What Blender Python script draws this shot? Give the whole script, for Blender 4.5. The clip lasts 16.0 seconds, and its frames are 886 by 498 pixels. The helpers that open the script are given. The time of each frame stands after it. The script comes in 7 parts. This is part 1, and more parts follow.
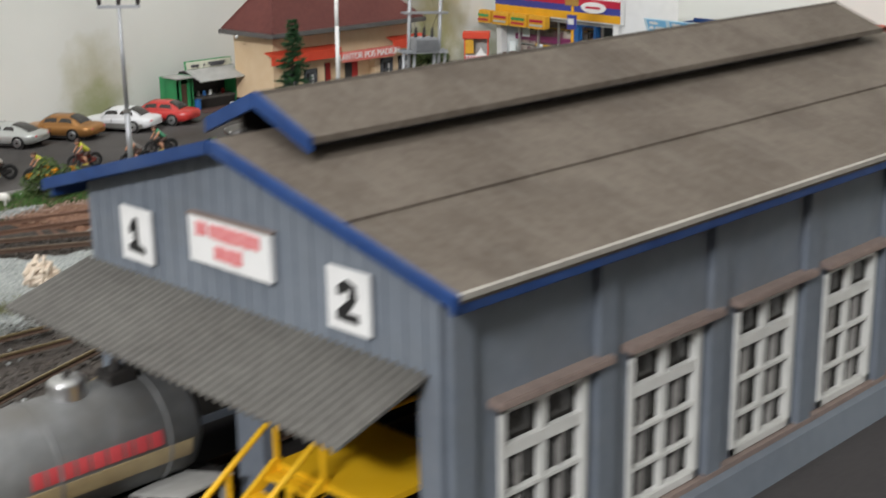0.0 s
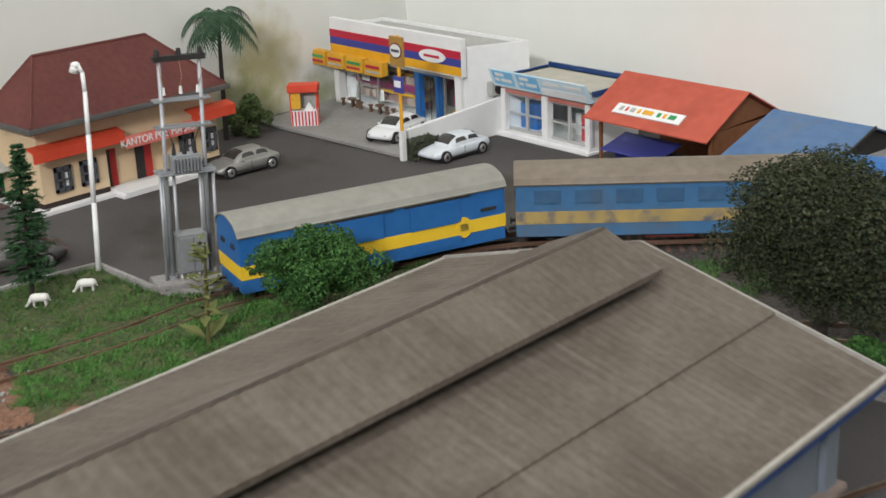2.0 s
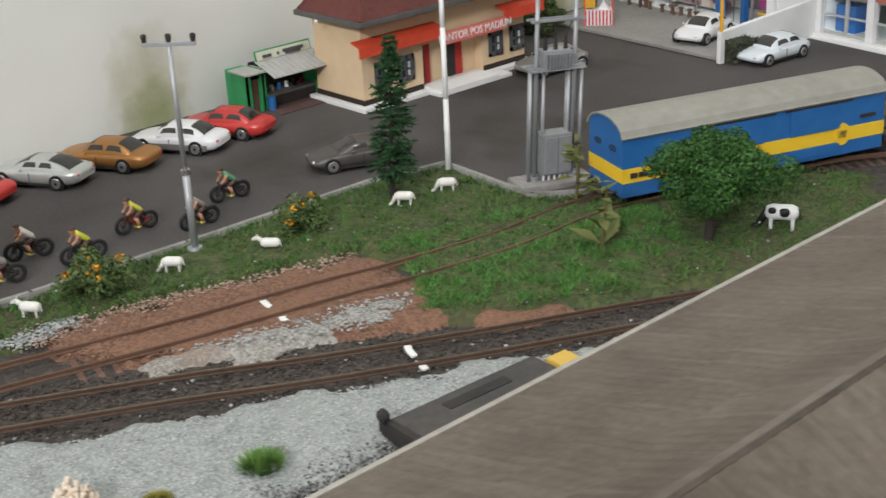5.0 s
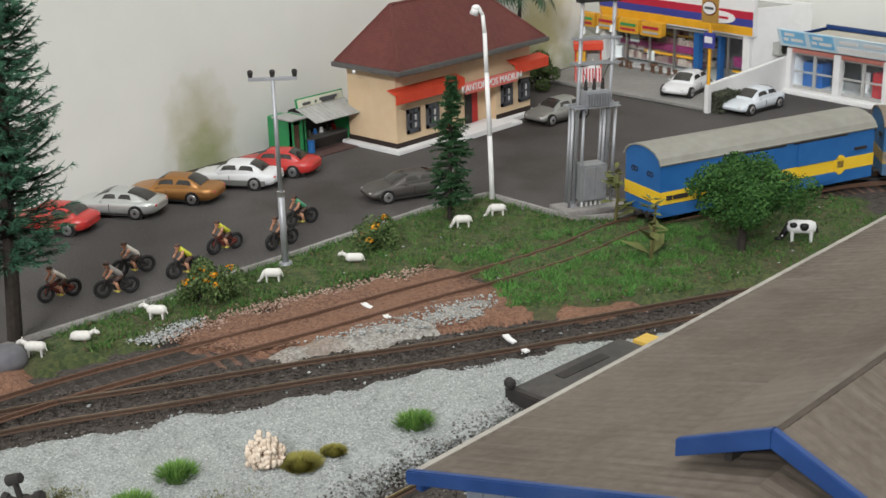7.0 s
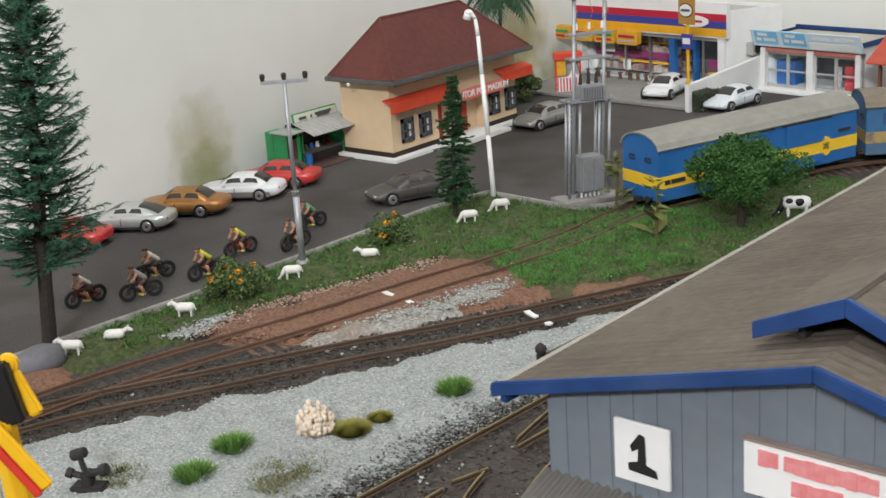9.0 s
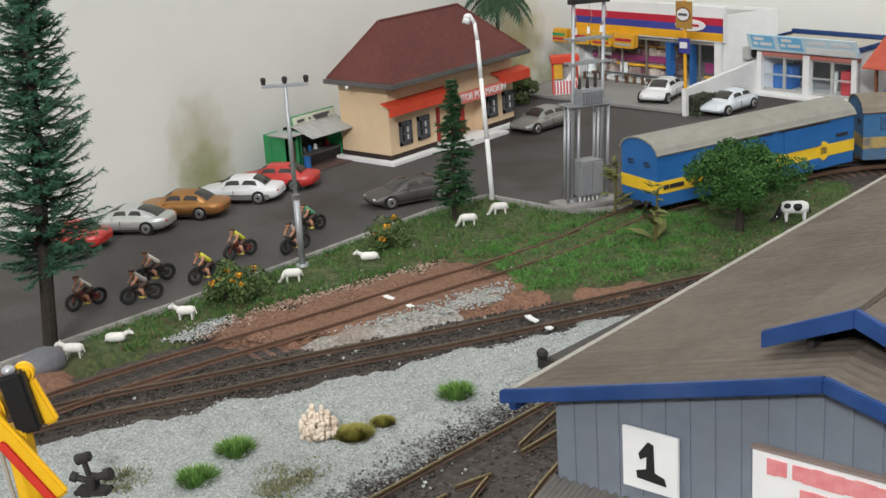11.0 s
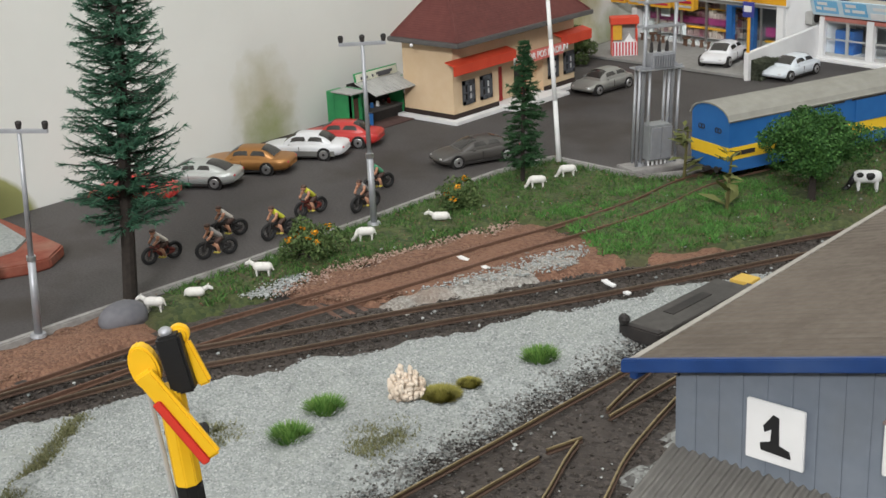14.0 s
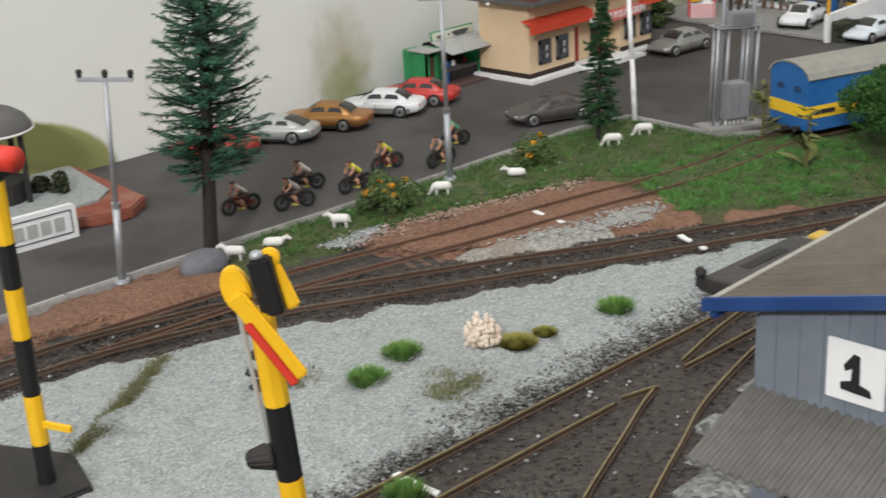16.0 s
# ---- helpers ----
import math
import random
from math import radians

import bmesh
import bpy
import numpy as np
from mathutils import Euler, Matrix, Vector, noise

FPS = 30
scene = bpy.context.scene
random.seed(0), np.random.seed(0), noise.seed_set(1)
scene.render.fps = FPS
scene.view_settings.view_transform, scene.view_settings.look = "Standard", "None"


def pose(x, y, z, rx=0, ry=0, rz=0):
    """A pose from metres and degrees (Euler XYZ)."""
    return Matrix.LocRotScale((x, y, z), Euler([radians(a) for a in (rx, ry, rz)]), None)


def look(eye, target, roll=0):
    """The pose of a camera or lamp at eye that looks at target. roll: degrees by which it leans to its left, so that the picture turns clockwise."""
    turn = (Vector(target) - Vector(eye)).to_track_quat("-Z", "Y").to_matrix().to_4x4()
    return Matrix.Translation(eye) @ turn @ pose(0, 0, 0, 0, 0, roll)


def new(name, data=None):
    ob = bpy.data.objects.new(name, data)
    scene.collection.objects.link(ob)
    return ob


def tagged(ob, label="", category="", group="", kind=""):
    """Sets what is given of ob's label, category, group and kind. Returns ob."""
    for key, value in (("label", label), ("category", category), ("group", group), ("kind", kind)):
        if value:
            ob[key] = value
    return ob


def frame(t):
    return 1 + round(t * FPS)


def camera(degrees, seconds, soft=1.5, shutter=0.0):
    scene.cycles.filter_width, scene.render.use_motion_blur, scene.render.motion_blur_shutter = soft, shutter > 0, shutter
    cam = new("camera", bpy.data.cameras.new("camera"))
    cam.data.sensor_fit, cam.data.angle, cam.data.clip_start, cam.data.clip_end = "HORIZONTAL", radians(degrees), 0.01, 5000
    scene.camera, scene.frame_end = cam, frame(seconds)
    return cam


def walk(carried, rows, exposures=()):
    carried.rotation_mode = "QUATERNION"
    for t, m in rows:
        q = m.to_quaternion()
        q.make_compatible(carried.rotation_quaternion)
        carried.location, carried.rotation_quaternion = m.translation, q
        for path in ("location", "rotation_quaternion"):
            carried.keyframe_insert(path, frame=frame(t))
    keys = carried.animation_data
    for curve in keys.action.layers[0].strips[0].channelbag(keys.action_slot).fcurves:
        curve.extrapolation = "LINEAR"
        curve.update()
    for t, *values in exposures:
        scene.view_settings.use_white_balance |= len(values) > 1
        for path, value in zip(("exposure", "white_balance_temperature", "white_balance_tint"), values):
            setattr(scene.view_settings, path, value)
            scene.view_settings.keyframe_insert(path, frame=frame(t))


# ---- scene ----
cam = camera(36.8, 16.0, soft=1.5, shutter=0.5)
PATH = [
    (0, (0.2417, -0.1713, 0.1525), (-0.4356, 0.5116, -0.1210), -0.87),
    (0.5, (0.2830, -0.1301, 0.1798), (-0.4103, 0.5362, -0.0944), -1.44),
    (1, (0.2985, -0.0859, 0.1970), (-0.3766, 0.5994, -0.0760), -1.62),
    (1.5, (0.2479, -0.0459, 0.2084), (-0.3988, 0.6548, -0.0929), -1.59),
    (2, (0.2001, -0.0030, 0.2192), (-0.4421, 0.6893, -0.1098), -2.63),
    (2.5, (0.1635, 0.0466, 0.2155), (-0.5237, 0.6778, -0.1440), -4.17),
    (3, (0.1455, 0.0482, 0.2173), (-0.5808, 0.6236, -0.1587), -4.97),
    (3.5, (0.1295, 0.0161, 0.2030), (-0.5814, 0.5994, -0.1898), -3.58),
    (4, (0.1178, -0.0154, 0.2032), (-0.5895, 0.5738, -0.1876), -3.23),
    (4.5, (0.1101, -0.0446, 0.2075), (-0.5972, 0.5477, -0.1783), -3.17),
    (5, (0.0996, -0.0657, 0.2118), (-0.5897, 0.5463, -0.1760), -2.97),
    (5.2, (0.0954, -0.0746, 0.2116), (-0.5935, 0.5380, -0.1757), -2.97),
    (7.3, (0.1003, -0.1844, 0.2100), (-0.5370, 0.5145, -0.1146), -2.10),
    (7.5, (0.1009, -0.1894, 0.2048), (-0.5283, 0.5170, -0.1195), -2.57),
    (8, (0.1050, -0.1988, 0.1938), (-0.5218, 0.5202, -0.1063), -3.18),
    (8.5, (0.1045, -0.2030, 0.1920), (-0.5199, 0.5215, -0.1000), -3.95),
    (9, (0.0980, -0.2112, 0.1928), (-0.5336, 0.5042, -0.1060), -4.02),
    (9.2, (0.0972, -0.2136, 0.1942), (-0.5346, 0.5029, -0.1015), -4.04),
    (11.3, (0.0951, -0.2145, 0.1953), (-0.5311, 0.5053, -0.1042), -3.70),
    (11.5, (0.0945, -0.2143, 0.1952), (-0.5331, 0.5045, -0.1037), -3.95),
    (12, (0.0907, -0.2158, 0.1949), (-0.5374, 0.4937, -0.1247), -3.15),
    (12.5, (0.0851, -0.2200, 0.1969), (-0.5455, 0.4810, -0.1364), -2.63),
    (13, (0.0817, -0.2252, 0.2003), (-0.5503, 0.4760, -0.1298), -2.91),
    (13.5, (0.0790, -0.2266, 0.1987), (-0.5506, 0.4759, -0.1331), -2.66),
    (14, (0.0789, -0.2299, 0.1997), (-0.5551, 0.4693, -0.1306), -2.79),
    (14.5, (0.0796, -0.2310, 0.1991), (-0.5553, 0.4671, -0.1318), -2.82),
    (15, (0.0806, -0.2328, 0.1940), (-0.5585, 0.4571, -0.1460), -2.98),
    (15.5, (0.0805, -0.2342, 0.1934), (-0.5608, 0.4517, -0.1504), -2.93),
    (16, (0.0806, -0.2367, 0.1937), (-0.5870, 0.4216, -0.1542), -3.13),
]
walk(cam, [(t, look(eye, target, roll)) for t, eye, target, roll in PATH])

# ---- light: a room lit by a lamp behind the viewer and a weaker added fill overhead ----
world = bpy.data.worlds.new("room_world")
world.use_nodes = True
world.node_tree.nodes["Background"].inputs[0].default_value = (0.9, 0.95, 1.0, 1)
world.node_tree.nodes["Background"].inputs[1].default_value = 0.05
scene.world = world
scene.view_settings.exposure = 0.0


def area_lamp(x, y, z, power, length, turn):
    lamp = bpy.data.lights.new("area_lamp", "AREA")
    lamp.shape, lamp.size, lamp.size_y, lamp.energy = "RECTANGLE", length, 0.12, power
    lamp.color = (0.99, 0.985, 1.0)
    ob = new("area_lamp", lamp)
    ob.matrix_world = pose(x, y, z, 0, 0, turn)
    return ob


main_tube = area_lamp(0.92, -1.82, 1.23, 43, 0.55, 0)
main_tube.matrix_world = look((0.92, -1.82, 1.23), (-0.1, 0.2, 0.0))
# unseen overhead fill, added to soften the main lamp's shadows
area_lamp(0.15, -0.30, 1.52, 11, 1.2, 90)


# ---- materials ----
def M(name, c1, c2=None, scale=300.0, rough=0.6, bump=0.15, fine=None, metal=0.0, big=25.0, spread=0.5, dirt=None, amount=0.25, dist=0.0004, spec=0.4):
    """Two base colours mixed by a fine and a coarse noise, an optional dirt tone, and fine relief."""
    m = bpy.data.materials.new(name)
    m.use_nodes = True
    nt = m.node_tree
    N, K = nt.nodes, nt.links
    b = N["Principled BSDF"]
    c2 = c2 or tuple(v * 0.85 for v in c1)
    tc = N.new("ShaderNodeTexCoord")
    n1 = N.new("ShaderNodeTexNoise")
    n1.inputs["Scale"].default_value, n1.inputs["Detail"].default_value = scale, 4
    n2 = N.new("ShaderNodeTexNoise")
    n2.inputs["Scale"].default_value, n2.inputs["Detail"].default_value = big, 3
    K.new(tc.outputs["Object"], n1.inputs["Vector"])
    K.new(tc.outputs["Object"], n2.inputs["Vector"])
    add = N.new("ShaderNodeMath")
    add.operation = "ADD"
    K.new(n1.outputs["Fac"], add.inputs[0])
    K.new(n2.outputs["Fac"], add.inputs[1])
    rng = N.new("ShaderNodeMapRange")
    rng.inputs["From Min"].default_value, rng.inputs["From Max"].default_value = 1.0 - spread / 2, 1.0 + spread / 2
    K.new(add.outputs[0], rng.inputs["Value"])
    mix = N.new("ShaderNodeMix")
    mix.data_type = "RGBA"
    mix.inputs["A"].default_value, mix.inputs["B"].default_value = (*c1, 1), (*c2, 1)
    K.new(rng.outputs["Result"], mix.inputs["Factor"])
    out = mix.outputs["Result"]
    if dirt:
        n3 = N.new("ShaderNodeTexNoise")
        n3.inputs["Scale"].default_value, n3.inputs["Detail"].default_value = big * 1.7, 6
        K.new(tc.outputs["Object"], n3.inputs["Vector"])
        r3 = N.new("ShaderNodeMapRange")
        r3.inputs["From Min"].default_value, r3.inputs["From Max"].default_value = 0.52, 0.7
        r3.inputs["To Max"].default_value = amount
        K.new(n3.outputs["Fac"], r3.inputs["Value"])
        mx = N.new("ShaderNodeMix")
        mx.data_type = "RGBA"
        K.new(r3.outputs["Result"], mx.inputs["Factor"])
        K.new(out, mx.inputs["A"])
        mx.inputs["B"].default_value = (*dirt, 1)
        out = mx.outputs["Result"]
    K.new(out, b.inputs["Base Color"])
    b.inputs["Roughness"].default_value, b.inputs["Metallic"].default_value = rough, metal
    b.inputs["Specular IOR Level"].default_value = spec
    if bump:
        bp = N.new("ShaderNodeBump")
        bp.inputs["Strength"].default_value, bp.inputs["Distance"].default_value = bump, dist
        K.new(n1.outputs["Fac"], bp.inputs["Height"])
        K.new(bp.outputs["Normal"], b.inputs["Normal"])
    return m


def GRAVEL(name, lo, hi, scale, bump=1.0, tint=None, dist=0.0008):
    """Loose stones: cells of uneven tone with rounded relief."""
    m = bpy.data.materials.new(name)
    m.use_nodes = True
    nt = m.node_tree
    N, K = nt.nodes, nt.links
    b = N["Principled BSDF"]
    tc = N.new("ShaderNodeTexCoord")
    v = N.new("ShaderNodeTexVoronoi")
    v.inputs["Scale"].default_value = scale
    K.new(tc.outputs["Object"], v.inputs["Vector"])
    sep = N.new("ShaderNodeSeparateColor")
    K.new(v.outputs["Color"], sep.inputs["Color"])
    n = N.new("ShaderNodeTexNoise")
    n.inputs["Scale"].default_value, n.inputs["Detail"].default_value = 30, 5
    K.new(tc.outputs["Object"], n.inputs["Vector"])
    mix = N.new("ShaderNodeMix")
    mix.data_type = "RGBA"
    mix.inputs["A"].default_value, mix.inputs["B"].default_value = (*lo, 1), (*hi, 1)
    K.new(sep.outputs[0], mix.inputs["Factor"])
    out = mix.outputs["Result"]
    r = N.new("ShaderNodeMapRange")
    r.inputs["From Min"].default_value, r.inputs["From Max"].default_value, r.inputs["To Max"].default_value = 0.5, 0.72, 0.75
    K.new(n.outputs["Fac"], r.inputs["Value"])
    mx = N.new("ShaderNodeMix")
    mx.data_type = "RGBA"
    K.new(r.outputs["Result"], mx.inputs["Factor"])
    K.new(out, mx.inputs["A"])
    mx.inputs["B"].default_value = (*(tint or lo), 1)
    K.new(mx.outputs["Result"], b.inputs["Base Color"])
    b.inputs["Roughness"].default_value = 0.9
    bp = N.new("ShaderNodeBump")
    bp.invert = True
    bp.inputs["Strength"].default_value, bp.inputs["Distance"].default_value = bump, dist
    K.new(v.outputs["Distance"], bp.inputs["Height"])
    K.new(bp.outputs["Normal"], b.inputs["Normal"])
    return m


def VARIED(name, c1, c2, rough=0.7, spec=0.3):
    """Leaves, blades and stones: each piece of the mesh a tone of its own."""
    m = bpy.data.materials.new(name)
    m.use_nodes = True
    N, K = m.node_tree.nodes, m.node_tree.links
    b = N["Principled BSDF"]
    g = N.new("ShaderNodeNewGeometry")
    mix = N.new("ShaderNodeMix")
    mix.data_type = "RGBA"
    mix.inputs["A"].default_value, mix.inputs["B"].default_value = (*c1, 1), (*c2, 1)
    K.new(g.outputs["Random Per Island"], mix.inputs["Factor"])
    K.new(mix.outputs["Result"], b.inputs["Base Color"])
    b.inputs["Roughness"].default_value, b.inputs["Specular IOR Level"].default_value = rough, spec
    return m


def STREAKED(name, c1, c2, pale, dark):
    """Old roofing: mottled paint, pale dry-brushed streaks running down the slope, and dark weathered patches."""
    m = M(name, c1, c2, 420, 0.85, 0.5, big=30, dirt=dark, amount=0.55, spread=0.5)
    N, K = m.node_tree.nodes, m.node_tree.links
    b = N["Principled BSDF"]
    src = b.inputs["Base Color"].links[0].from_socket
    tc = N.new("ShaderNodeTexCoord")
    mp = N.new("ShaderNodeMapping")
    mp.inputs["Scale"].default_value = (28, 420, 28)
    K.new(tc.outputs["Object"], mp.inputs["Vector"])
    n = N.new("ShaderNodeTexNoise")
    n.inputs["Scale"].default_value, n.inputs["Detail"].default_value = 1.0, 5
    K.new(mp.outputs["Vector"], n.inputs["Vector"])
    r = N.new("ShaderNodeMapRange")
    r.inputs["From Min"].default_value, r.inputs["From Max"].default_value, r.inputs["To Max"].default_value = 0.54, 0.76, 0.36
    K.new(n.outputs["Fac"], r.inputs["Value"])
    mx = N.new("ShaderNodeMix")
    mx.data_type = "RGBA"
    K.new(r.outputs["Result"], mx.inputs["Factor"])
    K.new(src, mx.inputs["A"])
    mx.inputs["B"].default_value = (*pale, 1)
    K.new(mx.outputs["Result"], b.inputs["Base Color"])
    return m


def GLASS(name, tone=(0.8, 0.85, 0.85), rough=0.05):
    m = bpy.data.materials.new(name)
    m.use_nodes = True
    b = m.node_tree.nodes["Principled BSDF"]
    b.inputs["Base Color"].default_value = (*tone, 1)
    b.inputs["Roughness"].default_value, b.inputs["Transmission Weight"].default_value, b.inputs["IOR"].default_value = rough, 1.0, 1.3
    return m



north_paint = M("north_wall_paint", (0.80, 0.81, 0.76), (0.78, 0.785, 0.735), 40, 0.9, 0.1, big=2, dist=0.001)


def backdrop_paint(name, spots):
    """The wall's paint with soft sprayed patches of scenery: (y, z, half width, half height, colour, softness)."""
    m = M(name, (0.76, 0.765, 0.72), (0.73, 0.735, 0.69), 40, 0.9, 0.1, big=2, dist=0.001)
    N, K = m.node_tree.nodes, m.node_tree.links
    b = N["Principled BSDF"]
    src = b.inputs["Base Color"].links[0].from_socket
    tc = N.new("ShaderNodeTexCoord")
    sep = N.new("ShaderNodeSeparateXYZ")
    K.new(tc.outputs["Object"], sep.inputs[0])
    ns = N.new("ShaderNodeTexNoise")
    ns.inputs["Scale"].default_value, ns.inputs["Detail"].default_value = 90, 5
    K.new(tc.outputs["Object"], ns.inputs["Vector"])
    for y, z, w, h, c, soft in spots:
        sq = []
        for out, mid, half in ((sep.outputs[1], y, w), (sep.outputs[2], z, h)):
            a = N.new("ShaderNodeMath")
            a.operation = "SUBTRACT"
            K.new(out, a.inputs[0])
            a.inputs[1].default_value = mid
            d = N.new("ShaderNodeMath")
            d.operation = "DIVIDE"
            K.new(a.outputs[0], d.inputs[0])
            d.inputs[1].default_value = half
            p = N.new("ShaderNodeMath")
            p.operation = "POWER"
            K.new(d.outputs[0], p.inputs[0])
            p.inputs[1].default_value = 2
            sq.append(p)
        s = N.new("ShaderNodeMath")
        s.operation = "ADD"
        K.new(sq[0].outputs[0], s.inputs[0])
        K.new(sq[1].outputs[0], s.inputs[1])
        j = N.new("ShaderNodeMath")
        j.operation = "MULTIPLY_ADD"
        K.new(ns.outputs["Fac"], j.inputs[0])
        j.inputs[1].default_value = 1.1 if soft > 0.3 else 0.1
        K.new(s.outputs[0], j.inputs[2])
        r = N.new("ShaderNodeMapRange")
        r.inputs["From Min"].default_value, r.inputs["From Max"].default_value = 1.5 - soft if soft > 0.3 else 1.0, 1.5 if soft > 0.3 else 1.1
        r.inputs["To Min"].default_value, r.inputs["To Max"].default_value = 0.8 if soft > 0.3 else 1.0, 0.0
        K.new(j.outputs[0], r.inputs["Value"])
        mx = N.new("ShaderNodeMix")
        mx.data_type = "RGBA"
        K.new(r.outputs["Result"], mx.inputs["Factor"])
        K.new(src, mx.inputs["A"])
        mx.inputs["B"].default_value = (*c, 1)
        src = mx.outputs["Result"]
    K.new(src, b.inputs["Base Color"])
    return m


backdrop = backdrop_paint("backdrop_wall", (
    (0.283, 0.018, 0.030, 0.042, (0.42, 0.40, 0.22), 1.2),
    (0.285, 0.005, 0.024, 0.024, (0.30, 0.34, 0.14), 1.1),
    (0.600, 0.034, 0.042, 0.052, (0.42, 0.38, 0.14), 1.0),
    (0.575, 0.008, 0.044, 0.030, (0.22, 0.25, 0.09), 0.9),
    (0.650, 0.004, 0.034, 0.024, (0.3, 0.32, 0.14), 1.0),
    (0.045, -0.004, 0.0775, 0.039, (0.30, 0.31, 0.12), 0.2),
))
# tones for the unseen walls and floor, lowered to weaken bounced light
dim_paint = M("dim_wall_paint", (0.26, 0.25, 0.24), (0.23, 0.22, 0.21), 40, 0.9, 0.1, big=2, dist=0.001)
east_wall_dark = M("dark_wall_paint", (0.055, 0.05, 0.05), (0.07, 0.065, 0.06), 40, 0.9, 0.1, big=2)
floor_tile = M("floor_tile", (0.10, 0.095, 0.09), (0.13, 0.12, 0.11), 30, 0.6, 0.1, big=3)
ceiling_paint = M("ceiling_paint", (0.85, 0.85, 0.83), None, 40, 0.9, 0.05, big=2)
asphalt = M("asphalt", (0.050, 0.045, 0.044), (0.090, 0.083, 0.080), 900, 0.8, 0.5, big=9, dirt=(0.034, 0.026, 0.020), amount=0.9, spread=0.45)
kerb_stone = M("kerb_stone", (0.24, 0.23, 0.22), (0.34, 0.33, 0.31), 500, 0.85, 0.3, dirt=(0.1, 0.09, 0.08), amount=0.6)
soil = GRAVEL("dark_ballast", (0.034, 0.028, 0.025), (0.085, 0.072, 0.062), 700, 0.9, (0.05, 0.04, 0.033))
pale_gravel = GRAVEL("pale_gravel", (0.23, 0.25, 0.24), (0.37, 0.39, 0.375), 1300, 0.5, (0.30, 0.32, 0.295))
grey_rubble = GRAVEL("grey_rubble", (0.08, 0.075, 0.07), (0.30, 0.31, 0.295), 560, 1.0, (0.12, 0.115, 0.105))
dull_gravel = GRAVEL("dull_gravel", (0.18, 0.165, 0.145), (0.40, 0.39, 0.36), 900, 0.7, (0.25, 0.19, 0.15))
brown_earth = GRAVEL("brown_earth", (0.12, 0.058, 0.036), (0.25, 0.135, 0.085), 900, 0.8, (0.21, 0.108, 0.066))
turf_soil = GRAVEL("turf_soil", (0.03, 0.05, 0.015), (0.08, 0.1, 0.03), 480, 0.8, (0.07, 0.06, 0.03))
blades_green = VARIED("grass_blades", (0.028, 0.095, 0.018), (0.10, 0.19, 0.045))
blades_olive = VARIED("olive_blades", (0.20, 0.19, 0.035), (0.33, 0.30, 0.08))
blades_bright = VARIED("tuft_blades", (0.06, 0.165, 0.028), (0.19, 0.32, 0.075))
stone_bits = VARIED("gravel_stones", (0.2, 0.22, 0.215), (0.46, 0.475, 0.46), 0.85)
dark_bits = VARIED("ballast_stones", (0.03, 0.025, 0.02), (0.10, 0.085, 0.073), 0.85)
brown_bits = VARIED("earth_stones", (0.1, 0.055, 0.036), (0.26, 0.16, 0.11), 0.85)
blades_moss = VARIED("moss_blades", (0.13, 0.14, 0.065), (0.22, 0.215, 0.11))
blades_lush = VARIED("lush_blades", (0.04, 0.16, 0.026), (0.12, 0.27, 0.06))
mixed_bits = VARIED("mixed_grey_stones", (0.05, 0.045, 0.04), (0.26, 0.265, 0.25), 0.85)
pink_bits = VARIED("pinkish_stones", (0.22, 0.13, 0.095), (0.44, 0.33, 0.27), 0.85)
wet_asphalt = M("dark_asphalt", (0.03, 0.027, 0.027), (0.045, 0.041, 0.04), 900, 0.75, 0.4, big=10)
rail_rust = M("rail_rust", (0.07, 0.042, 0.03), (0.11, 0.068, 0.046), 700, 0.7, 0.3, metal=0.2)
rail_red = M("rail_red", (0.12, 0.065, 0.043), (0.17, 0.098, 0.066), 700, 0.7, 0.3, metal=0.2)
rail_head = M("rail_head", (0.115, 0.082, 0.057), (0.17, 0.125, 0.088), 500, 0.5, 0.1, metal=0.5)
rail_brass = M("rail_brass", (0.42, 0.33, 0.18), (0.3, 0.23, 0.13), 500, 0.35, 0.1, metal=0.8)
sleeper_dark = M("sleeper_dark", (0.042, 0.034, 0.029), (0.062, 0.052, 0.045), 600, 0.85, 0.4)
sleeper_brown = M("sleeper_brown", (0.13, 0.07, 0.048), (0.19, 0.11, 0.08), 600, 0.85, 0.4)
shed_grey = M("shed_grey", (0.155, 0.18, 0.215), (0.185, 0.21, 0.245), 200, 0.65, 0.12, big=30, dirt=(0.15, 0.16, 0.17), amount=0.4)
shed_roof = STREAKED("shed_roof", (0.088, 0.070, 0.054), (0.135, 0.112, 0.090), (0.20, 0.18, 0.155), (0.060, 0.046, 0.035))
canopy_grey = M("canopy_grey", (0.10, 0.095, 0.086), (0.135, 0.13, 0.117), 300, 0.8, 0.2)
royal_blue = M("royal_blue", (0.010, 0.040, 0.145), (0.016, 0.056, 0.195), 160, 0.5, 0.2, dirt=(0.05, 0.09, 0.2), amount=0.5)
frame_white = M("frame_white", (0.7, 0.7, 0.67), (0.6, 0.6, 0.57), 200, 0.6, 0.1)
ledge_brown = M("ledge_brown", (0.3, 0.23, 0.2), (0.22, 0.17, 0.15), 300, 0.8, 0.3)
pane_dark = M("pane_dark", (0.028, 0.026, 0.024), (0.045, 0.042, 0.038), 60, 0.18, 0.0, spec=0.6)
plain_white = M("plain_white", (0.8, 0.8, 0.79), (0.74, 0.74, 0.73), 120, 0.55, 0.05)
sign_black = M("sign_black", (0.015, 0.015, 0.015), None, 200, 0.6, 0.0)
sign_red = M("sign_red", (0.62, 0.08, 0.09), (0.5, 0.06, 0.07), 200, 0.55, 0.0)
cream = M("cream_render", (0.68, 0.5, 0.31), (0.72, 0.55, 0.36), 160, 0.8, 0.15, big=20)
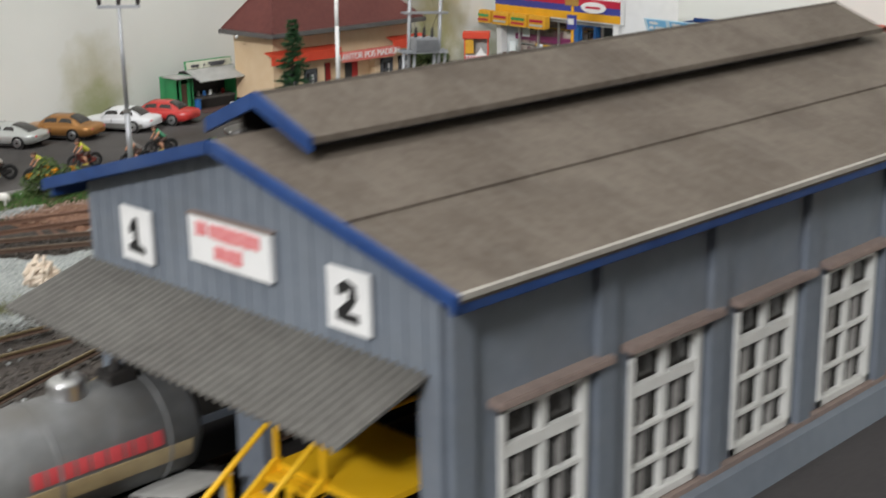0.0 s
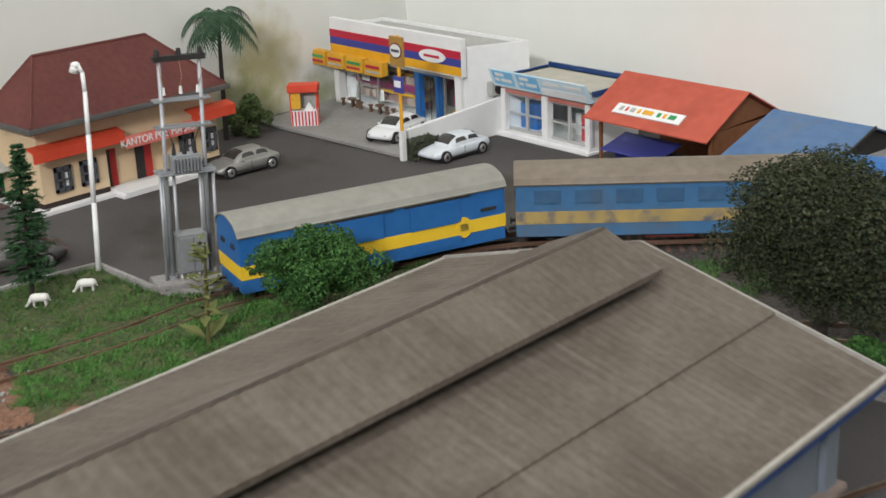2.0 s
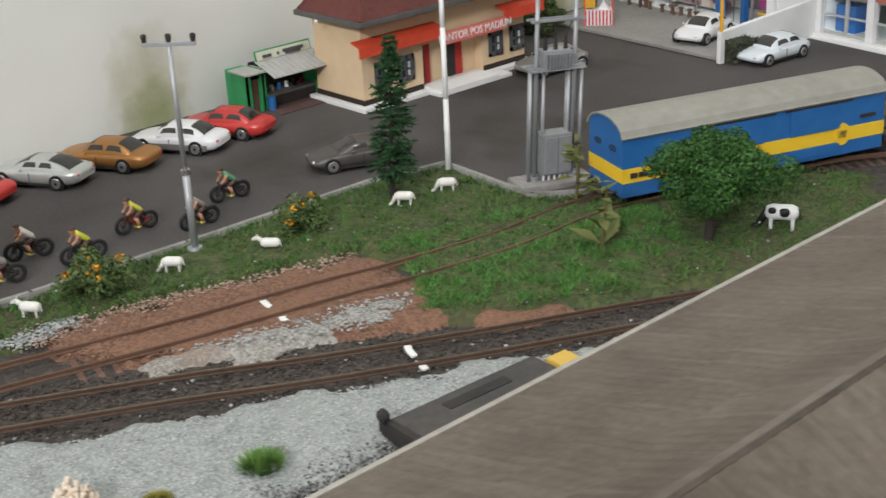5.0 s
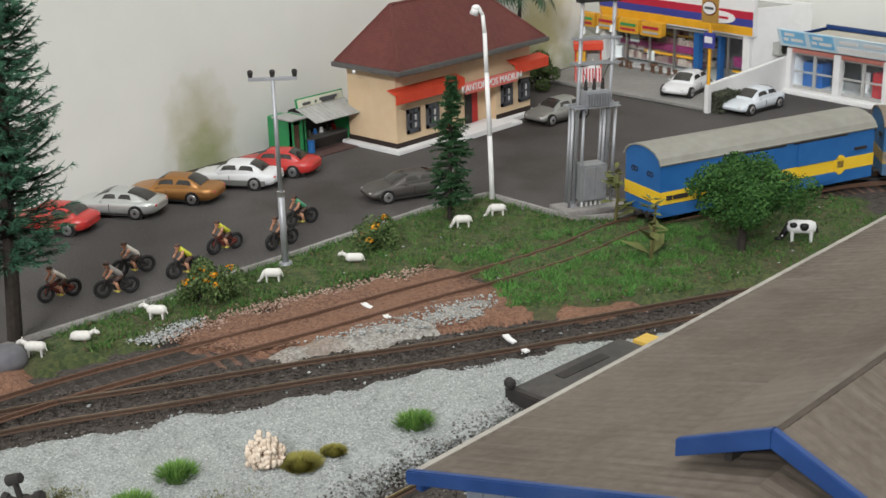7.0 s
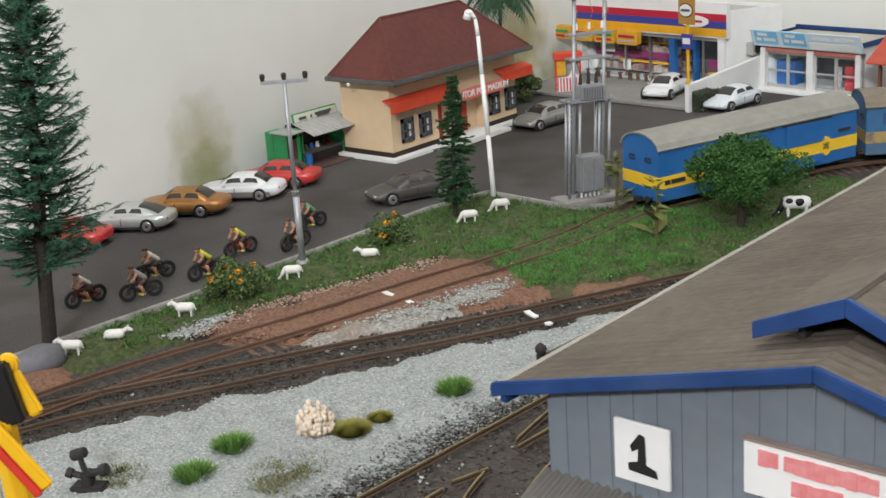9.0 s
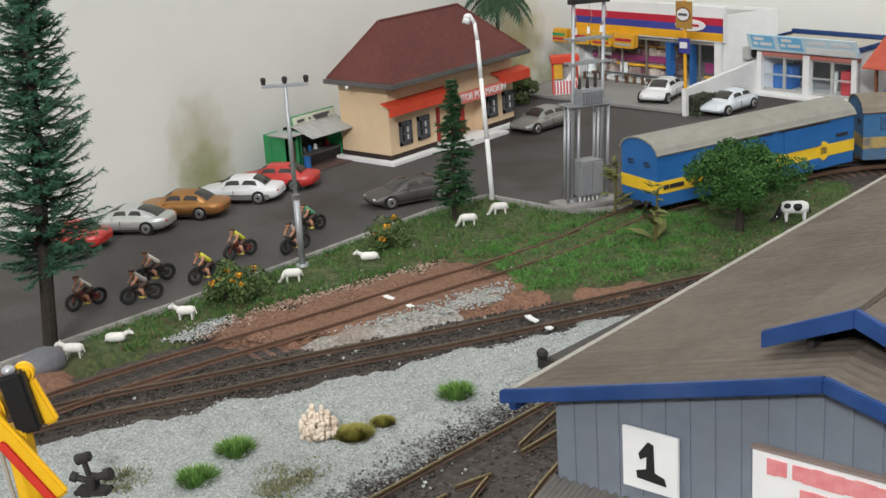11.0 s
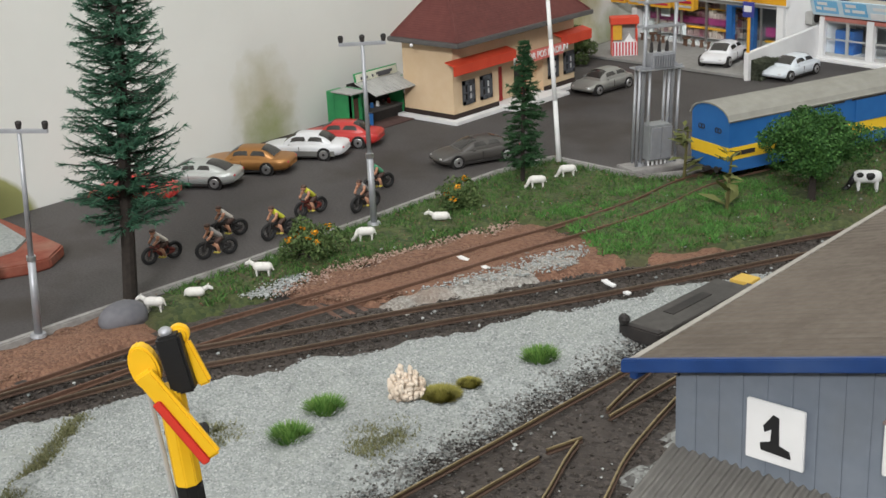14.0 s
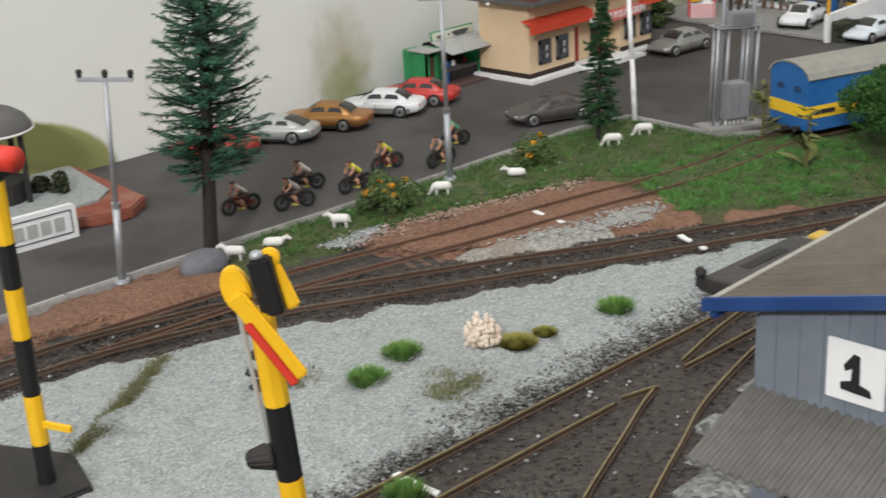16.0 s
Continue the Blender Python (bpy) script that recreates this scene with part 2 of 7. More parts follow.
tile_maroon = M("tile_maroon", (0.1, 0.028, 0.024), (0.14, 0.042, 0.035), 260, 0.75, 0.2)
gutter_grey = M("gutter_grey", (0.09, 0.085, 0.08), (0.12, 0.115, 0.11), 200, 0.7, 0.2)
awning_red = M("awning_red", (0.62, 0.055, 0.025), (0.7, 0.08, 0.035), 120, 0.55, 0.05)
door_red = M("door_red", (0.45, 0.03, 0.025), (0.36, 0.02, 0.02), 120, 0.55, 0.05)
win_grey = M("window_grey", (0.07, 0.075, 0.085), (0.10, 0.105, 0.115), 200, 0.6, 0.1)
skirting_black = M("skirting_black", (0.03, 0.018, 0.014), None, 200, 0.7, 0.1)
kiosk_green = M("kiosk_green", (0.03, 0.26, 0.09), (0.04, 0.32, 0.11), 150, 0.55, 0.1)
sheet_grey = M("sheet_grey", (0.36, 0.36, 0.34), (0.44, 0.44, 0.42), 200, 0.7, 0.2)
wagon_blue = M("wagon_blue", (0.018, 0.115, 0.34), (0.026, 0.14, 0.39), 120, 0.5, 0.1, dirt=(0.03, 0.1, 0.25), amount=0.4)
coach_blue = M("coach_blue", (0.035, 0.13, 0.28), (0.06, 0.16, 0.3), 120, 0.6, 0.1, dirt=(0.1, 0.11, 0.12), amount=0.6)
wagon_yellow = M("wagon_yellow", (0.8, 0.5, 0.02), (0.85, 0.56, 0.04), 150, 0.5, 0.05)
coach_yellow = M("coach_yellow", (0.3, 0.23, 0.11), (0.44, 0.31, 0.1), 150, 0.6, 0.05, dirt=(0.08, 0.1, 0.14), amount=0.9, big=60)
wagon_roof = M("wagon_roof", (0.24, 0.235, 0.205), (0.29, 0.285, 0.25), 200, 0.75, 0.15, dirt=(0.2, 0.19, 0.16), amount=0.5)
coach_roof = M("coach_roof", (0.17, 0.14, 0.105), (0.22, 0.185, 0.145), 200, 0.75, 0.15, dirt=(0.12, 0.1, 0.08), amount=0.5)
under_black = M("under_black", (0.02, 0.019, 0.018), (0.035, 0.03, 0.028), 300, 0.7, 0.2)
under_red = M("under_red", (0.16, 0.03, 0.02), (0.1, 0.02, 0.015), 300, 0.7, 0.2)
tyre_black = M("tyre_black", (0.015, 0.015, 0.015), None, 300, 0.7, 0.1)
rim_silver = M("rim_silver", (0.6, 0.6, 0.6), None, 200, 0.3, 0.0, metal=0.9)
steel_pole = M("steel_pole", (0.36, 0.37, 0.39), (0.44, 0.45, 0.47), 250, 0.45, 0.1, metal=0.5)
bark = M("bark", (0.022, 0.018, 0.015), (0.045, 0.035, 0.028), 500, 0.9, 0.5)
needles = VARIED("pine_needles", (0.02, 0.08, 0.048), (0.075, 0.19, 0.11))
needles_dark = VARIED("fir_needles", (0.012, 0.045, 0.015), (0.035, 0.1, 0.035))
leaves_bush = VARIED("bush_leaves", (0.015, 0.06, 0.012), (0.06, 0.15, 0.03))
leaves_dark = VARIED("dark_leaves", (0.014, 0.025, 0.012), (0.05, 0.055, 0.022))
leaves_mid = VARIED("shrub_leaves", (0.035, 0.075, 0.02), (0.13, 0.18, 0.06))
leaves_orange = VARIED("orange_leaves", (0.24, 0.055, 0.018), (0.44, 0.16, 0.045))
flowers = VARIED("flowers", (0.62, 0.22, 0.01), (0.8, 0.4, 0.02))
fronds = VARIED("palm_fronds", (0.012, 0.045, 0.022), (0.05, 0.1, 0.05))
sheep_wool = M("sheep_wool", (0.75, 0.74, 0.7), (0.64, 0.62, 0.57), 700, 0.85, 0.4)
coral = M("coral_stone", (0.62, 0.51, 0.40), (0.76, 0.68, 0.57), 420, 0.85, 0.5, dirt=(0.3, 0.2, 0.13), amount=0.7)
slate = M("slate_boulder", (0.13, 0.13, 0.145), (0.17, 0.17, 0.185), 300, 0.75, 0.2)
sig_yellow = M("signal_yellow", (0.8, 0.45, 0.01), (0.85, 0.5, 0.02), 150, 0.45, 0.05)
sig_black = M("signal_black", (0.012, 0.012, 0.012), None, 150, 0.5, 0.05)
sig_red = M("signal_red", (0.7, 0.05, 0.03), None, 150, 0.45, 0.05)


# ---- building helpers ----
class Mesh:
    """Gathers vertices and faces of one part."""

    def __init__(self):
        self.v, self.f = [], []

    def add(self, verts, faces):
        n = len(self.v)
        self.v += [tuple(p) for p in verts]
        self.f += [tuple(n + i for i in face) for face in faces]
        return self

    def box(self, x0, x1, y0, y1, z0, z1):
        p = [(x, y, z) for z in (z0, z1) for x, y in ((x0, y0), (x1, y0), (x1, y1), (x0, y1))]
        return self.add(p, [(3, 2, 1, 0), (4, 5, 6, 7), (0, 1, 5, 4), (1, 2, 6, 5), (2, 3, 7, 6), (3, 0, 4, 7)])

    def tube(self, a, b, r0, r1=None, n=10, caps=True):
        a, b = Vector(a), Vector(b)
        r1 = r0 if r1 is None else r1
        q = (b - a).to_track_quat("Z", "Y")
        ring = lambda c, r: [c + q @ Vector((r * math.cos(2 * math.pi * i / n), r * math.sin(2 * math.pi * i / n), 0)) for i in range(n)]
        faces = [(i, (i + 1) % n, n + (i + 1) % n, n + i) for i in range(n)]
        if caps:
            faces += [tuple(range(n - 1, -1, -1)), tuple(range(n, 2 * n))]
        return self.add(ring(a, r0) + ring(b, r1), faces)

    def prism(self, outline, axis, lo, hi):
        """An outline of (u, v) pairs drawn along x, y or z from lo to hi."""
        put = {"x": lambda u, v, w: (w, u, v), "y": lambda u, v, w: (u, w, v), "z": lambda u, v, w: (u, v, w)}[axis]
        n = len(outline)
        verts = [put(u, v, lo) for u, v in outline] + [put(u, v, hi) for u, v in outline]
        faces = [(i, (i + 1) % n, n + (i + 1) % n, n + i) for i in range(n)] + [tuple(range(n - 1, -1, -1)), tuple(range(n, 2 * n))]
        return self.add(verts, faces)

    def loft(self, rings, closed=True):
        n = len(rings[0])
        faces = []
        for k in range(len(rings) - 1):
            for i in range(n if closed else n - 1):
                j = (i + 1) % n
                faces.append((k * n + i, k * n + j, (k + 1) * n + j, (k + 1) * n + i))
        if closed:
            faces += [tuple(range(n - 1, -1, -1)), tuple((len(rings) - 1) * n + i for i in range(n))]
        return self.add([p for r in rings for p in r], faces)

    def ball(self, c, rx, ry=None, rz=None, seg=10, rough=0.0):
        ry, rz = ry or rx, rz or rx
        rings = []
        h = seg // 2 + 1
        for k in range(1, h):
            a = math.pi * k / h
            ring = []
            for i in range(seg):
                w = 2 * math.pi * i / seg
                d = 1 + rough * (random.random() - 0.5)
                ring.append((c[0] + rx * d * math.sin(a) * math.cos(w), c[1] + ry * d * math.sin(a) * math.sin(w), c[2] - rz * d * math.cos(a)))
            rings.append(ring)
        return self.loft(rings)

    def torus(self, c, r, t, axis="y", n=18, m=6):
        rings = []
        for k in range(n + 1):
            w = 2 * math.pi * k / n
            ring = []
            for i in range(m):
                q = 2 * math.pi * i / m
                d = r + t * math.cos(q)
                u, v, s = d * math.cos(w), d * math.sin(w), t * math.sin(q)
                ring.append((c[0] + u, c[1] + s, c[2] + v) if axis == "y" else (c[0] + s, c[1] + u, c[2] + v) if axis == "x" else (c[0] + u, c[1] + v, c[2] + s))
            rings.append(ring)
        nn, faces = m, []
        for k in range(n):
            for i in range(m):
                j = (i + 1) % m
                faces.append((k * m + i, k * m + j, (k + 1) * m + j, (k + 1) * m + i))
        return self.add([p for r_ in rings for p in r_], faces)

    def data(self, name, material, bevel=0.0, smooth=False):
        me = bpy.data.meshes.new(name)
        me.from_pydata(self.v, [], self.f)
        bm = bmesh.new()
        bm.from_mesh(me)
        bmesh.ops.recalc_face_normals(bm, faces=bm.faces)
        if bevel:
            edges = [e for e in bm.edges if len(e.link_faces) == 2 and e.calc_face_angle(0) > 0.5]
            bmesh.ops.bevel(bm, geom=edges, offset=bevel, segments=2, affect="EDGES", clamp_overlap=True)
        bm.to_mesh(me)
        bm.free()
        if smooth:
            for p in me.polygons:
                p.use_smooth = True
        me.materials.append(material)
        return me


def part(name, mesh, material, parent, label="", bevel=0.0, smooth=False):
    me = mesh if isinstance(mesh, bpy.types.Mesh) else mesh.data(name, material, bevel, smooth)
    ob = new(name, me)
    ob.parent = parent
    if label:
        ob["label"] = label
    return ob


def thing(name, x, y, z, label, category, rz=0.0, group="", kind=""):
    ob = new(name)
    ob.empty_display_size = 0.01
    ob.matrix_basis = pose(x, y, z, 0, 0, rz)
    return tagged(ob, label, category, group, kind)


def setting(name, mesh, material, label, bevel=0.0, smooth=False, kind="structure", category=""):
    return tagged(part(name, mesh, material, None, "", bevel, smooth), label, category or name.split("_")[0], "", kind)


def lettering(name, text, size, material, parent, m, depth=0.0002):
    cu = bpy.data.curves.new(name, "FONT")
    cu.body, cu.size, cu.extrude, cu.align_x, cu.align_y = text, size, depth, "CENTER", "CENTER"
    tmp = bpy.data.objects.new(name, cu)
    scene.collection.objects.link(tmp)
    bpy.context.view_layer.update()
    me = bpy.data.meshes.new_from_object(tmp.evaluated_get(bpy.context.evaluated_depsgraph_get()))
    bpy.data.objects.remove(tmp)
    me.materials.clear()
    me.materials.append(material)
    ob = new(name, me)
    ob.parent = parent
    ob.matrix_basis = m
    return ob


def soup(name, verts, faces, material, label, category, parent=None, kind="stuff"):
    me = bpy.data.meshes.new(name)
    me.from_pydata(verts, [], faces)
    me.materials.append(material)
    ob = new(name, me)
    ob.parent = parent
    if parent is None:
        tagged(ob, label, category, "", kind)
    return ob


def inside(poly, x, y):
    c, j = False, len(poly) - 1
    for i in range(len(poly)):
        (xi, yi), (xj, yj) = poly[i], poly[j]
        if (yi > y) != (yj > y) and x < (xj - xi) * (y - yi) / (yj - yi) + xi:
            c = not c
        j = i
    return c


def rim(poly, x, y):
    best = 9.0
    for (x0, y0), (x1, y1) in zip(poly, poly[1:] + poly[:1]):
        dx, dy = x1 - x0, y1 - y0
        s = max(0, min(1, ((x - x0) * dx + (y - y0) * dy) / (dx * dx + dy * dy + 1e-12)))
        best = min(best, math.hypot(x - x0 - s * dx, y - y0 - s * dy))
    return best if inside(poly, x, y) else -best


def cover(name, poly, z, material, label, rough=0.0012, step=0.0035, edge=0.012, ragged=0.008, seed=0, category="ground"):
    """A layer of scenery that thins out unevenly towards its rim and dips under the ground there."""
    x0, x1 = min(p[0] for p in poly) - 0.01, max(p[0] for p in poly) + 0.01
    y0, y1 = min(p[1] for p in poly) - 0.01, max(p[1] for p in poly) + 0.01
    nx, ny = int((x1 - x0) / step) + 1, int((y1 - y0) / step) + 1
    verts, faces, at = [], [], {}
    for i in range(nx + 1):
        for j in range(ny + 1):
            x, y = x0 + i * step, y0 + j * step
            d = rim(poly, x, y)
            if d < -0.01:
                continue
            wob = noise.noise(Vector((x * 60, y * 60, seed))) * ragged + noise.noise(Vector((x * 200, y * 200, seed + 5))) * ragged * 0.4
            lift = min(1.0, (d + wob) / edge)
            h = z * lift if lift > 0 else z * lift * 2
            h += rough * noise.noise(Vector((x * 120, y * 120, seed + 9))) * (1 if lift > 0.2 else 0.3)
            if lift <= 0:
                h = min(h, -0.0026)
            at[i, j] = len(verts)
            verts.append((x, y, h))
    for i in range(nx):
        for j in range(ny):
            q = [at.get(k) for k in ((i, j), (i + 1, j), (i + 1, j + 1), (i, j + 1))]
            if None not in q:
                faces.append(q)
    m = Mesh().add(verts, faces)
    return setting(name, m, material, label, smooth=True, category=category)


def along(points, step):
    """Even steps along a smooth curve through the points: (x, y, angle)."""
    P = [Vector((*p, 0)) for p in points]
    P = [2 * P[0] - P[1]] + P + [2 * P[-1] - P[-2]]
    fine = []
    for i in range(1, len(P) - 2):
        for k in range(40):
            t = k / 40
            a, b, c, d = P[i - 1], P[i], P[i + 1], P[i + 2]
            fine.append(0.5 * ((2 * b) + (c - a) * t + (2 * a - 5 * b + 4 * c - d) * t * t + (3 * b - a - 3 * c + d) * t ** 3))
    fine.append(P[-2])
    out, left = [], 0.0
    for a, b in zip(fine, fine[1:]):
        d = (b - a).length
        if d < 1e-9:
            continue
        while left <= d:
            p = a + (b - a) * (left / d)
            out.append((p.x, p.y, math.atan2((b - a).y, (b - a).x)))
            left += step
        left -= d
    return out


# ---- the room ----
RZ = -8.0  # the far wall and the shops before it lean this much
ca, sa = math.cos(radians(RZ)), math.sin(radians(RZ))


def far(u, v):
    """A place from the room's corner: u along the far wall, v towards the viewer."""
    return -0.525 + u * ca + v * sa, 0.752 + u * sa - v * ca


setting("wall_west", Mesh().box(-0.565, -0.525, -2.2, 0.9, -0.9, 1.6), backdrop, "pale greenish white painted room wall", category="wall")
fx, fy = far(0, 0)
gx, gy = far(3.2, 0)
setting("wall_north", Mesh().prism([(fx - 0.02, fy), (gx, gy), (gx, gy + 0.04), (fx - 0.02, fy + 0.04)], "z", -0.9, 1.6), north_paint, "plain off-white painted room wall", category="wall")
# east and south walls and floor: unseen, added dark to deepen shadows
setting("wall_east", Mesh().box(2.55, 2.59, -2.2, 0.9, -0.9, 1.6), east_wall_dark, "unseen plain wall, dark to cut the fill light", category="wall")
setting("wall_south", Mesh().box(-0.565, 2.59, -2.24, -2.2, -0.9, 1.6), dim_paint, "unseen plain wall, grey to dim the bounced light", category="wall")
setting("ceiling", Mesh().box(-0.6, 2.6, -2.3, 0.95, 1.6, 1.64), ceiling_paint, "plain white ceiling", category="ceiling")
setting("floor", Mesh().box(-0.6, 2.6, -2.3, 0.95, -0.94, -0.9), floor_tile, "unseen plain floor, dark to dim the bounced light", category="floor")
setting("ground_east", Mesh().box(0.0662, 0.62, -0.34, 0.2998, -0.045, -0.0105), wet_asphalt, "dark lower ground beside the engine shed", category="ground")
setting("ground", Mesh().prism([(-0.524, -0.34), (0.066, -0.34), (0.066, 0.30), (0.62, 0.30), (0.62, 0.7), (-0.524, 0.7)], "z", -0.045, -0.0022), soil, "dark brown ballast ground of the model layout", category="ground")

# ---- roads and planting ----
road = [(-0.524, -0.33), (-0.375, -0.33), (-0.371, 0.0), (-0.364, 0.13), (-0.361, 0.2), (-0.3595, 0.30), (-0.3515, 0.338), (-0.292, 0.334), (-0.270, 0.362), (-0.215, 0.482), (-0.125, 0.585), (0.0, 0.64), (-0.1, 0.69), (-0.524, 0.75)]
setting("road", Mesh().prism(road, "z", -0.0021, 0.0), asphalt, "worn dark grey asphalt road and car park", category="road")


def strip(points, width, lo, hi):
    m = Mesh()
    rings = []
    for (x, y) in points:
        rings.append((x, y))
    for (ax, ay), (bx, by) in zip(rings, rings[1:]):
        a = math.atan2(by - ay, bx - ax)
        nx, ny = -math.sin(a) * width / 2, math.cos(a) * width / 2
        ex, ey = math.cos(a) * width * 0.3, math.sin(a) * width * 0.3
        m.prism([(ax - nx - ex, ay - ny - ey), (bx - nx + ex, by - ny + ey), (bx + nx + ex, by + ny + ey), (ax + nx - ex, ay + ny - ey)], "z", lo, hi)
    return m


setting("kerb", strip([(-0.376, -0.33), (-0.372, 0.0), (-0.3685, 0.08), (-0.365, 0.13), (-0.362, 0.2), (-0.3605, 0.30), (-0.352, 0.3395), (-0.29, 0.335), (-0.268, 0.362)], 0.0035, -0.002, 0.0022), kerb_stone, "weathered concrete kerb along the road", bevel=0.0006, category="kerb")

main_line = [(-0.345, -0.33), (-0.337, -0.2), (-0.3285, -0.09), (-0.3225, -0.027), (-0.3105, 0.018), (-0.2995, 0.044), (-0.2795, 0.0795), (-0.255, 0.1256), (-0.230, 0.168), (-0.201, 0.223), (-0.170, 0.2855), (-0.12, 0.375), (-0.05, 0.455), (0.04, 0.49), (0.15, 0.48), (0.3, 0.44)]
branch_line = [(-0.3235, -0.02), (-0.316, 0.045), (-0.307, 0.090), (-0.2914, 0.149), (-0.279, 0.208), (-0.271, 0.239), (-0.262, 0.291), (-0.2615, 0.335), (-0.253, 0.37), (-0.2135, 0.477), (-0.15, 0.531), (-0.087, 0.579), (0.0, 0.609), (0.1, 0.637)]
yard_line = [(-0.168, -0.33), (-0.1625, -0.1), (-0.159, 0.0), (-0.1555, 0.08), (-0.153, 0.14), (-0.149, 0.29)]
spur_line = [(-0.151, 0.22), (-0.1495, 0.165), (-0.1458, 0.126), (-0.1361, 0.0781), (-0.1257, 0.049), (-0.1118, 0.0121), (-0.09, -0.04), (-0.06, -0.12), (-0.05, -0.3)]
shed_line = [(-0.024, -0.3), (-0.024, -0.1), (-0.024, 0.1), (-0.024, 0.25)]
east_line = [(0.03, 0.296), (0.042, 0.335), (0.06, 0.377), (0.095, 0.42), (0.16, 0.45), (0.3, 0.46)]
east_line_b = [(0.0865, 0.306), (0.09, 0.335), (0.12, 0.375), (0.18, 0.405), (0.3, 0.41)]

cover("grass_verge", [(-0.369, 0.052), (-0.365, 0.13), (-0.362, 0.2), (-0.3605, 0.3), (-0.352, 0.338), (-0.29, 0.335), (-0.262, 0.36), (-0.225, 0.44), (-0.2, 0.455), (-0.165, 0.425), (-0.155, 0.375), (-0.19, 0.285), (-0.218, 0.235), (-0.238, 0.215), (-0.262, 0.238), (-0.276, 0.246), (-0.298, 0.246), (-0.304, 0.237), (-0.307, 0.217), (-0.315, 0.19), (-0.323, 0.164), (-0.330, 0.135), (-0.331, 0.10), (-0.334, 0.075), (-0.339, 0.056)], 0.0014, turf_soil, "rough green turf verge beside the tracks", seed=1)
cover("earth_bank", [(-0.374, -0.33), (-0.3705, 0.0), (-0.3685, 0.062), (-0.345, 0.064), (-0.332, 0.052), (-0.338, 0.03), (-0.344, 0.0), (-0.352, -0.1), (-0.36, -0.33)], 0.0009, brown_earth, "reddish brown bare earth beside the kerb", seed=2, edge=0.008)
cover("earth_bed", [(-0.326, 0.110), (-0.328, 0.139), (-0.320, 0.166), (-0.312, 0.192), (-0.305, 0.219), (-0.299, 0.238), (-0.288, 0.245), (-0.266, 0.242), (-0.236, 0.238), (-0.21, 0.25), (-0.2, 0.262), (-0.206, 0.245), (-0.232, 0.212), (-0.256, 0.178), (-0.276, 0.145), (-0.287, 0.128), (-0.304, 0.118)], 0.0009, brown_earth, "reddish brown earth under the branch track", seed=7, edge=0.008)
cover("gravel_wedge", [(-0.281, 0.134), (-0.278, 0.165), (-0.268, 0.195), (-0.262, 0.221), (-0.254, 0.236), (-0.240, 0.222), (-0.245, 0.19), (-0.26, 0.158), (-0.273, 0.135)], 0.0012, dull_gravel, "small wedge of pale gravel between tracks", seed=3, edge=0.010, ragged=0.012)
cover("gravel_bed", [(-0.322, -0.33), (-0.305, -0.03), (-0.293, 0.01), (-0.264, 0.066), (-0.245, 0.1), (-0.223, 0.15), (-0.19, 0.215), (-0.168, 0.25), (-0.168, 0.2), (-0.176, 0.15), (-0.1765, 0.1), (-0.178, 0.05), (-0.178, 0.005), (-0.176, -0.05), (-0.182, -0.33)], 0.003, pale_gravel, "bed of pale grey-green gravel between the tracks", rough=0.0022, edge=0.014, seed=4, step=0.0022)
cover("rubble_patch", [(-0.126, 0.105), (-0.116, 0.066), (-0.104, 0.03), (-0.095, 0.0), (-0.078, -0.005), (-0.076, 0.05), (-0.085, 0.13)], 0.0008, grey_rubble, "mixed grey rubble beside the engine shed", seed=5, edge=0.01)


# ---- tracks ----
def track(name, line, rail_mat, sleeper_mat, label, lift=0.0, gauge=0.0172, heads=None, gaps=(), dark_to=None):
    """gaps: (side, from y, to y), where a rail is cut at a crossing."""
    root = thing(name, 0, 0, -0.0015, label, "railway track", kind="structure")
    tie = Mesh().box(-0.0013, 0.0013, -0.0135, 0.0135, 0, 0.0018).data("sleeper", sleeper_mat, 0.0002)
    oily = Mesh().box(-0.0013, 0.0013, -0.0135, 0.0135, 0, 0.0018).data("sleeper", sleeper_dark, 0.0002)
    for k, (x, y, a) in enumerate(along(line, 0.0062)):
        ob = part("sleeper", oily if dark_to is not None and y < dark_to else tie, sleeper_mat, root)
        ob.matrix_basis = pose(x, y, lift - 0.0024, 0, 0, math.degrees(a) + random.uniform(-1.5, 1.5))
    for side in (-1, 1):
        pts = [(x - side * math.sin(a) * gauge / 2, y + side * math.cos(a) * gauge / 2, a) for x, y, a in along(line, 0.006)]
        runs = [[]]
        for q in pts:
            if any(g == side and lo < q[1] < hi for g, lo, hi in gaps):
                if runs[-1]:
                    runs.append([])
            else:
                runs[-1].append(q)
        for run in runs:
            if len(run) > 1:
                lay_rail(root, run, lift, rail_mat, heads or rail_head)
    return root


def lay_rail(root, pts, lift, rail_mat, head_mat):
    web, top = [], []
    for x, y, a in pts:
        nx, ny = -math.sin(a), math.cos(a)
        prof = [(-0.0007, 0.0017), (0.0007, 0.0017), (0.0007, 0.0020), (0.0002, 0.0022), (0.0002, 0.0031), (-0.0002, 0.0031), (-0.0002, 0.0022), (-0.0007, 0.0020)]
        web.append([(x + nx * u, y + ny * u, v + lift) for u, v in prof])
        prof = [(-0.00035, 0.0031), (0.00035, 0.0031), (0.00035, 0.0036), (0.00025, 0.0038), (-0.00025, 0.0038), (-0.00035, 0.0036)]
        top.append([(x + nx * u, y + ny * u, v + lift) for u, v in prof])
    rail = part("rail", Mesh().loft(web), rail_mat, root)
    part("rail_head", Mesh().loft(top), head_mat, rail)


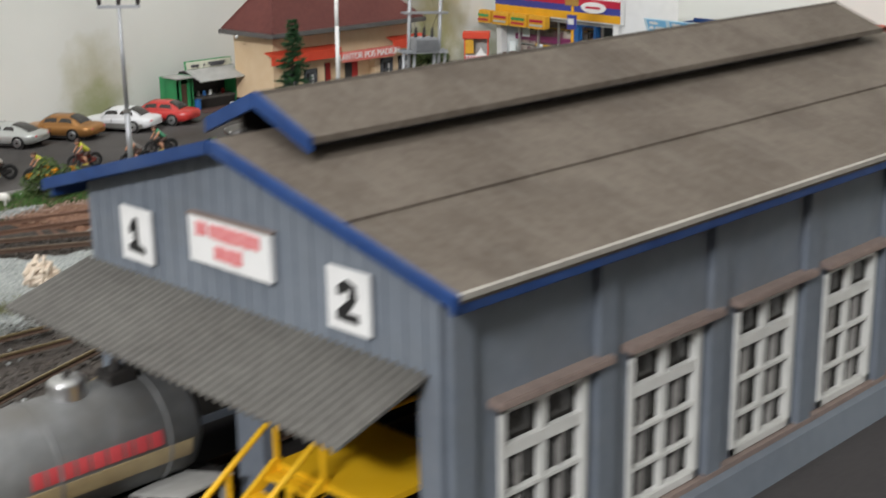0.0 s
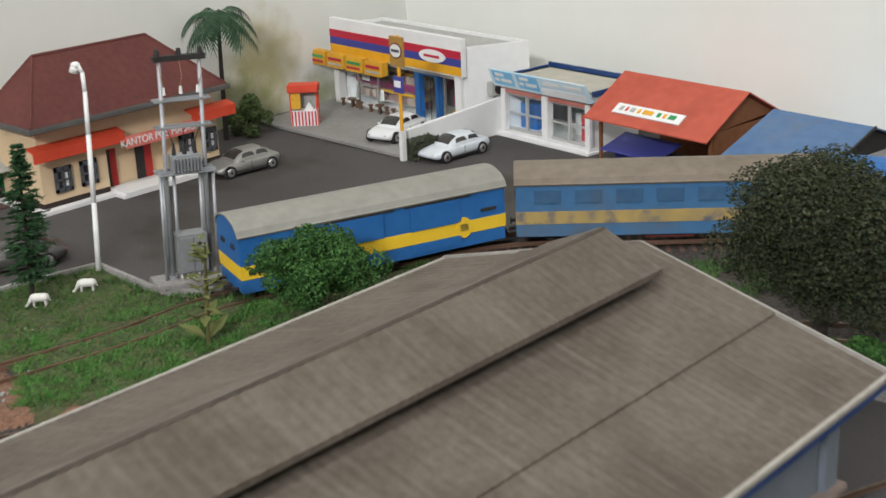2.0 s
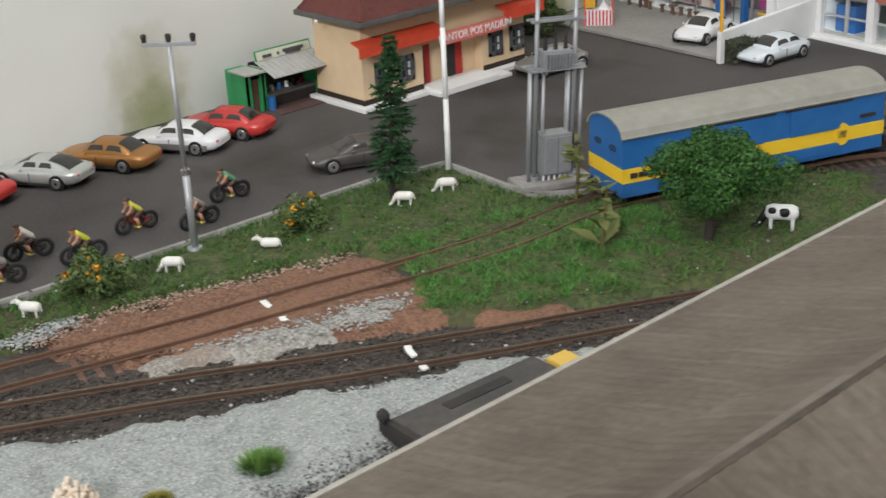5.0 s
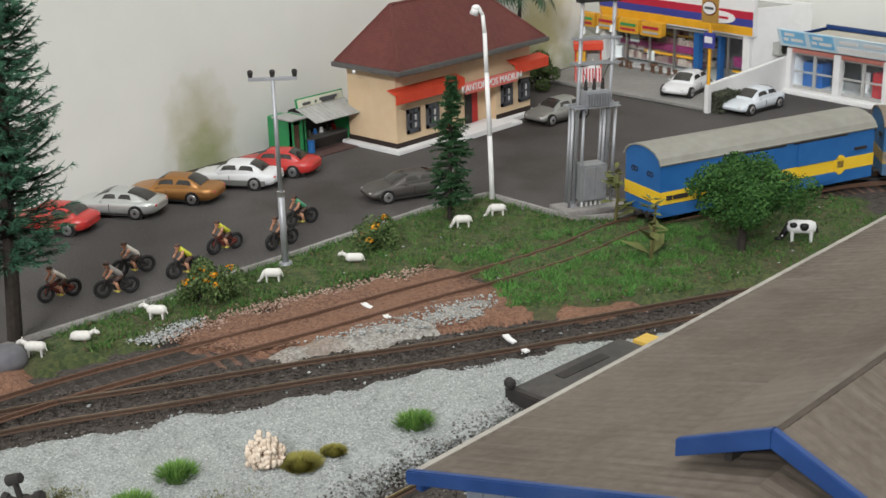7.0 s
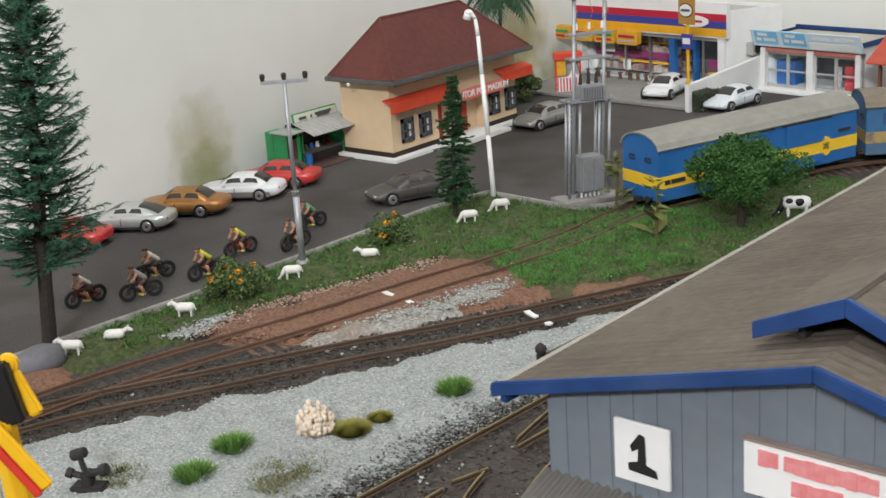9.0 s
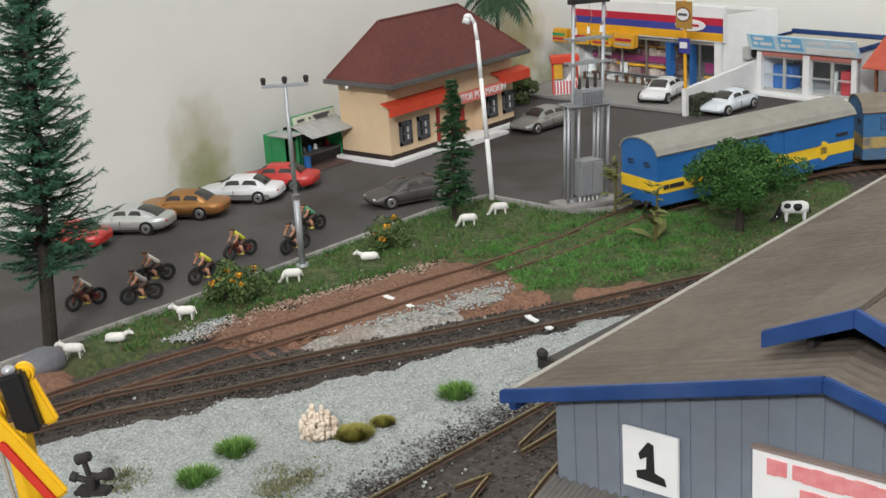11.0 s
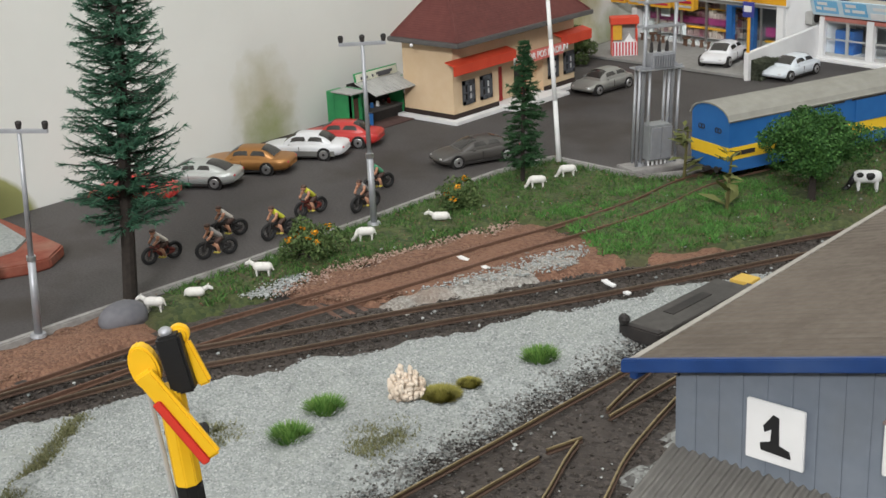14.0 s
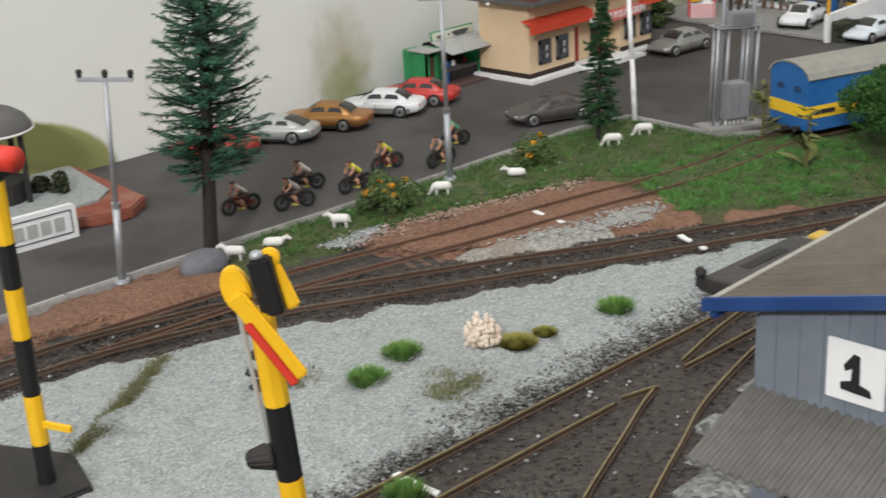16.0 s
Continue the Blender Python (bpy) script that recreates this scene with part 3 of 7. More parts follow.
track("main_track", main_line, rail_rust, sleeper_dark, "weathered curving main railway track on dark ballast")
track("branch_track", branch_line, rail_red, sleeper_brown, "rusty overgrown branch railway track", heads=rail_red, dark_to=0.112)
yard = track("yard_track", yard_line, rail_rust, sleeper_dark, "straight yard track with brass-coloured rail heads", heads=rail_brass, gaps=((-1, 0.062, 0.0935),))
track("shed_spur", spur_line, rail_rust, sleeper_dark, "curved spur track leading past the shed", heads=rail_brass, gaps=((-1, 0.0775, 0.094),))
lay_rail(yard, [(x, y, 1.31) for x, y in ((-0.1486, 0.0645), (-0.1466, 0.0711), (-0.1446, 0.0777))], 0.0, rail_rust, rail_brass)
track("shed_track", shed_line, rail_rust, sleeper_dark, "straight track running into the shed door")
track("east_track", east_line, rail_rust, sleeper_dark, "railway track behind the shed")
track("east_track", east_line_b, rail_rust, sleeper_dark, "railway track behind the shed")


# ---- engine shed ----
def engine_shed():
    B = 0.014  # foundation below the ground
    s = thing("engine_shed", 0, 0, -B, "grey ribbed engine shed with brown roof and blue fascia boards", "shed")
    L, W, E, R = 0.294, 0.065, 0.0755 + B, 0.0957 + B
    slope = (R - E) / 0.075
    # gable walls with the door openings below the canopy
    for name, y0, y1 in (("front_wall", 0.0055, 0.0085), ("rear_wall", L - 0.009, L - 0.006)):
        under = lambda x: R - slope * abs(x) - 0.003
        wall = thing(name, 0, 0, 0, "", "")
        wall.parent = s
        part("gable_panel", Mesh().prism([(-W, 0.052 + B), (W, 0.052 + B), (W, under(W)), (0, under(0)), (-W, under(W))], "y", y0, y1), shed_grey, wall)
        for a, b in ((-W, -0.0585), (-0.005, 0.005), (0.0585, W)):
            part("door_pier", Mesh().box(a, b, y0, y1, 0, 0.052 + B), shed_grey, wall)
        if name == "front_wall":
            for i in range(22):
                x = -0.061 + i * 0.0058
                part("cladding_rib", Mesh().box(x - 0.0004, x + 0.0004, y0 - 0.0003, y0 + 0.0004, 0.0525 + B, under(x) - 0.0006), shed_grey, wall)
    # long walls, the window bays cut through
    for sx in (-1, 1):
        m = Mesh()
        x0, x1 = sorted((sx * W, sx * (W - 0.003)))
        ys = [0.0085]
        for i in range(6):
            a = 0.0225 + i * 0.0457
            ys += [a, a + 0.030]
        ys.append(L - 0.009)
        wall = thing("side_wall", 0, 0, 0, "", "")
        wall.parent = s
        for a, b in zip(ys[0::2], ys[1::2]):
            part("wall_panel", Mesh().box(x0, x1, a, b, 0, E - 0.004), shed_grey, wall)
        for a, b in zip(ys[1::2], ys[2::2]):
            part("wall_panel", Mesh().box(x0, x1, a, b, 0, 0.0005 + B), shed_grey, wall)
            part("wall_panel", Mesh().box(x0, x1, a, b, 0.0425 + B, E - 0.004), shed_grey, wall)
        for i in range(7):
            y = 0.0125 + i * 0.0457 if i else 0.0105
            y = min(y, L - 0.0125)
            o0, o1 = sorted((sx * W, sx * (W + 0.002)))
            part("pilaster", Mesh().box(o0, o1, y - 0.0035, y + 0.0035, 0, E - 0.004), shed_grey, wall, bevel=0.0003)
        o0, o1 = sorted((sx * W, sx * (W + 0.0035)))
        part("plinth", Mesh().prism([(sx * W, 0), (sx * (W + 0.0065), 0), (sx * (W + 0.0045), B - 0.0016), (sx * W, B - 0.0010)], "y", 0.0085, L - 0.009), shed_grey, wall, "grey sloping plinth")
        part("sill_line", Mesh().box(min(sx * W, sx * (W + 0.0022)), max(sx * W, sx * (W + 0.0022)), 0.0085, L - 0.009, B - 0.0012, B + 0.0003), ledge_brown, wall)
        for i in range(6):
            a = 0.0225 + i * 0.0457
            o0, o1 = sorted((sx * (W - 0.001), sx * (W + 0.004)))
            part("ledge", Mesh().box(o0, o1, a - 0.003, a + 0.036, 0.0437 + B, 0.0457 + B), ledge_brown, wall, "brown rusty window ledge", bevel=0.0003)
            win = thing("window", 0, 0, 0, "", "")
            win.parent = s
            f0, f1 = sorted((sx * (W - 0.0018), sx * (W + 0.0008)))
            z0, z1 = 0.0005 + B, 0.0425 + B
            fr = Mesh()
            for u in (a, a + 0.0278):
                fr.box(f0, f1, u, u + 0.0022, z0, z1)
            fr.box(f0, f1, a, a + 0.03, z0, z0 + 0.0026).box(f0, f1, a, a + 0.03, z1 - 0.0016, z1)
            part("window_frame", fr, frame_white, win, "white painted window frame", bevel=0.0003)
            g0, g1 = sorted((sx * (W - 0.0014), sx * (W + 0.0003)))
            part("transom", Mesh().box(g0, g1, a + 0.002, a + 0.028, z1 - 0.0120, z1 - 0.0092), frame_white, win)
            for zz in (0.0105, 0.0205):
                part("glazing_bar", Mesh().box(g0, g1, a + 0.002, a + 0.028, z0 + zz, z0 + zz + 0.0009), frame_white, win)
            part("mullion", Mesh().box(g0, g1 - 0.0002, a + 0.0138, a + 0.0162, z0, z1), frame_white, win)
            h0, h1 = sorted((sx * (W - 0.0021), sx * (W - 0.0008)))
            for u in (0.0072, 0.0216):
                part("inner_bar", Mesh().box(h0, h1, a + u, a + u + 0.0013, z0, z1 - 0.0118), kerb_stone, win, "greyish inner glazing bar")
            p0 = sx * (W - 0.0022)
            part("pane", Mesh().box(min(p0, p0 - sx * 0.0004), max(p0, p0 - sx * 0.0004), a + 0.001, a + 0.029, z0, z1), pane_dark, win)
    # roof slopes with fine corrugation, and the raised ridge vent
    def slope_sheet(sx, x0, x1, za, zb, y0, y1, t=0.0016, wave=0.00009, pitch=0.0034, steps=4):
        rings = []
        n = int((y1 - y0) / pitch * steps)
        for k in range(n + 1):
            y = y0 + (y1 - y0) * k / n
            h = wave * math.sin(2 * math.pi * y / pitch)
            rings.append([(sx * x0, y, za + h), (sx * x1, y, zb + h), (sx * x1, y, zb - t), (sx * x0, y, za - t)])
        return Mesh().loft(rings)

    rear_pale = M("rear_trim", (0.3, 0.285, 0.26), (0.22, 0.205, 0.185), 300, 0.75, 0.1)
    roof = thing("roof", 0, 0, 0, "", "")
    roof.parent = s
    for sx in (-1, 1):
        mid = 0.043
        part("roof_sheet", slope_sheet(sx, 0.0, mid, R, R - slope * mid, 0, L), shed_roof, roof)
        part("roof_sheet", slope_sheet(sx, mid - 0.001, 0.075, R - slope * (mid - 0.001) - 0.0007, E - 0.0007, 0, L), shed_roof, roof)
        part("eave_board", Mesh().box(min(sx * 0.0728, sx * 0.0748), max(sx * 0.0728, sx * 0.0748), 0, L, E - 0.0046, E - 0.0014), royal_blue, roof, "blue painted eave board", bevel=0.0003)
        part("eave_trim", Mesh().box(min(sx * 0.0742, sx * 0.0756), max(sx * 0.0742, sx * 0.0756), 0, L, E - 0.0014, E - 0.0002), M("trim_pale", (0.36, 0.34, 0.3), (0.28, 0.26, 0.23), 300, 0.7, 0.1), roof, "pale roof edge trim")
        for y0, y1 in ((-0.0015, 0.0003), (L - 0.0003, L + 0.0015)):
            v = [(0, R - 0.0031), (sx * 0.0762, E - 0.0031), (sx * 0.0762, E + 0.0001), (0, R + 0.0001)]
            if y0 < 0:
                part("fascia_board", Mesh().prism(v, "y", y0, y1), royal_blue, roof, "blue painted gable fascia board", bevel=0.0003)
            else:
                part("rear_trim", Mesh().prism([(a, b - 0.0002) for a, b in v], "y", y0, y1), rear_pale, roof, "pale rear roof edge", bevel=0.0003)
    vent = thing("ridge_vent", 0, 0, 0, "", "")
    vent.parent = s
    V0, V1, VE, VR = 0.013, 0.277, 0.0961 + B, 0.1045 + B
    for sx in (-1, 1):
        part("vent_sheet", slope_sheet(sx, 0, 0.0188, VR, VE + 0.0004, V0, V1), shed_roof, vent)
        # near-black vent sides paint in the shade below the vent's overhang
        part("vent_side", Mesh().box(min(sx * 0.0105, sx * 0.012), max(sx * 0.0105, sx * 0.012), V0 + 0.004, V1 - 0.004, R - slope * 0.0135 - 0.001, VE + 0.0028), under_black, vent, "ridge vent side, blackened for the shade under the vent")
        v = [(0, VR - 0.0034), (sx * 0.0192, VE + 0.0004 - 0.0034), (sx * 0.0192, VE + 0.0006), (0, VR + 0.0004)]
        part("vent_fascia", Mesh().prism(v, "y", V0 - 0.0014, V0 + 0.0003), royal_blue, vent, "blue painted vent fascia", bevel=0.0002)
    # folded ridge cap: a dry pale flange on one side, a dark joint on the other
    fall = (VR - VE - 0.0004) / 0.0188
    cap = lambda x0, x1, up: Mesh().prism([(x0, VR - abs(x0) * fall - 0.0004), (x1, VR - abs(x1) * fall - 0.0004), (x1, VR - abs(x1) * fall + up), (x0, VR - abs(x0) * fall + up)], "y", V0 + 0.0006, V1 - 0.0004)
    part("ridge_flange", cap(-0.0024, 0.0, 0.0003), M("ridge_flange", (0.155, 0.138, 0.115), (0.105, 0.09, 0.072), 260, 0.85, 0.3), vent, "paler worn ridge flange")
    part("ridge_joint", cap(0.0, 0.0009, 0.0002), M("ridge_joint", (0.05, 0.04, 0.032), (0.085, 0.07, 0.055), 300, 0.9, 0.3), vent, "dark ridge joint")
    part("vent_end", Mesh().prism([(-0.0125, R - 0.004), (0.0125, R - 0.004), (0.0125, VE + 0.003), (0, VR - 0.001), (-0.0125, VE + 0.003)], "y", V1 - 0.006, V1 - 0.0045), shed_roof, vent)
    # corrugated canopy over the doors
    rings = []
    for k in range(241):
        x = -0.067 + 0.129 * k / 240
        h = 0.0005 * math.sin(2 * math.pi * k / 5)
        rings.append([(x, 0.0054, 0.0545 + B + h), (x, -0.020, 0.0465 + B + h), (x, -0.020, 0.0458 + B + h), (x, 0.0054, 0.0536 + B + h)])
    part("canopy", Mesh().loft(rings), canopy_grey, s, "grey corrugated canopy over the shed doors")
    # number boards and name board
    for x, ch in ((-0.0405, "1"), (0.0395, "2")):
        b = part("number_board", Mesh().box(x - 0.0068, x + 0.0068, 0.0038, 0.0048, 0.0585 + B, 0.0725 + B), plain_white, s, "white number board", bevel=0.0002)
        if ch == "1":
            one = [(-0.0030, -0.0042), (0.0040, -0.0046), (0.0036, -0.0030), (0.0012, -0.0022), (0.0010, 0.0042), (-0.0004, 0.0046), (-0.0026, 0.0016), (-0.0022, 0.0002), (-0.0006, 0.0012), (-0.0008, -0.0018), (-0.0032, -0.0026)]
            part("number", Mesh().prism([(x + a, 0.0655 + B + c) for a, c in one], "y", 0.0035, 0.0038), sign_black, b, "black hand-painted figure one")
        else:
            two = [(-0.0034, -0.0044), (0.0036, -0.0046), (0.0034, -0.0026), (0.0002, -0.0026), (0.0030, 0.0008), (0.0026, 0.0038), (-0.0004, 0.0048), (-0.0030, 0.0030), (-0.0028, 0.0012), (-0.0010, 0.0014), (-0.0004, 0.0028), (0.0008, 0.0022), (0.0004, 0.0004), (-0.0034, -0.0026)]
            part("number", Mesh().prism([(x + a, 0.0655 + B + c) for a, c in two], "y", 0.0035, 0.0038), sign_black, b, "black hand-painted figure two")
    sign_faded = M("sign_faded", (0.68, 0.2, 0.21), (0.74, 0.3, 0.3), 500, 0.6, 0.0, spread=0.4)
    b = part("name_board", Mesh().box(-0.0165, 0.0145, 0.0032, 0.0048, 0.064 + B, 0.0755 + B), plain_white, s, "white name board with faded red lettering", bevel=0.0002)
    for x0, x1, z0, z1 in ((-0.0132, -0.0088, 0.0712, 0.0742), (-0.0078, 0.0098, 0.0712, 0.0742), (-0.0062, 0.0036, 0.0662, 0.0692)):
        k = x0
        while k < x1 - 0.0006:
            part("letter_bar", Mesh().box(k, k + 0.00206, 0.0029, 0.0034, z0 + B - random.uniform(0.0, 0.0005), z1 + B + random.uniform(0.0, 0.0004)), sign_faded, b)
            k += 0.0021
    part("board_edge", Mesh().box(-0.0168, 0.0148, 0.0030, 0.0050, 0.0755 + B, 0.0760 + B), ledge_brown, b, "brown top edge")
    # posts inside and floor
    part("shed_floor", Mesh().box(-W + 0.003, W - 0.003, 0.009, L - 0.01, 0, 0.012), under_black, s)


engine_shed()


# ---- post office ----
def post_office():
    p = thing("post_office", -0.478, 0.4387, 0, "cream post office with maroon hipped roof and red awning", "building")
    p.scale = (1.0, 0.897, 1.0)
    X = lambda x: x + 0.485
    Y = lambda y: y - 0.455
    box = lambda x0, x1, y0, y1, z0, z1: Mesh().box(X(x0), X(x1), Y(y0), Y(y1), z0, z1)
    part("plinth", box(-0.5040, -0.4545, 0.377, 0.527, 0, 0.0026), plain_white, p, "white plinth", bevel=0.0003)
    body = thing("walls", 0, 0, 0, "", "")
    body.name = "wall"
    body.parent = p
    for a in ((-0.5015, -0.460, 0.382, 0.431, 0.0026, 0.0496), (-0.5015, -0.460, 0.483, 0.522, 0.0026, 0.0496), (-0.5015, -0.460, 0.431, 0.483, 0.0275, 0.0496), (-0.5015, -0.4665, 0.431, 0.483, 0.0026, 0.0275)):
        part("wall_panel", box(*a), cream, body)
    part("skirting", box(-0.5020, -0.4596, 0.3815, 0.4305, 0.0026, 0.0056), skirting_black, body)
    part("skirting", box(-0.5020, -0.4596, 0.4835, 0.5225, 0.0026, 0.0056), skirting_black, body)
    part("step", box(-0.4545, -0.4455, 0.430, 0.494, 0, 0.0022), plain_white, p, bevel=0.0003)
    part("porch_floor", box(-0.466, -0.4455, 0.432, 0.482, 0.0022, 0.0034), plain_white, p)
    for y in (0.391, 0.410, 0.4885, 0.508):
        w = thing("window", 0, 0, 0, "", "")
        w.parent = p
        z0, z1 = 0.0100, 0.0250
        fr = Mesh()
        for a, b, c, d in ((y, y + 0.0022, z0, z1), (y + 0.0103, y + 0.0125, z0, z1), (y + 0.0055, y + 0.007, z0, z1), (y, y + 0.0125, z0, z0 + 0.0025), (y, y + 0.0125, z1 - 0.0028, z1), (y, y + 0.0125, 0.0165, 0.0175)):
            fr.box(X(-0.460), X(-0.4586), Y(a), Y(b), c, d)
        part("window_frame", fr, win_grey, w, "dark grey window frame", bevel=0.0002)
        part("pane", box(-0.4602, -0.4598, y + 0.001, y + 0.0115, z0 + 0.001, z1 - 0.001), pane_dark, w)
        part("curtain", box(-0.4598, -0.4595, y + 0.0078, y + 0.0098, z0 + 0.003, z1 - 0.004), plain_white, w)
    for y0, y1, mt in ((0.4315, 0.4365, under_black), (0.4365, 0.4415, door_red), (0.4575, 0.4635, under_black), (0.4635, 0.4695, door_red)):
        part("door_panel" if mt is door_red else "doorway", box(-0.4664, -0.4648, y0, y1, 0.0034, 0.0265), mt, p)
    # awning and sign
    for y0, y1 in ((0.374, 0.441), (0.4955, 0.533)):
        m = Mesh().prism([(X(-0.460), 0.0398), (X(-0.4520), 0.0378), (X(-0.4520), 0.0315), (X(-0.4530), 0.0315), (X(-0.4530), 0.0371), (X(-0.460), 0.0391)], "y", Y(y0), Y(y1))
        part("awning", m, awning_red, p, "red awning band", bevel=0.0002)
    sign = part("sign_board", box(-0.4525, -0.451, 0.441, 0.4955, 0.0272, 0.0345), M("sign_pink", (0.66, 0.16, 0.13), (0.72, 0.22, 0.18), 150, 0.6, 0.0), p, "faded red sign board", bevel=0.0002)
    lettering("lettering", "KANTOR POS MADIUN", 0.0062, plain_white, sign, pose(X(-0.4508), Y(0.4682), 0.0308, 90, 0, 90))
    # hipped roof, with courses of tiles
    E0, ze, zr = (-0.5035, -0.4450, 0.3695, 0.5245), 0.0528, 0.0858
    part("gutter", box(E0[0], E0[1], E0[2], E0[3], 0.0497, 0.0526), gutter_grey, p, "grey gutter board", bevel=0.0004)
    R0, R1 = Vector((X(-0.477), Y(0.399), zr)), Vector((X(-0.477), Y(0.4845), zr))
    c = [Vector((X(E0[1]) - 0.002, Y(E0[2]) + 0.002, ze)), Vector((X(E0[1]) - 0.002, Y(E0[3]) - 0.002, ze)), Vector((X(E0[0]) + 0.002, Y(E0[3]) - 0.002, ze)), Vector((X(E0[0]) + 0.002, Y(E0[2]) + 0.002, ze))]
    m = Mesh().add([*c, R0, R1], [(0, 1, 5, 4), (1, 2, 5), (2, 3, 4, 5), (3, 0, 4), (3, 2, 1, 0)])
    roof = part("roof", m, tile_maroon, p)
    for side in ((c[0], c[1], R1, R0), (c[3], c[0], R0, R0), (c[1], c[2], R1, R1)):
        n = 26
        up = (side[1] - side[0]).cross(side[3] - side[0]).normalized() * 0.00020
        if up.z < 0:
            up = -up
        for k in range(n):
            t = k / n
            a, b = side[0].lerp(side[3], t), side[1].lerp(side[2], t)
            a2, b2 = side[0].lerp(side[3], t + 0.9 / n), side[1].lerp(side[2], t + 0.9 / n)
            part("tile_course", Mesh().add([a, b, b2, a2, a + up * 0.8, b + up * 0.8, b2 + up * 0.2, a2 + up * 0.2], [(4, 5, 6, 7), (0, 1, 5, 4), (1, 2, 6, 5), (2, 3, 7, 6), (3, 0, 4, 7)]), tile_maroon, roof)
    caps = Mesh()
    for a, b in ((R0, R1), (c[0], R0), (c[3], R0), (c[1], R1), (c[2], R1)):
        caps.tube(a, b, 0.0009, n=8)
    part("ridge_cap", caps, tile_maroon, roof)
    part("lamp", Mesh().ball((X(-0.482), Y(0.3685), 0.0490), 0.0012), plain_white, p, "small white outside lamp", smooth=True)


post_office()


# ---- green food kiosk ----
def kiosk():
    k = thing("food_kiosk", -0.507, 0.341, 0, "green kiosk with grey awning and white sign board", "kiosk")
    x0 = -0.004
    k.matrix_basis = pose(-0.507, 0.3427, 0) @ Matrix.Diagonal((1, 0.86, 0.87, 1))
    m = Mesh().box(x0, 0.010, -0.018, -0.0165, 0, 0.026).box(x0, 0.010, -0.0065, -0.005, 0, 0.0275).box(0.0085, 0.010, -0.018, -0.0145, 0, 0.026).box(0.0085, 0.010, -0.0085, -0.005, 0, 0.026).box(x0, -0.0108, -0.018, -0.005, 0, 0.026)
    hut = part("hut", m, kiosk_green, k, "green painted hut", bevel=0.0002)
    part("door", Mesh().box(0.0078, 0.0086, -0.0145, -0.0085, 0, 0.0215), M("kiosk_door", (0.09, 0.045, 0.03), (0.12, 0.06, 0.04), 200, 0.7, 0.2), hut, "dark brown door")
    part("hut_roof", Mesh().box(x0, 0.014, -0.021, -0.003, 0.0262, 0.0272), sheet_grey, k, "grey flat roof")
    part("back_panel", Mesh().box(x0, x0 + 0.001, -0.005, 0.038, 0, 0.029), under_black, k)
    part("end_panel", Mesh().box(x0, 0.009, 0.0372, 0.0384, 0, 0.0295), kiosk_green, k, "green end panel")
    part("forecourt", Mesh().box(0.009, 0.024, -0.005, 0.040, 0.0002, 0.0008), M("kiosk_mat", (0.09, 0.05, 0.045), (0.12, 0.075, 0.065), 300, 0.85, 0.2), k, "dull reddish brown mat")
    for y in (-0.0045, 0.037):
        part("post", Mesh().box(0.008, 0.0095, y, y + 0.0015, 0, 0.0295), kiosk_green, k, "green post")
    part("counter", Mesh().box(-0.004, 0.0095, -0.004, 0.037, 0.0078, 0.0092), gutter_grey, k)
    part("counter_front", Mesh().box(0.0075, 0.0088, -0.004, 0.037, 0, 0.0078), under_black, k)
    m = Mesh().prism([(0.004, 0.0312), (0.0225, 0.0242), (0.0225, 0.0236), (0.004, 0.0306)], "y", -0.006, 0.0405)
    aw = part("awning", m, sheet_grey, k, "grey corrugated awning")
    for i in range(11):
        y = -0.004 + i * 0.0042
        part("awning_rib", Mesh().prism([(0.004, 0.0316), (0.0225, 0.0246), (0.0225, 0.0241), (0.004, 0.0311)], "y", y, y + 0.0007), sheet_grey, aw)
    s = part("sign_board", Mesh().prism([(0.0035, 0.0305), (0.0047, 0.0305), (0.0037, 0.0372), (0.0025, 0.0372)], "y", -0.005, 0.039), kiosk_green, k, "white sign board with green rim")
    part("sign_face", Mesh().prism([(0.0047, 0.0312), (0.0051, 0.0312), (0.0042, 0.0366), (0.0038, 0.0366)], "y", -0.0042, 0.0382), M("sign_cream", (0.7, 0.7, 0.58), (0.6, 0.62, 0.5), 200, 0.6, 0.0), s)
    for y0, y1, z in ((0.0, 0.003, 0.0335), (0.0038, 0.0066, 0.0335), (0.0115, 0.0125, 0.0335), (0.016, 0.032, 0.0343), (0.018, 0.03, 0.0327)):
        part("letter_bar", Mesh().box(0.0048, 0.0056, y0, y1, z - 0.0009, z + 0.0009), win_grey, s)
    for i, mt in enumerate((plain_white, sheet_grey, wagon_blue, plain_white, under_black, door_red)):
        part("ware", Mesh().tube((0.002, 0.001 + i * 0.006, 0.0092), (0.002, 0.001 + i * 0.006, 0.0128), 0.0014, 0.0011, 8), mt, k)
    part("water_barrel", Mesh().tube((0.0125, -0.002, 0), (0.0125, -0.002, 0.009), 0.0024, n=12), wagon_blue, k, "blue barrel")


kiosk()


# ---- the row of shops before the far wall; local x along the row, local y into the room, z up ----
def shop(name, label, category):
    return thing(name, *far(0, 0), 0, label, category, RZ)


def S(u0, u1, v0, v1, z0, z1):
    return Mesh().box(u0, u1, -v1, -v0, z0, z1)


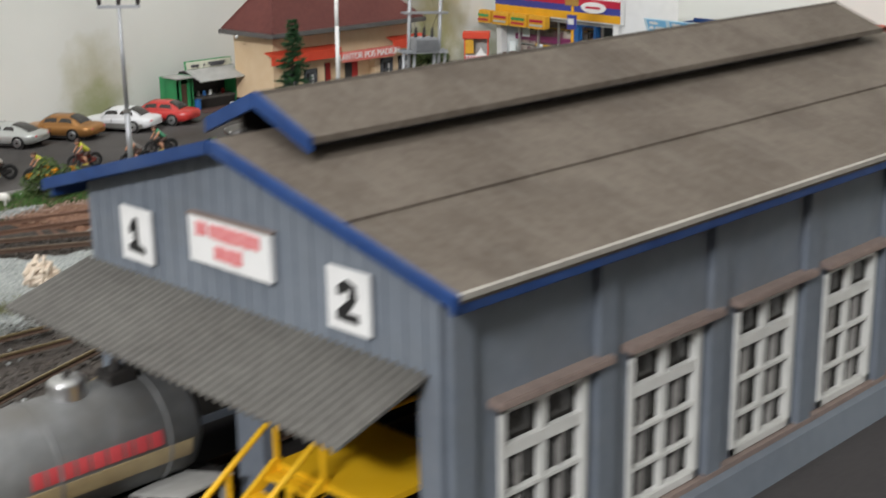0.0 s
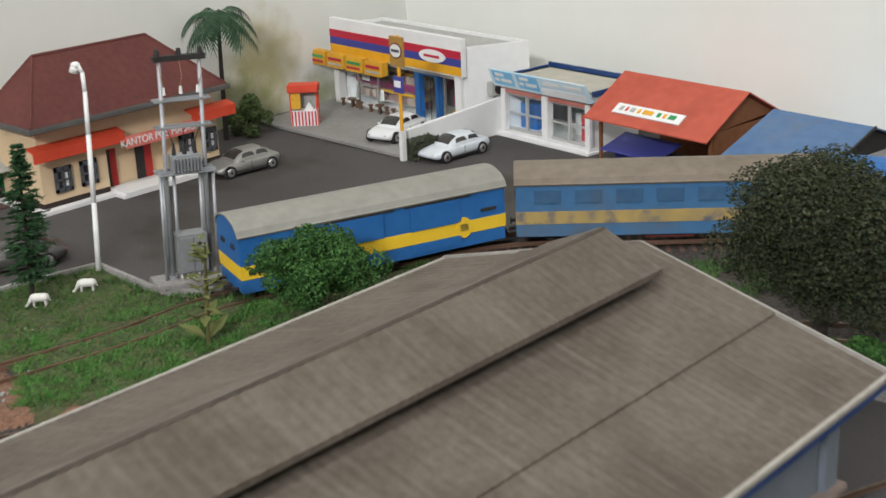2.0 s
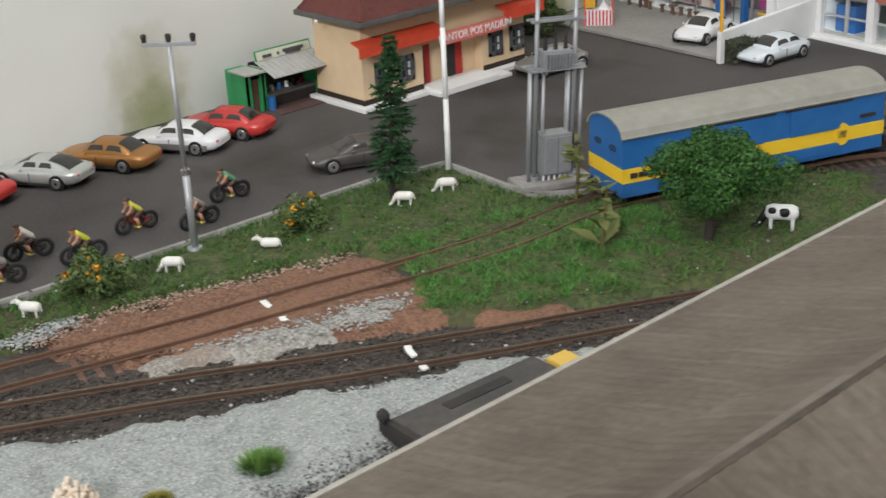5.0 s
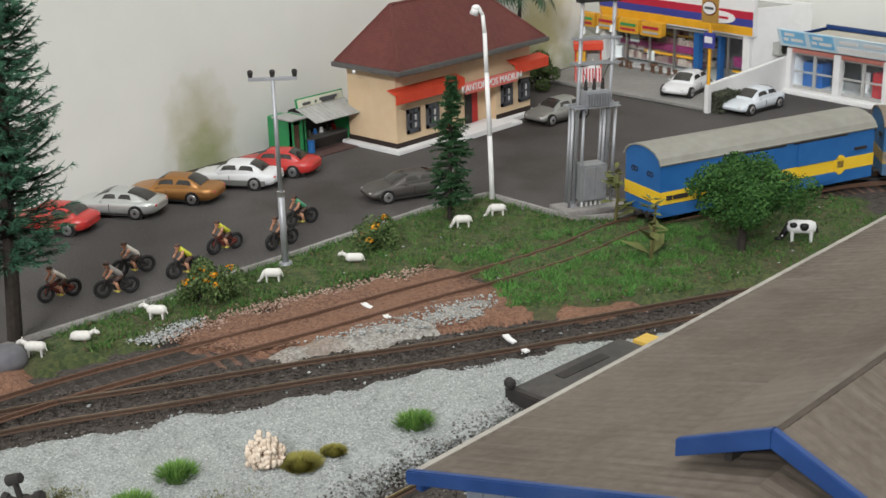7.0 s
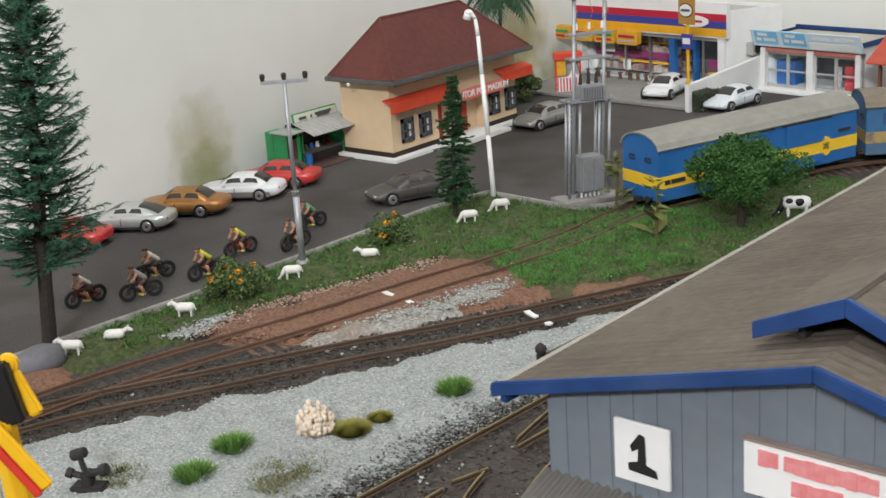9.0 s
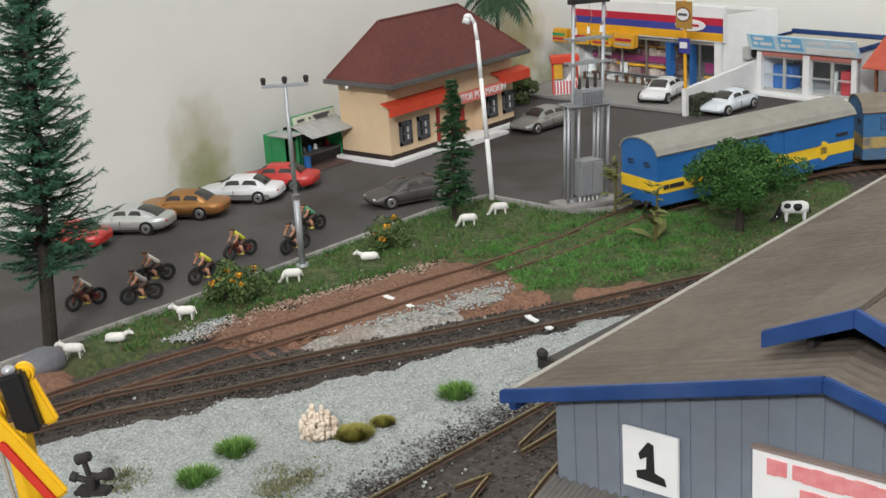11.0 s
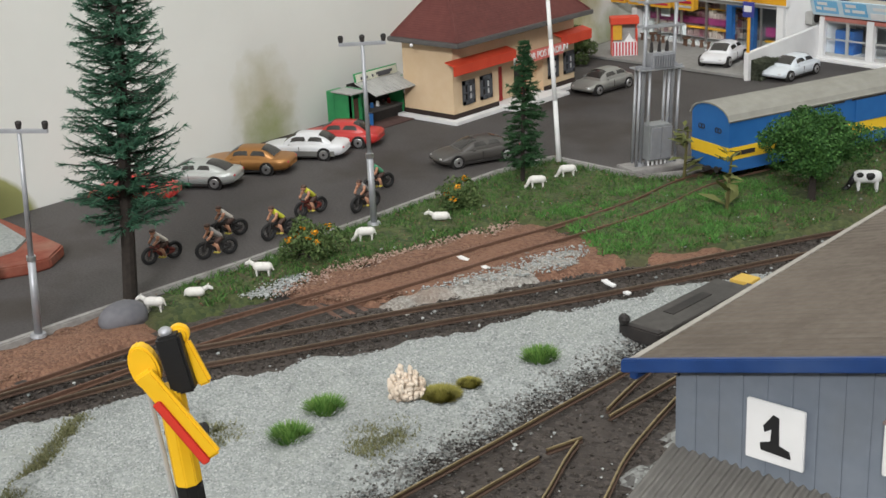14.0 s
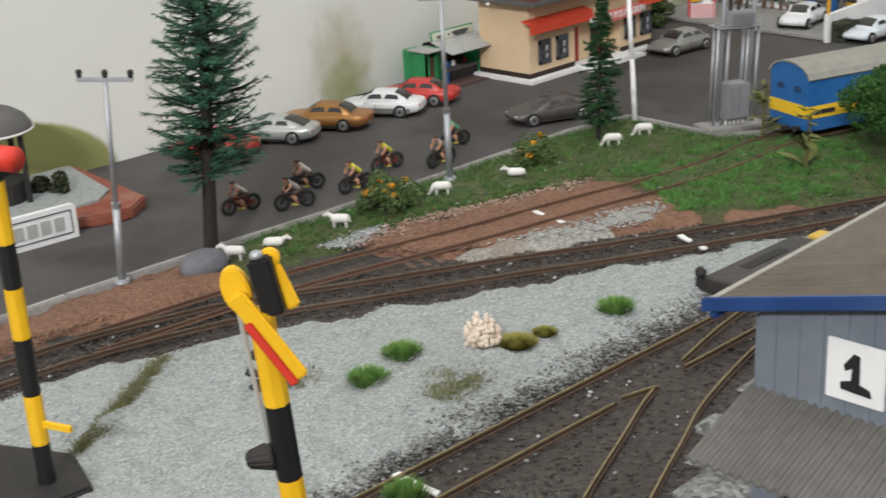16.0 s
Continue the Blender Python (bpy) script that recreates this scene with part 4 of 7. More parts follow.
stripe_red = M("stripe_red", (0.5, 0.02, 0.05), None, 120, 0.5, 0.0)
counter_blue = M("counter_blue", (0.03, 0.14, 0.42), None, 120, 0.5, 0.0)
stripe_blue = M("stripe_blue", (0.05, 0.06, 0.3), None, 120, 0.5, 0.0)
magenta = M("shelf_magenta", (0.30, 0.03, 0.14), (0.24, 0.03, 0.12), 120, 0.6, 0.0)
stripe_gold = M("stripe_gold", (0.8, 0.4, 0.02), None, 120, 0.5, 0.0)
poster_yellow = M("poster_yellow", (0.75, 0.42, 0.03), (0.6, 0.3, 0.03), 400, 0.6, 0.0)
shelf_mix = VARIED("shelf_goods", (0.16, 0.05, 0.07), (0.5, 0.42, 0.36))
table_brown = M("table_brown", (0.10, 0.055, 0.035), (0.14, 0.08, 0.05), 200, 0.7, 0.1)
paving = M("grey_paving", (0.24, 0.235, 0.22), (0.3, 0.295, 0.28), 300, 0.85, 0.2)
shop_glass = GLASS("shop_glass")
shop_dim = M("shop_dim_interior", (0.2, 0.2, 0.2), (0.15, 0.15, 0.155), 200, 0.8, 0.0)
interior = M("shop_interior", (0.5, 0.48, 0.46), (0.42, 0.4, 0.38), 200, 0.8, 0.0)


def minimart():
    s = shop("minimart", "white minimarket with red, blue and yellow striped fascia", "shop")
    T = 0.0645
    part("wall", S(0.03, 0.0325, 0.048, 0.092, 0, 0.058), plain_white, s)
    part("wall", S(0.0325, 0.1845, 0.048, 0.0505, 0, 0.058), plain_white, s)
    part("wall", Mesh().prism([(0.1695, -0.092), (0.172, -0.092), (0.187, -0.048), (0.1845, -0.048)], "z", 0, 0.058), plain_white, s)
    part("roof", Mesh().prism([(0.0325, -0.09), (0.1701, -0.09), (0.1836, -0.0505), (0.0325, -0.0505)], "z", 0.0545, 0.0560), sheet_grey, s, "grey flat roof")
    part("shop_floor", S(0.0325, 0.1695, 0.0505, 0.092, 0.001, 0.0028), plain_white, s)
    f = part("fascia", S(0.029, 0.1745, 0.092, 0.0965, 0.039, T), plain_white, s, "white fascia panel", bevel=0.0003)
    for z0, z1, mt in ((0.0512, 0.0564, stripe_red), (0.0460, 0.0512, stripe_blue), (0.0402, 0.0460, stripe_gold)):
        part("stripe", S(0.0292, 0.1743, 0.0965, 0.0969, z0, z1), mt, f)
    part("oval_badge", Mesh().prism([(0.146 + 0.0135 * math.cos(a), 0.0505 + 0.0042 * math.sin(a)) for a in [2 * math.pi * i / 20 for i in range(20)]], "y", -0.0978, -0.0969), plain_white, f, "white oval badge")
    part("badge_bar", S(0.138, 0.154, 0.0978, 0.0981, 0.0497, 0.0513), stripe_red, f)
    part("soffit", S(0.0325, 0.1695, 0.0905, 0.0925, 0.036, 0.0392), sheet_grey, s)
    for u0, u1 in ((0.029, 0.0345), (0.1655, 0.1715)):
        part("pillar", S(u0, u1, 0.089, 0.0955, 0, 0.039), plain_white, s, bevel=0.0003)
    for u in (0.0505, 0.074, 0.098, 0.148):
        part("mullion", S(u - 0.0007, u + 0.0007, 0.088, 0.0895, 0.003, 0.037), rim_silver, s)
    part("door_frame", S(0.1185, 0.1235, 0.087, 0.0915, 0.003, 0.0375), wagon_blue, s, "blue door frame")
    part("door_frame", S(0.1405, 0.1435, 0.087, 0.0915, 0.003, 0.0375), wagon_blue, s, "blue door frame")
    part("door_frame", S(0.1235, 0.1405, 0.087, 0.0915, 0.0345, 0.0375), wagon_blue, s)
    for u0, u1 in ((0.0345, 0.1185), (0.1235, 0.1318), (0.1322, 0.1405), (0.1435, 0.1655)):
        g = part("pane", S(u0, u1, 0.0882, 0.0886, 0.003, 0.037), shop_glass, s)
        g.visible_shadow = False
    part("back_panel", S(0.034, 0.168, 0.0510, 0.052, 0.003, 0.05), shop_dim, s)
    # shelves of goods behind the glass
    for r, v in enumerate((0.078, 0.064)):
        for z in (0.006, 0.0135, 0.021, 0.0285):
            sh = part("shelf", S(0.037, 0.115, v - 0.005, v, z - 0.0006, z), stripe_gold if z > 0.02 else sheet_grey, s)
            g = Mesh()
            u = 0.0375
            while u < 0.113:
                w = random.uniform(0.0018, 0.0042)
                h = random.uniform(0.003, 0.0062)
                q = S(u, u + w * 0.9, v - 0.0045, v - 0.0004, z, z + h)
                g.add(q.v, q.f)
                u += w
            part("goods", g, shelf_mix, sh)["kind"] = "stuff"
    part("shelf_front", S(0.036, 0.116, 0.0800, 0.0808, 0.0165, 0.0215), magenta, s, "magenta shelf edge")
    for u0, u1, z0, z1 in ((0.0525, 0.0615, 0.0205, 0.0345), (0.037, 0.044, 0.006, 0.0155), (0.070, 0.0775, 0.008, 0.016)):
        part("poster", S(u0, u1, 0.0870, 0.0873, z0, z1), plain_white, s, "white poster inside the window")
    part("shelf_front", S(0.060, 0.116, 0.0786, 0.0796, 0.0125, 0.0142), stripe_gold, s, "yellow shelf edge")
    part("shelf_front", S(0.146, 0.164, 0.079, 0.081, 0.009, 0.0105), stripe_gold, s)
    part("shelf_front", S(0.146, 0.164, 0.078, 0.080, 0.013, 0.02), magenta, s)
    # projecting poster boxes
    for i, u in enumerate((0.010, 0.0325, 0.055, 0.0775)):
        b = part("poster_board", Mesh().prism([(-0.0975, 0.031), (-0.1035, 0.0302), (-0.1025, 0.0402), (-0.097, 0.0405)], "x", u, u + 0.0195), poster_yellow, s, "yellow poster board", bevel=0.0002)
        part("poster_bar", S(u + 0.002, u + 0.0175, 0.1033, 0.1036, 0.0355, 0.0375), stripe_red if i % 2 else kiosk_green, b)
        part("poster_bar", S(u + 0.002, u + 0.0175, 0.1035, 0.1038, 0.0322, 0.0338), stripe_red if i % 2 == 0 else sheet_grey, b)
    part("air_conditioner", S(0.1775, 0.1835, 0.066, 0.078, 0.025, 0.034), sheet_grey, s, "grey air conditioner box", bevel=0.0004)
    part("fan_grille", Mesh().tube((0.1835, -0.0725, 0.0295), (0.1841, -0.0725, 0.0295), 0.0036, n=16), under_black, s)
    # seats before the shop
    for u in (0.052, 0.058, 0.084, 0.092, 0.1):
        part("stool", Mesh().tube((u, -0.0965, 0.0024), (u, -0.0965, 0.007), 0.0016, 0.0011, 8).tube((u, -0.0965, 0.007), (u, -0.0965, 0.0078), 0.002, n=8), table_brown, s)
    for u in (0.055, 0.088):
        part("table", Mesh().tube((u, -0.0995, 0.0024), (u, -0.0995, 0.0085), 0.0007, n=6).tube((u, -0.0995, 0.0085), (u, -0.0995, 0.0094), 0.0032, n=12), table_brown, s)
    for u in (0.043, 0.064, 0.076, 0.108):
        part("stool", Mesh().tube((u, -0.0985, 0.0024), (u, -0.0985, 0.0068), 0.0014, 0.0010, 8).tube((u, -0.0985, 0.0068), (u, -0.0985, 0.0076), 0.0019, n=8), table_brown, s)


minimart()
setting("paved_forecourt", Mesh().prism([(far(0.02, 0.092)), (far(0.036, 0.168)), (far(0.188, 0.158)), (far(0.186, 0.092))], "z", 0.0004, 0.0024), paving, "grey paved forecourt before the minimarket", bevel=0.0003, category="pavement")
rw = shop("boundary_wall", "white sloping boundary wall of the minimarket", "wall")
part("wall_slab", Mesh().prism([(-0.156, 0.0), (-0.02, 0.0), (-0.02, 0.03), (-0.094, 0.0225), (-0.156, 0.0175)], "x", 0.1838, 0.187), plain_white, rw, bevel=0.0003)


def sign_pole():
    s = thing("sign_pole", *far(0.1895, 0.159), 0, "yellow sign pole with boards on white post", "sign", RZ)
    part("post", Mesh().box(-0.0016, 0.0016, -0.0016, 0.0016, 0, 0.019), plain_white, s, "white square post")
    part("pole", Mesh().tube((0, 0, 0.019), (0, 0, 0.078), 0.0011, n=10), stripe_gold, s, "yellow pole")
    b = part("board", Mesh().box(-0.0065, 0.0065, -0.0016, 0.0, 0.0595, 0.0775), M("board_ochre", (0.42, 0.24, 0.05), (0.36, 0.2, 0.05), 200, 0.6, 0.0), s, "ochre board with white oval", bevel=0.0002)
    part("oval_ring", Mesh().prism([(0.0058 * math.cos(a), 0.069 + 0.0048 * math.sin(a)) for a in [2 * math.pi * i / 18 for i in range(18)]], "y", -0.0019, -0.0016), under_red, b)
    part("oval_badge", Mesh().prism([(0.0051 * math.cos(a), 0.069 + 0.0040 * math.sin(a)) for a in [2 * math.pi * i / 18 for i in range(18)]], "y", -0.0021, -0.0016), plain_white, b)
    part("badge_bar", Mesh().box(-0.0036, 0.0036, -0.0024, -0.0021, 0.0682, 0.0698), win_grey, b)
    b = part("small_board", Mesh().box(-0.0042, 0.0042, -0.0015, 0, 0.043, 0.053), stripe_blue, s, "small blue board")
    part("letter_bar", Mesh().box(-0.003, 0.003, -0.0019, -0.0015, 0.0465, 0.0505), plain_white, b)


sign_pole()


def snack_booth():
    s = thing("snack_booth", -0.4755, 0.5925, 0.0024, "small red booth with striped red and white counter", "booth", 40)
    for x in (-0.0095, 0.0085):
        part("post", Mesh().box(x, x + 0.001, -0.004, -0.003, 0, 0.026), awning_red, s)
        part("post", Mesh().box(x, x + 0.001, 0.004, 0.005, 0, 0.026), awning_red, s)
    c = part("counter", Mesh().box(-0.009, 0.009, -0.0045, 0.004, 0, 0.0105), plain_white, s, "white counter")
    for i in range(8):
        part("stripe", Mesh().box(-0.0088 + i * 0.0023, -0.0077 + i * 0.0023, -0.0049, -0.0045, 0.0003, 0.0102), sign_red, c)
    part("back_panel", Mesh().box(-0.009, 0.009, 0.004, 0.0045, 0.0105, 0.024), sheet_grey, s)
    part("top_board", Mesh().box(-0.0105, 0.0105, -0.0062, 0.006, 0.0235, 0.0285), awning_red, s, "red header board", bevel=0.0003)
    part("menu_board", Mesh().box(-0.0085, -0.002, -0.0046, -0.0042, 0.012, 0.0228), poster_yellow, s)
    part("display_case", Mesh().prism([(0.0, 0.0105), (0.007, 0.0105), (0.0035, 0.0165)], "y", -0.003, 0.002), plain_white, s)


snack_booth()


def bank_kiosk():
    s = shop("cash_machine_shop", "white shop with pale blue sign board and glass front", "shop")
    s.matrix_basis = s.matrix_basis @ Matrix.Translation((0.0258, 0, 0)) @ Matrix.Diagonal((0.896, 1, 1, 1))
    part("step", S(0.176, 0.272, 0.03, 0.0785, 0, 0.0016), plain_white, s, bevel=0.0002)
    part("step", S(0.178, 0.270, 0.03, 0.0755, 0.0016, 0.0032), plain_white, s, bevel=0.0002)
    part("side_wall", S(0.180, 0.183, 0.03, 0.072, 0.0032, 0.038), plain_white, s)
    part("side_wall", S(0.2665, 0.2695, 0.03, 0.072, 0.0032, 0.038), plain_white, s)
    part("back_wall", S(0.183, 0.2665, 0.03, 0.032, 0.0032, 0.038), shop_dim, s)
    for u0, u1 in ((0.180, 0.1845), (0.2225, 0.2285), (0.265, 0.2695)):
        part("pillar", S(u0, u1, 0.069, 0.0745, 0.0032, 0.031), plain_white, s, bevel=0.0003)
    part("lintel", S(0.180, 0.2695, 0.068, 0.0735, 0.0285, 0.0312), M("faded_red", (0.5, 0.16, 0.12), (0.55, 0.22, 0.18), 200, 0.7, 0.0), s, "faded red lintel")
    for u0, u1 in ((0.1845, 0.2035), (0.2035, 0.2225), (0.2285, 0.2465), (0.2465, 0.265)):
        g = part("pane", S(u0, u1, 0.0702, 0.0706, 0.0032, 0.0285), shop_glass, s)
        g.visible_shadow = False
        part("mullion", S(u1 - 0.0011, u1 + 0.0011, 0.0696, 0.0714, 0.0032, 0.0285), sheet_grey, s)
        part("door_rail", S(u0, u1, 0.0697, 0.0712, 0.0032, 0.0052), sheet_grey, s)
        part("door_rail", S(u0, u1, 0.0697, 0.0712, 0.0145, 0.0156), sheet_grey, s)
        part("door_rail", S(u0, u1, 0.0697, 0.0712, 0.0268, 0.0285), sheet_grey, s)
    part("cash_machine", S(0.186, 0.203, 0.050, 0.062, 0.0032, 0.020), counter_blue, s, "blue cash machine", bevel=0.0004)
    part("cash_machine", S(0.248, 0.264, 0.050, 0.062, 0.0032, 0.020), sign_red, s, "red cash machine", bevel=0.0004)
    part("leaflet_stand", S(0.232, 0.2375, 0.05, 0.052, 0.0032, 0.017), plain_white, s)
    part("roof", S(0.180, 0.2695, 0.03, 0.072, 0.036, 0.038), M("roof_cream", (0.5, 0.47, 0.4), (0.42, 0.4, 0.34), 200, 0.8, 0.1), s, "pale flat roof")
    part("parapet", S(0.179, 0.2705, 0.028, 0.0300, 0.036, 0.0410), royal_blue, s, "blue parapet", bevel=0.0002)
    part("parapet", S(0.1785, 0.1800, 0.0305, 0.072, 0.036, 0.0392), royal_blue, s)
    part("parapet", S(0.2695, 0.271, 0.0305, 0.072, 0.036, 0.0392), royal_blue, s)
    b = part("sign_board", Mesh().prism([(-0.072, 0.0325), (-0.0765, 0.0325), (-0.0815, 0.0445), (-0.079, 0.0445)], "x", 0.1755, 0.272), M("sign_sky", (0.5, 0.68, 0.78), (0.62, 0.74, 0.8), 120, 0.5, 0.0), s, "pale blue tilted sign board", bevel=0.0002)
    letter_blue = M("letter_blue", (0.16, 0.46, 0.72), (0.22, 0.52, 0.76), 120, 0.5, 0.0)
    face = lambda z: -0.0765 - (z - 0.0325) / 0.012 * 0.005

    def on_sign(name, u0, u1, z0, z1, mt, out=0.0003):
        part(name, Mesh().prism([(face(z0) + 0.0002, z0), (face(z0) - out, z0), (face(z1) - out, z1), (face(z1) + 0.0002, z1)], "x", u0, u1), mt, b)

    for u in (0.179, 0.2045):
        on_sign("blue_panel", u, u + 0.021, 0.0345, 0.0438, letter_blue)
        for u0, u1, z in ((0.003, 0.012, 0.0415), (0.0015, 0.006, 0.0378), (0.008, 0.019, 0.0378)):
            on_sign("letter_bar", u + u0, u + u1, z - 0.0011, z + 0.0011, plain_white, 0.0005)
    on_sign("white_panel", 0.228, 0.2705, 0.0332, 0.0378, plain_white)
    for u0, u1 in ((0.231, 0.2465), (0.2515, 0.2675)):
        on_sign("letter_bar", u0, u1, 0.0398, 0.0420, plain_white)


bank_kiosk()


def food_stall():
    s = shop("food_stall", "open food stall with red tin roof and brown gable", "shop")
    s.matrix_basis = s.matrix_basis @ Matrix.Translation((-0.006, -0.001, 0))
    u0, u1 = 0.292, 0.384
    tin = M("tin_red", (0.42, 0.075, 0.045), (0.5, 0.1, 0.06), 160, 0.65, 0.15, dirt=(0.3, 0.06, 0.04), amount=0.4)
    wood = M("stall_wood", (0.2, 0.075, 0.03), (0.26, 0.11, 0.05), 200, 0.75, 0.3)
    part("roof_front", Mesh().prism([(-0.098, 0.031), (-0.062, 0.0525), (-0.062, 0.0533), (-0.098, 0.0318)], "x", u0, u1), tin, s, "red tin roof slope")
    part("roof_back", Mesh().prism([(-0.062, 0.0525), (-0.026, 0.033), (-0.026, 0.0338), (-0.062, 0.0533)], "x", u0, u1), tin, s, "red tin roof slope")
    for u in (u0 + 0.004, u1 - 0.006):
        part("gable", Mesh().prism([(-0.088, 0.034), (-0.034, 0.0365), (-0.062, 0.0518)], "x", u, u + 0.0015), wood, s, "brown boarded gable")
        for v in (0.088, 0.034):
            part("post", S(u, u + 0.0018, v - 0.0009, v + 0.0009, 0, 0.0365), wood, s)
    part("back_wall", S(u0 + 0.004, u1 - 0.004, 0.033, 0.035, 0, 0.034), wood, s)
    part("side_panel", S(u1 - 0.006, u1 - 0.0045, 0.035, 0.086, 0, 0.034), wood, s)
    part("counter", S(u0 + 0.01, u0 + 0.045, 0.07, 0.082, 0, 0.011), stripe_blue, s, "blue counter", bevel=0.0004)
    part("blue_sheet", Mesh().prism([(-0.092, 0.012), (-0.07, 0.018), (-0.07, 0.0186), (-0.092, 0.0126)], "x", u0 + 0.008, u0 + 0.052), stripe_blue, s, "blue tarpaulin")
    part("bench", S(u0 + 0.014, u0 + 0.034, 0.094, 0.1, 0.004, 0.0055).box(u0 + 0.015, u0 + 0.017, -0.099, -0.095, 0, 0.004).box(u0 + 0.031, u0 + 0.033, -0.099, -0.095, 0, 0.004), wood, s)
    for u in (0.318, 0.326):
        part("crate", S(u, u + 0.006, 0.094, 0.099, 0.0055, 0.01), wood, s)
    b = part("sign_board", Mesh().prism([(-0.0915, 0.0358), (-0.0848, 0.0398), (-0.0853, 0.0405), (-0.092, 0.0365)], "x", 0.309, 0.359), plain_white, s, "white sign board on the roof")
    for a, w, mt in ((0.313, 0.003, sheet_grey), (0.3175, 0.002, sign_red), (0.321, 0.004, sheet_grey), (0.3265, 0.0025, stripe_gold), (0.3305, 0.009, stripe_gold), (0.341, 0.003, kiosk_green), (0.3455, 0.0025, stripe_gold), (0.3495, 0.006, kiosk_green)):
        part("letter_bar", Mesh().prism([(-0.0897, 0.0377), (-0.0870, 0.0393), (-0.0873, 0.0397), (-0.0900, 0.0381)], "x", a, a + w * 0.8), mt, b)


food_stall()


def blue_house():
    s = shop("blue_roofed_house", "small house with faded blue tin roof", "house")
    u0, u1 = 0.389, 0.452
    tin = M("tin_blue", (0.07, 0.14, 0.27), (0.1, 0.18, 0.32), 160, 0.7, 0.15, dirt=(0.14, 0.16, 0.2), amount=0.5)
    part("wall", S(u0 + 0.004, u1 - 0.004, 0.02, 0.092, 0, 0.028), interior, s)
    part("roof", Mesh().prism([(-0.102, 0.026), (-0.056, 0.0435), (-0.056, 0.0443), (-0.102, 0.0268)], "x", u0, u1), tin, s, "faded blue tin roof slope")
    part("roof", Mesh().prism([(-0.056, 0.0435), (-0.01, 0.026), (-0.01, 0.0268), (-0.056, 0.0443)], "x", u0, u1), tin, s, "faded blue tin roof slope")
    part("gable", Mesh().prism([(-0.092, 0.028), (-0.02, 0.028), (-0.056, 0.0432)], "x", u1 - 0.007, u1 - 0.005), under_black, s)
    part("roof_edge", Mesh().prism([(-0.102, 0.0258), (-0.056, 0.0433), (-0.056, 0.0449), (-0.102, 0.0274)], "x", u1, u1 + 0.001), under_black, s)
    part("window", S(u0 + 0.012, u0 + 0.03, 0.092, 0.0926, 0.009, 0.02), pane_dark, s)


blue_house()


# ---- railway wagons ----
coach_pane = M("coach_pane", (0.03, 0.09, 0.19), (0.05, 0.12, 0.22), 200, 0.5, 0.1, dirt=(0.1, 0.11, 0.12), amount=0.6)
def wagon(x, y, angle, length, blue, yellow, top, label, bogie_mat, w=0.0148, door=True, stripe_end=True):
    s = thing("railway_wagon", x, y, 0.003, label, "wagon", angle, group="parked wagons")
    zb, zs = 0.0042, 0.0312
    prof = [(-w, zb), (w, zb), (w, zs), (w * 0.92, zs + 0.0022), (w * 0.7, zs + 0.0046), (w * 0.35, zs + 0.0062), (0, zs + 0.0067), (-w * 0.35, zs + 0.0062), (-w * 0.7, zs + 0.0046), (-w * 0.92, zs + 0.0022), (-w, zs)]
    body = part("body", Mesh().prism(prof, "x", 0, length), blue, s, bevel=0.0003)
    arch = [(w + 0.0006, zs - 0.0006)] + prof[2:] + [(-w - 0.0006, zs - 0.0006)]
    arch = [(a * 1.03, b + 0.0005) for a, b in arch]
    under = [(a * 0.97, b - 0.0008) for a, b in reversed(arch)]
    part("roof", Mesh().prism(arch + under, "x", -0.0008, length + 0.0008), top, s, "grey arched roof")
    for z0, z1 in ((0.0108, 0.0172),):
        for sy in (-1, 1):
            part("stripe", Mesh().box(0, length, min(sy * w, sy * (w + 0.0002)), max(sy * w, sy * (w + 0.0002)), z0, z1), yellow, body, "yellow waist stripe")
        for xe in (0, length):
            part("stripe", Mesh().box(xe - 0.0002, xe + 0.0002, -w - 0.0002, w + 0.0002, z0, z1), yellow, body)
    for sy in (-1, 1):
        d0, d1 = sorted((sy * (w + 0.0001), sy * (w + 0.0007)))
        if door:
            for a in (0.32, 0.62):
                dr = part("sliding_door", Mesh().box(length * a, length * (a + 0.2), d0, d1, 0.0062, 0.0108).box(length * a, length * (a + 0.2), d0, d1, 0.0172, zs - 0.002), blue, s, "blue sliding door", bevel=0.0002)
                part("door_rail", Mesh().box(length * (a - 0.02), length * (a + 0.24), d0, d1 + 0.0002 * sy, zs - 0.0018, zs - 0.001), under_black, dr)
        else:
            for k in range(7):
                a = 0.06 + k * 0.132
                part("window", Mesh().box(length * a, length * (a + 0.085), d0, d1 - 0.0003 * sy, 0.0215, 0.0280), coach_pane, s, "blind faded blue coach window")
        if door:
            e = part("emblem", Mesh().prism([(length * 0.83 + 0.0042 * math.cos(t), 0.0142 + 0.0052 * math.sin(t)) for t in [2 * math.pi * i / 16 for i in range(16)]], "y", d0, d1), wagon_yellow, s, "yellow and green round emblem")
            part("emblem_core", Mesh().box(length * 0.83 - 0.0022, length * 0.83 + 0.0022, min(d0, d1 + 0.0003 * sy), max(d0, d1 + 0.0003 * sy), 0.0125, 0.0162), royal_blue, e)
            for a, b_ in ((0.025, 0.05), (0.055, 0.12), (0.9, 0.96)):
                part("letter_bar", Mesh().box(length * a, length * b_, min(d0, d1 - 0.0003 * sy), max(d0, d1 - 0.0003 * sy), 0.0129 if a < 0.5 else 0.0205, 0.0151 if a < 0.5 else 0.022), under_black, s)
    for yy in (-0.0065, 0.0065):
        for k in (-0.0011, 0.0011):
            part("end_ring", Mesh().torus((-0.0003, yy + k, 0.0248), 0.0012, 0.00028, "x", 14, 5), under_black, s)
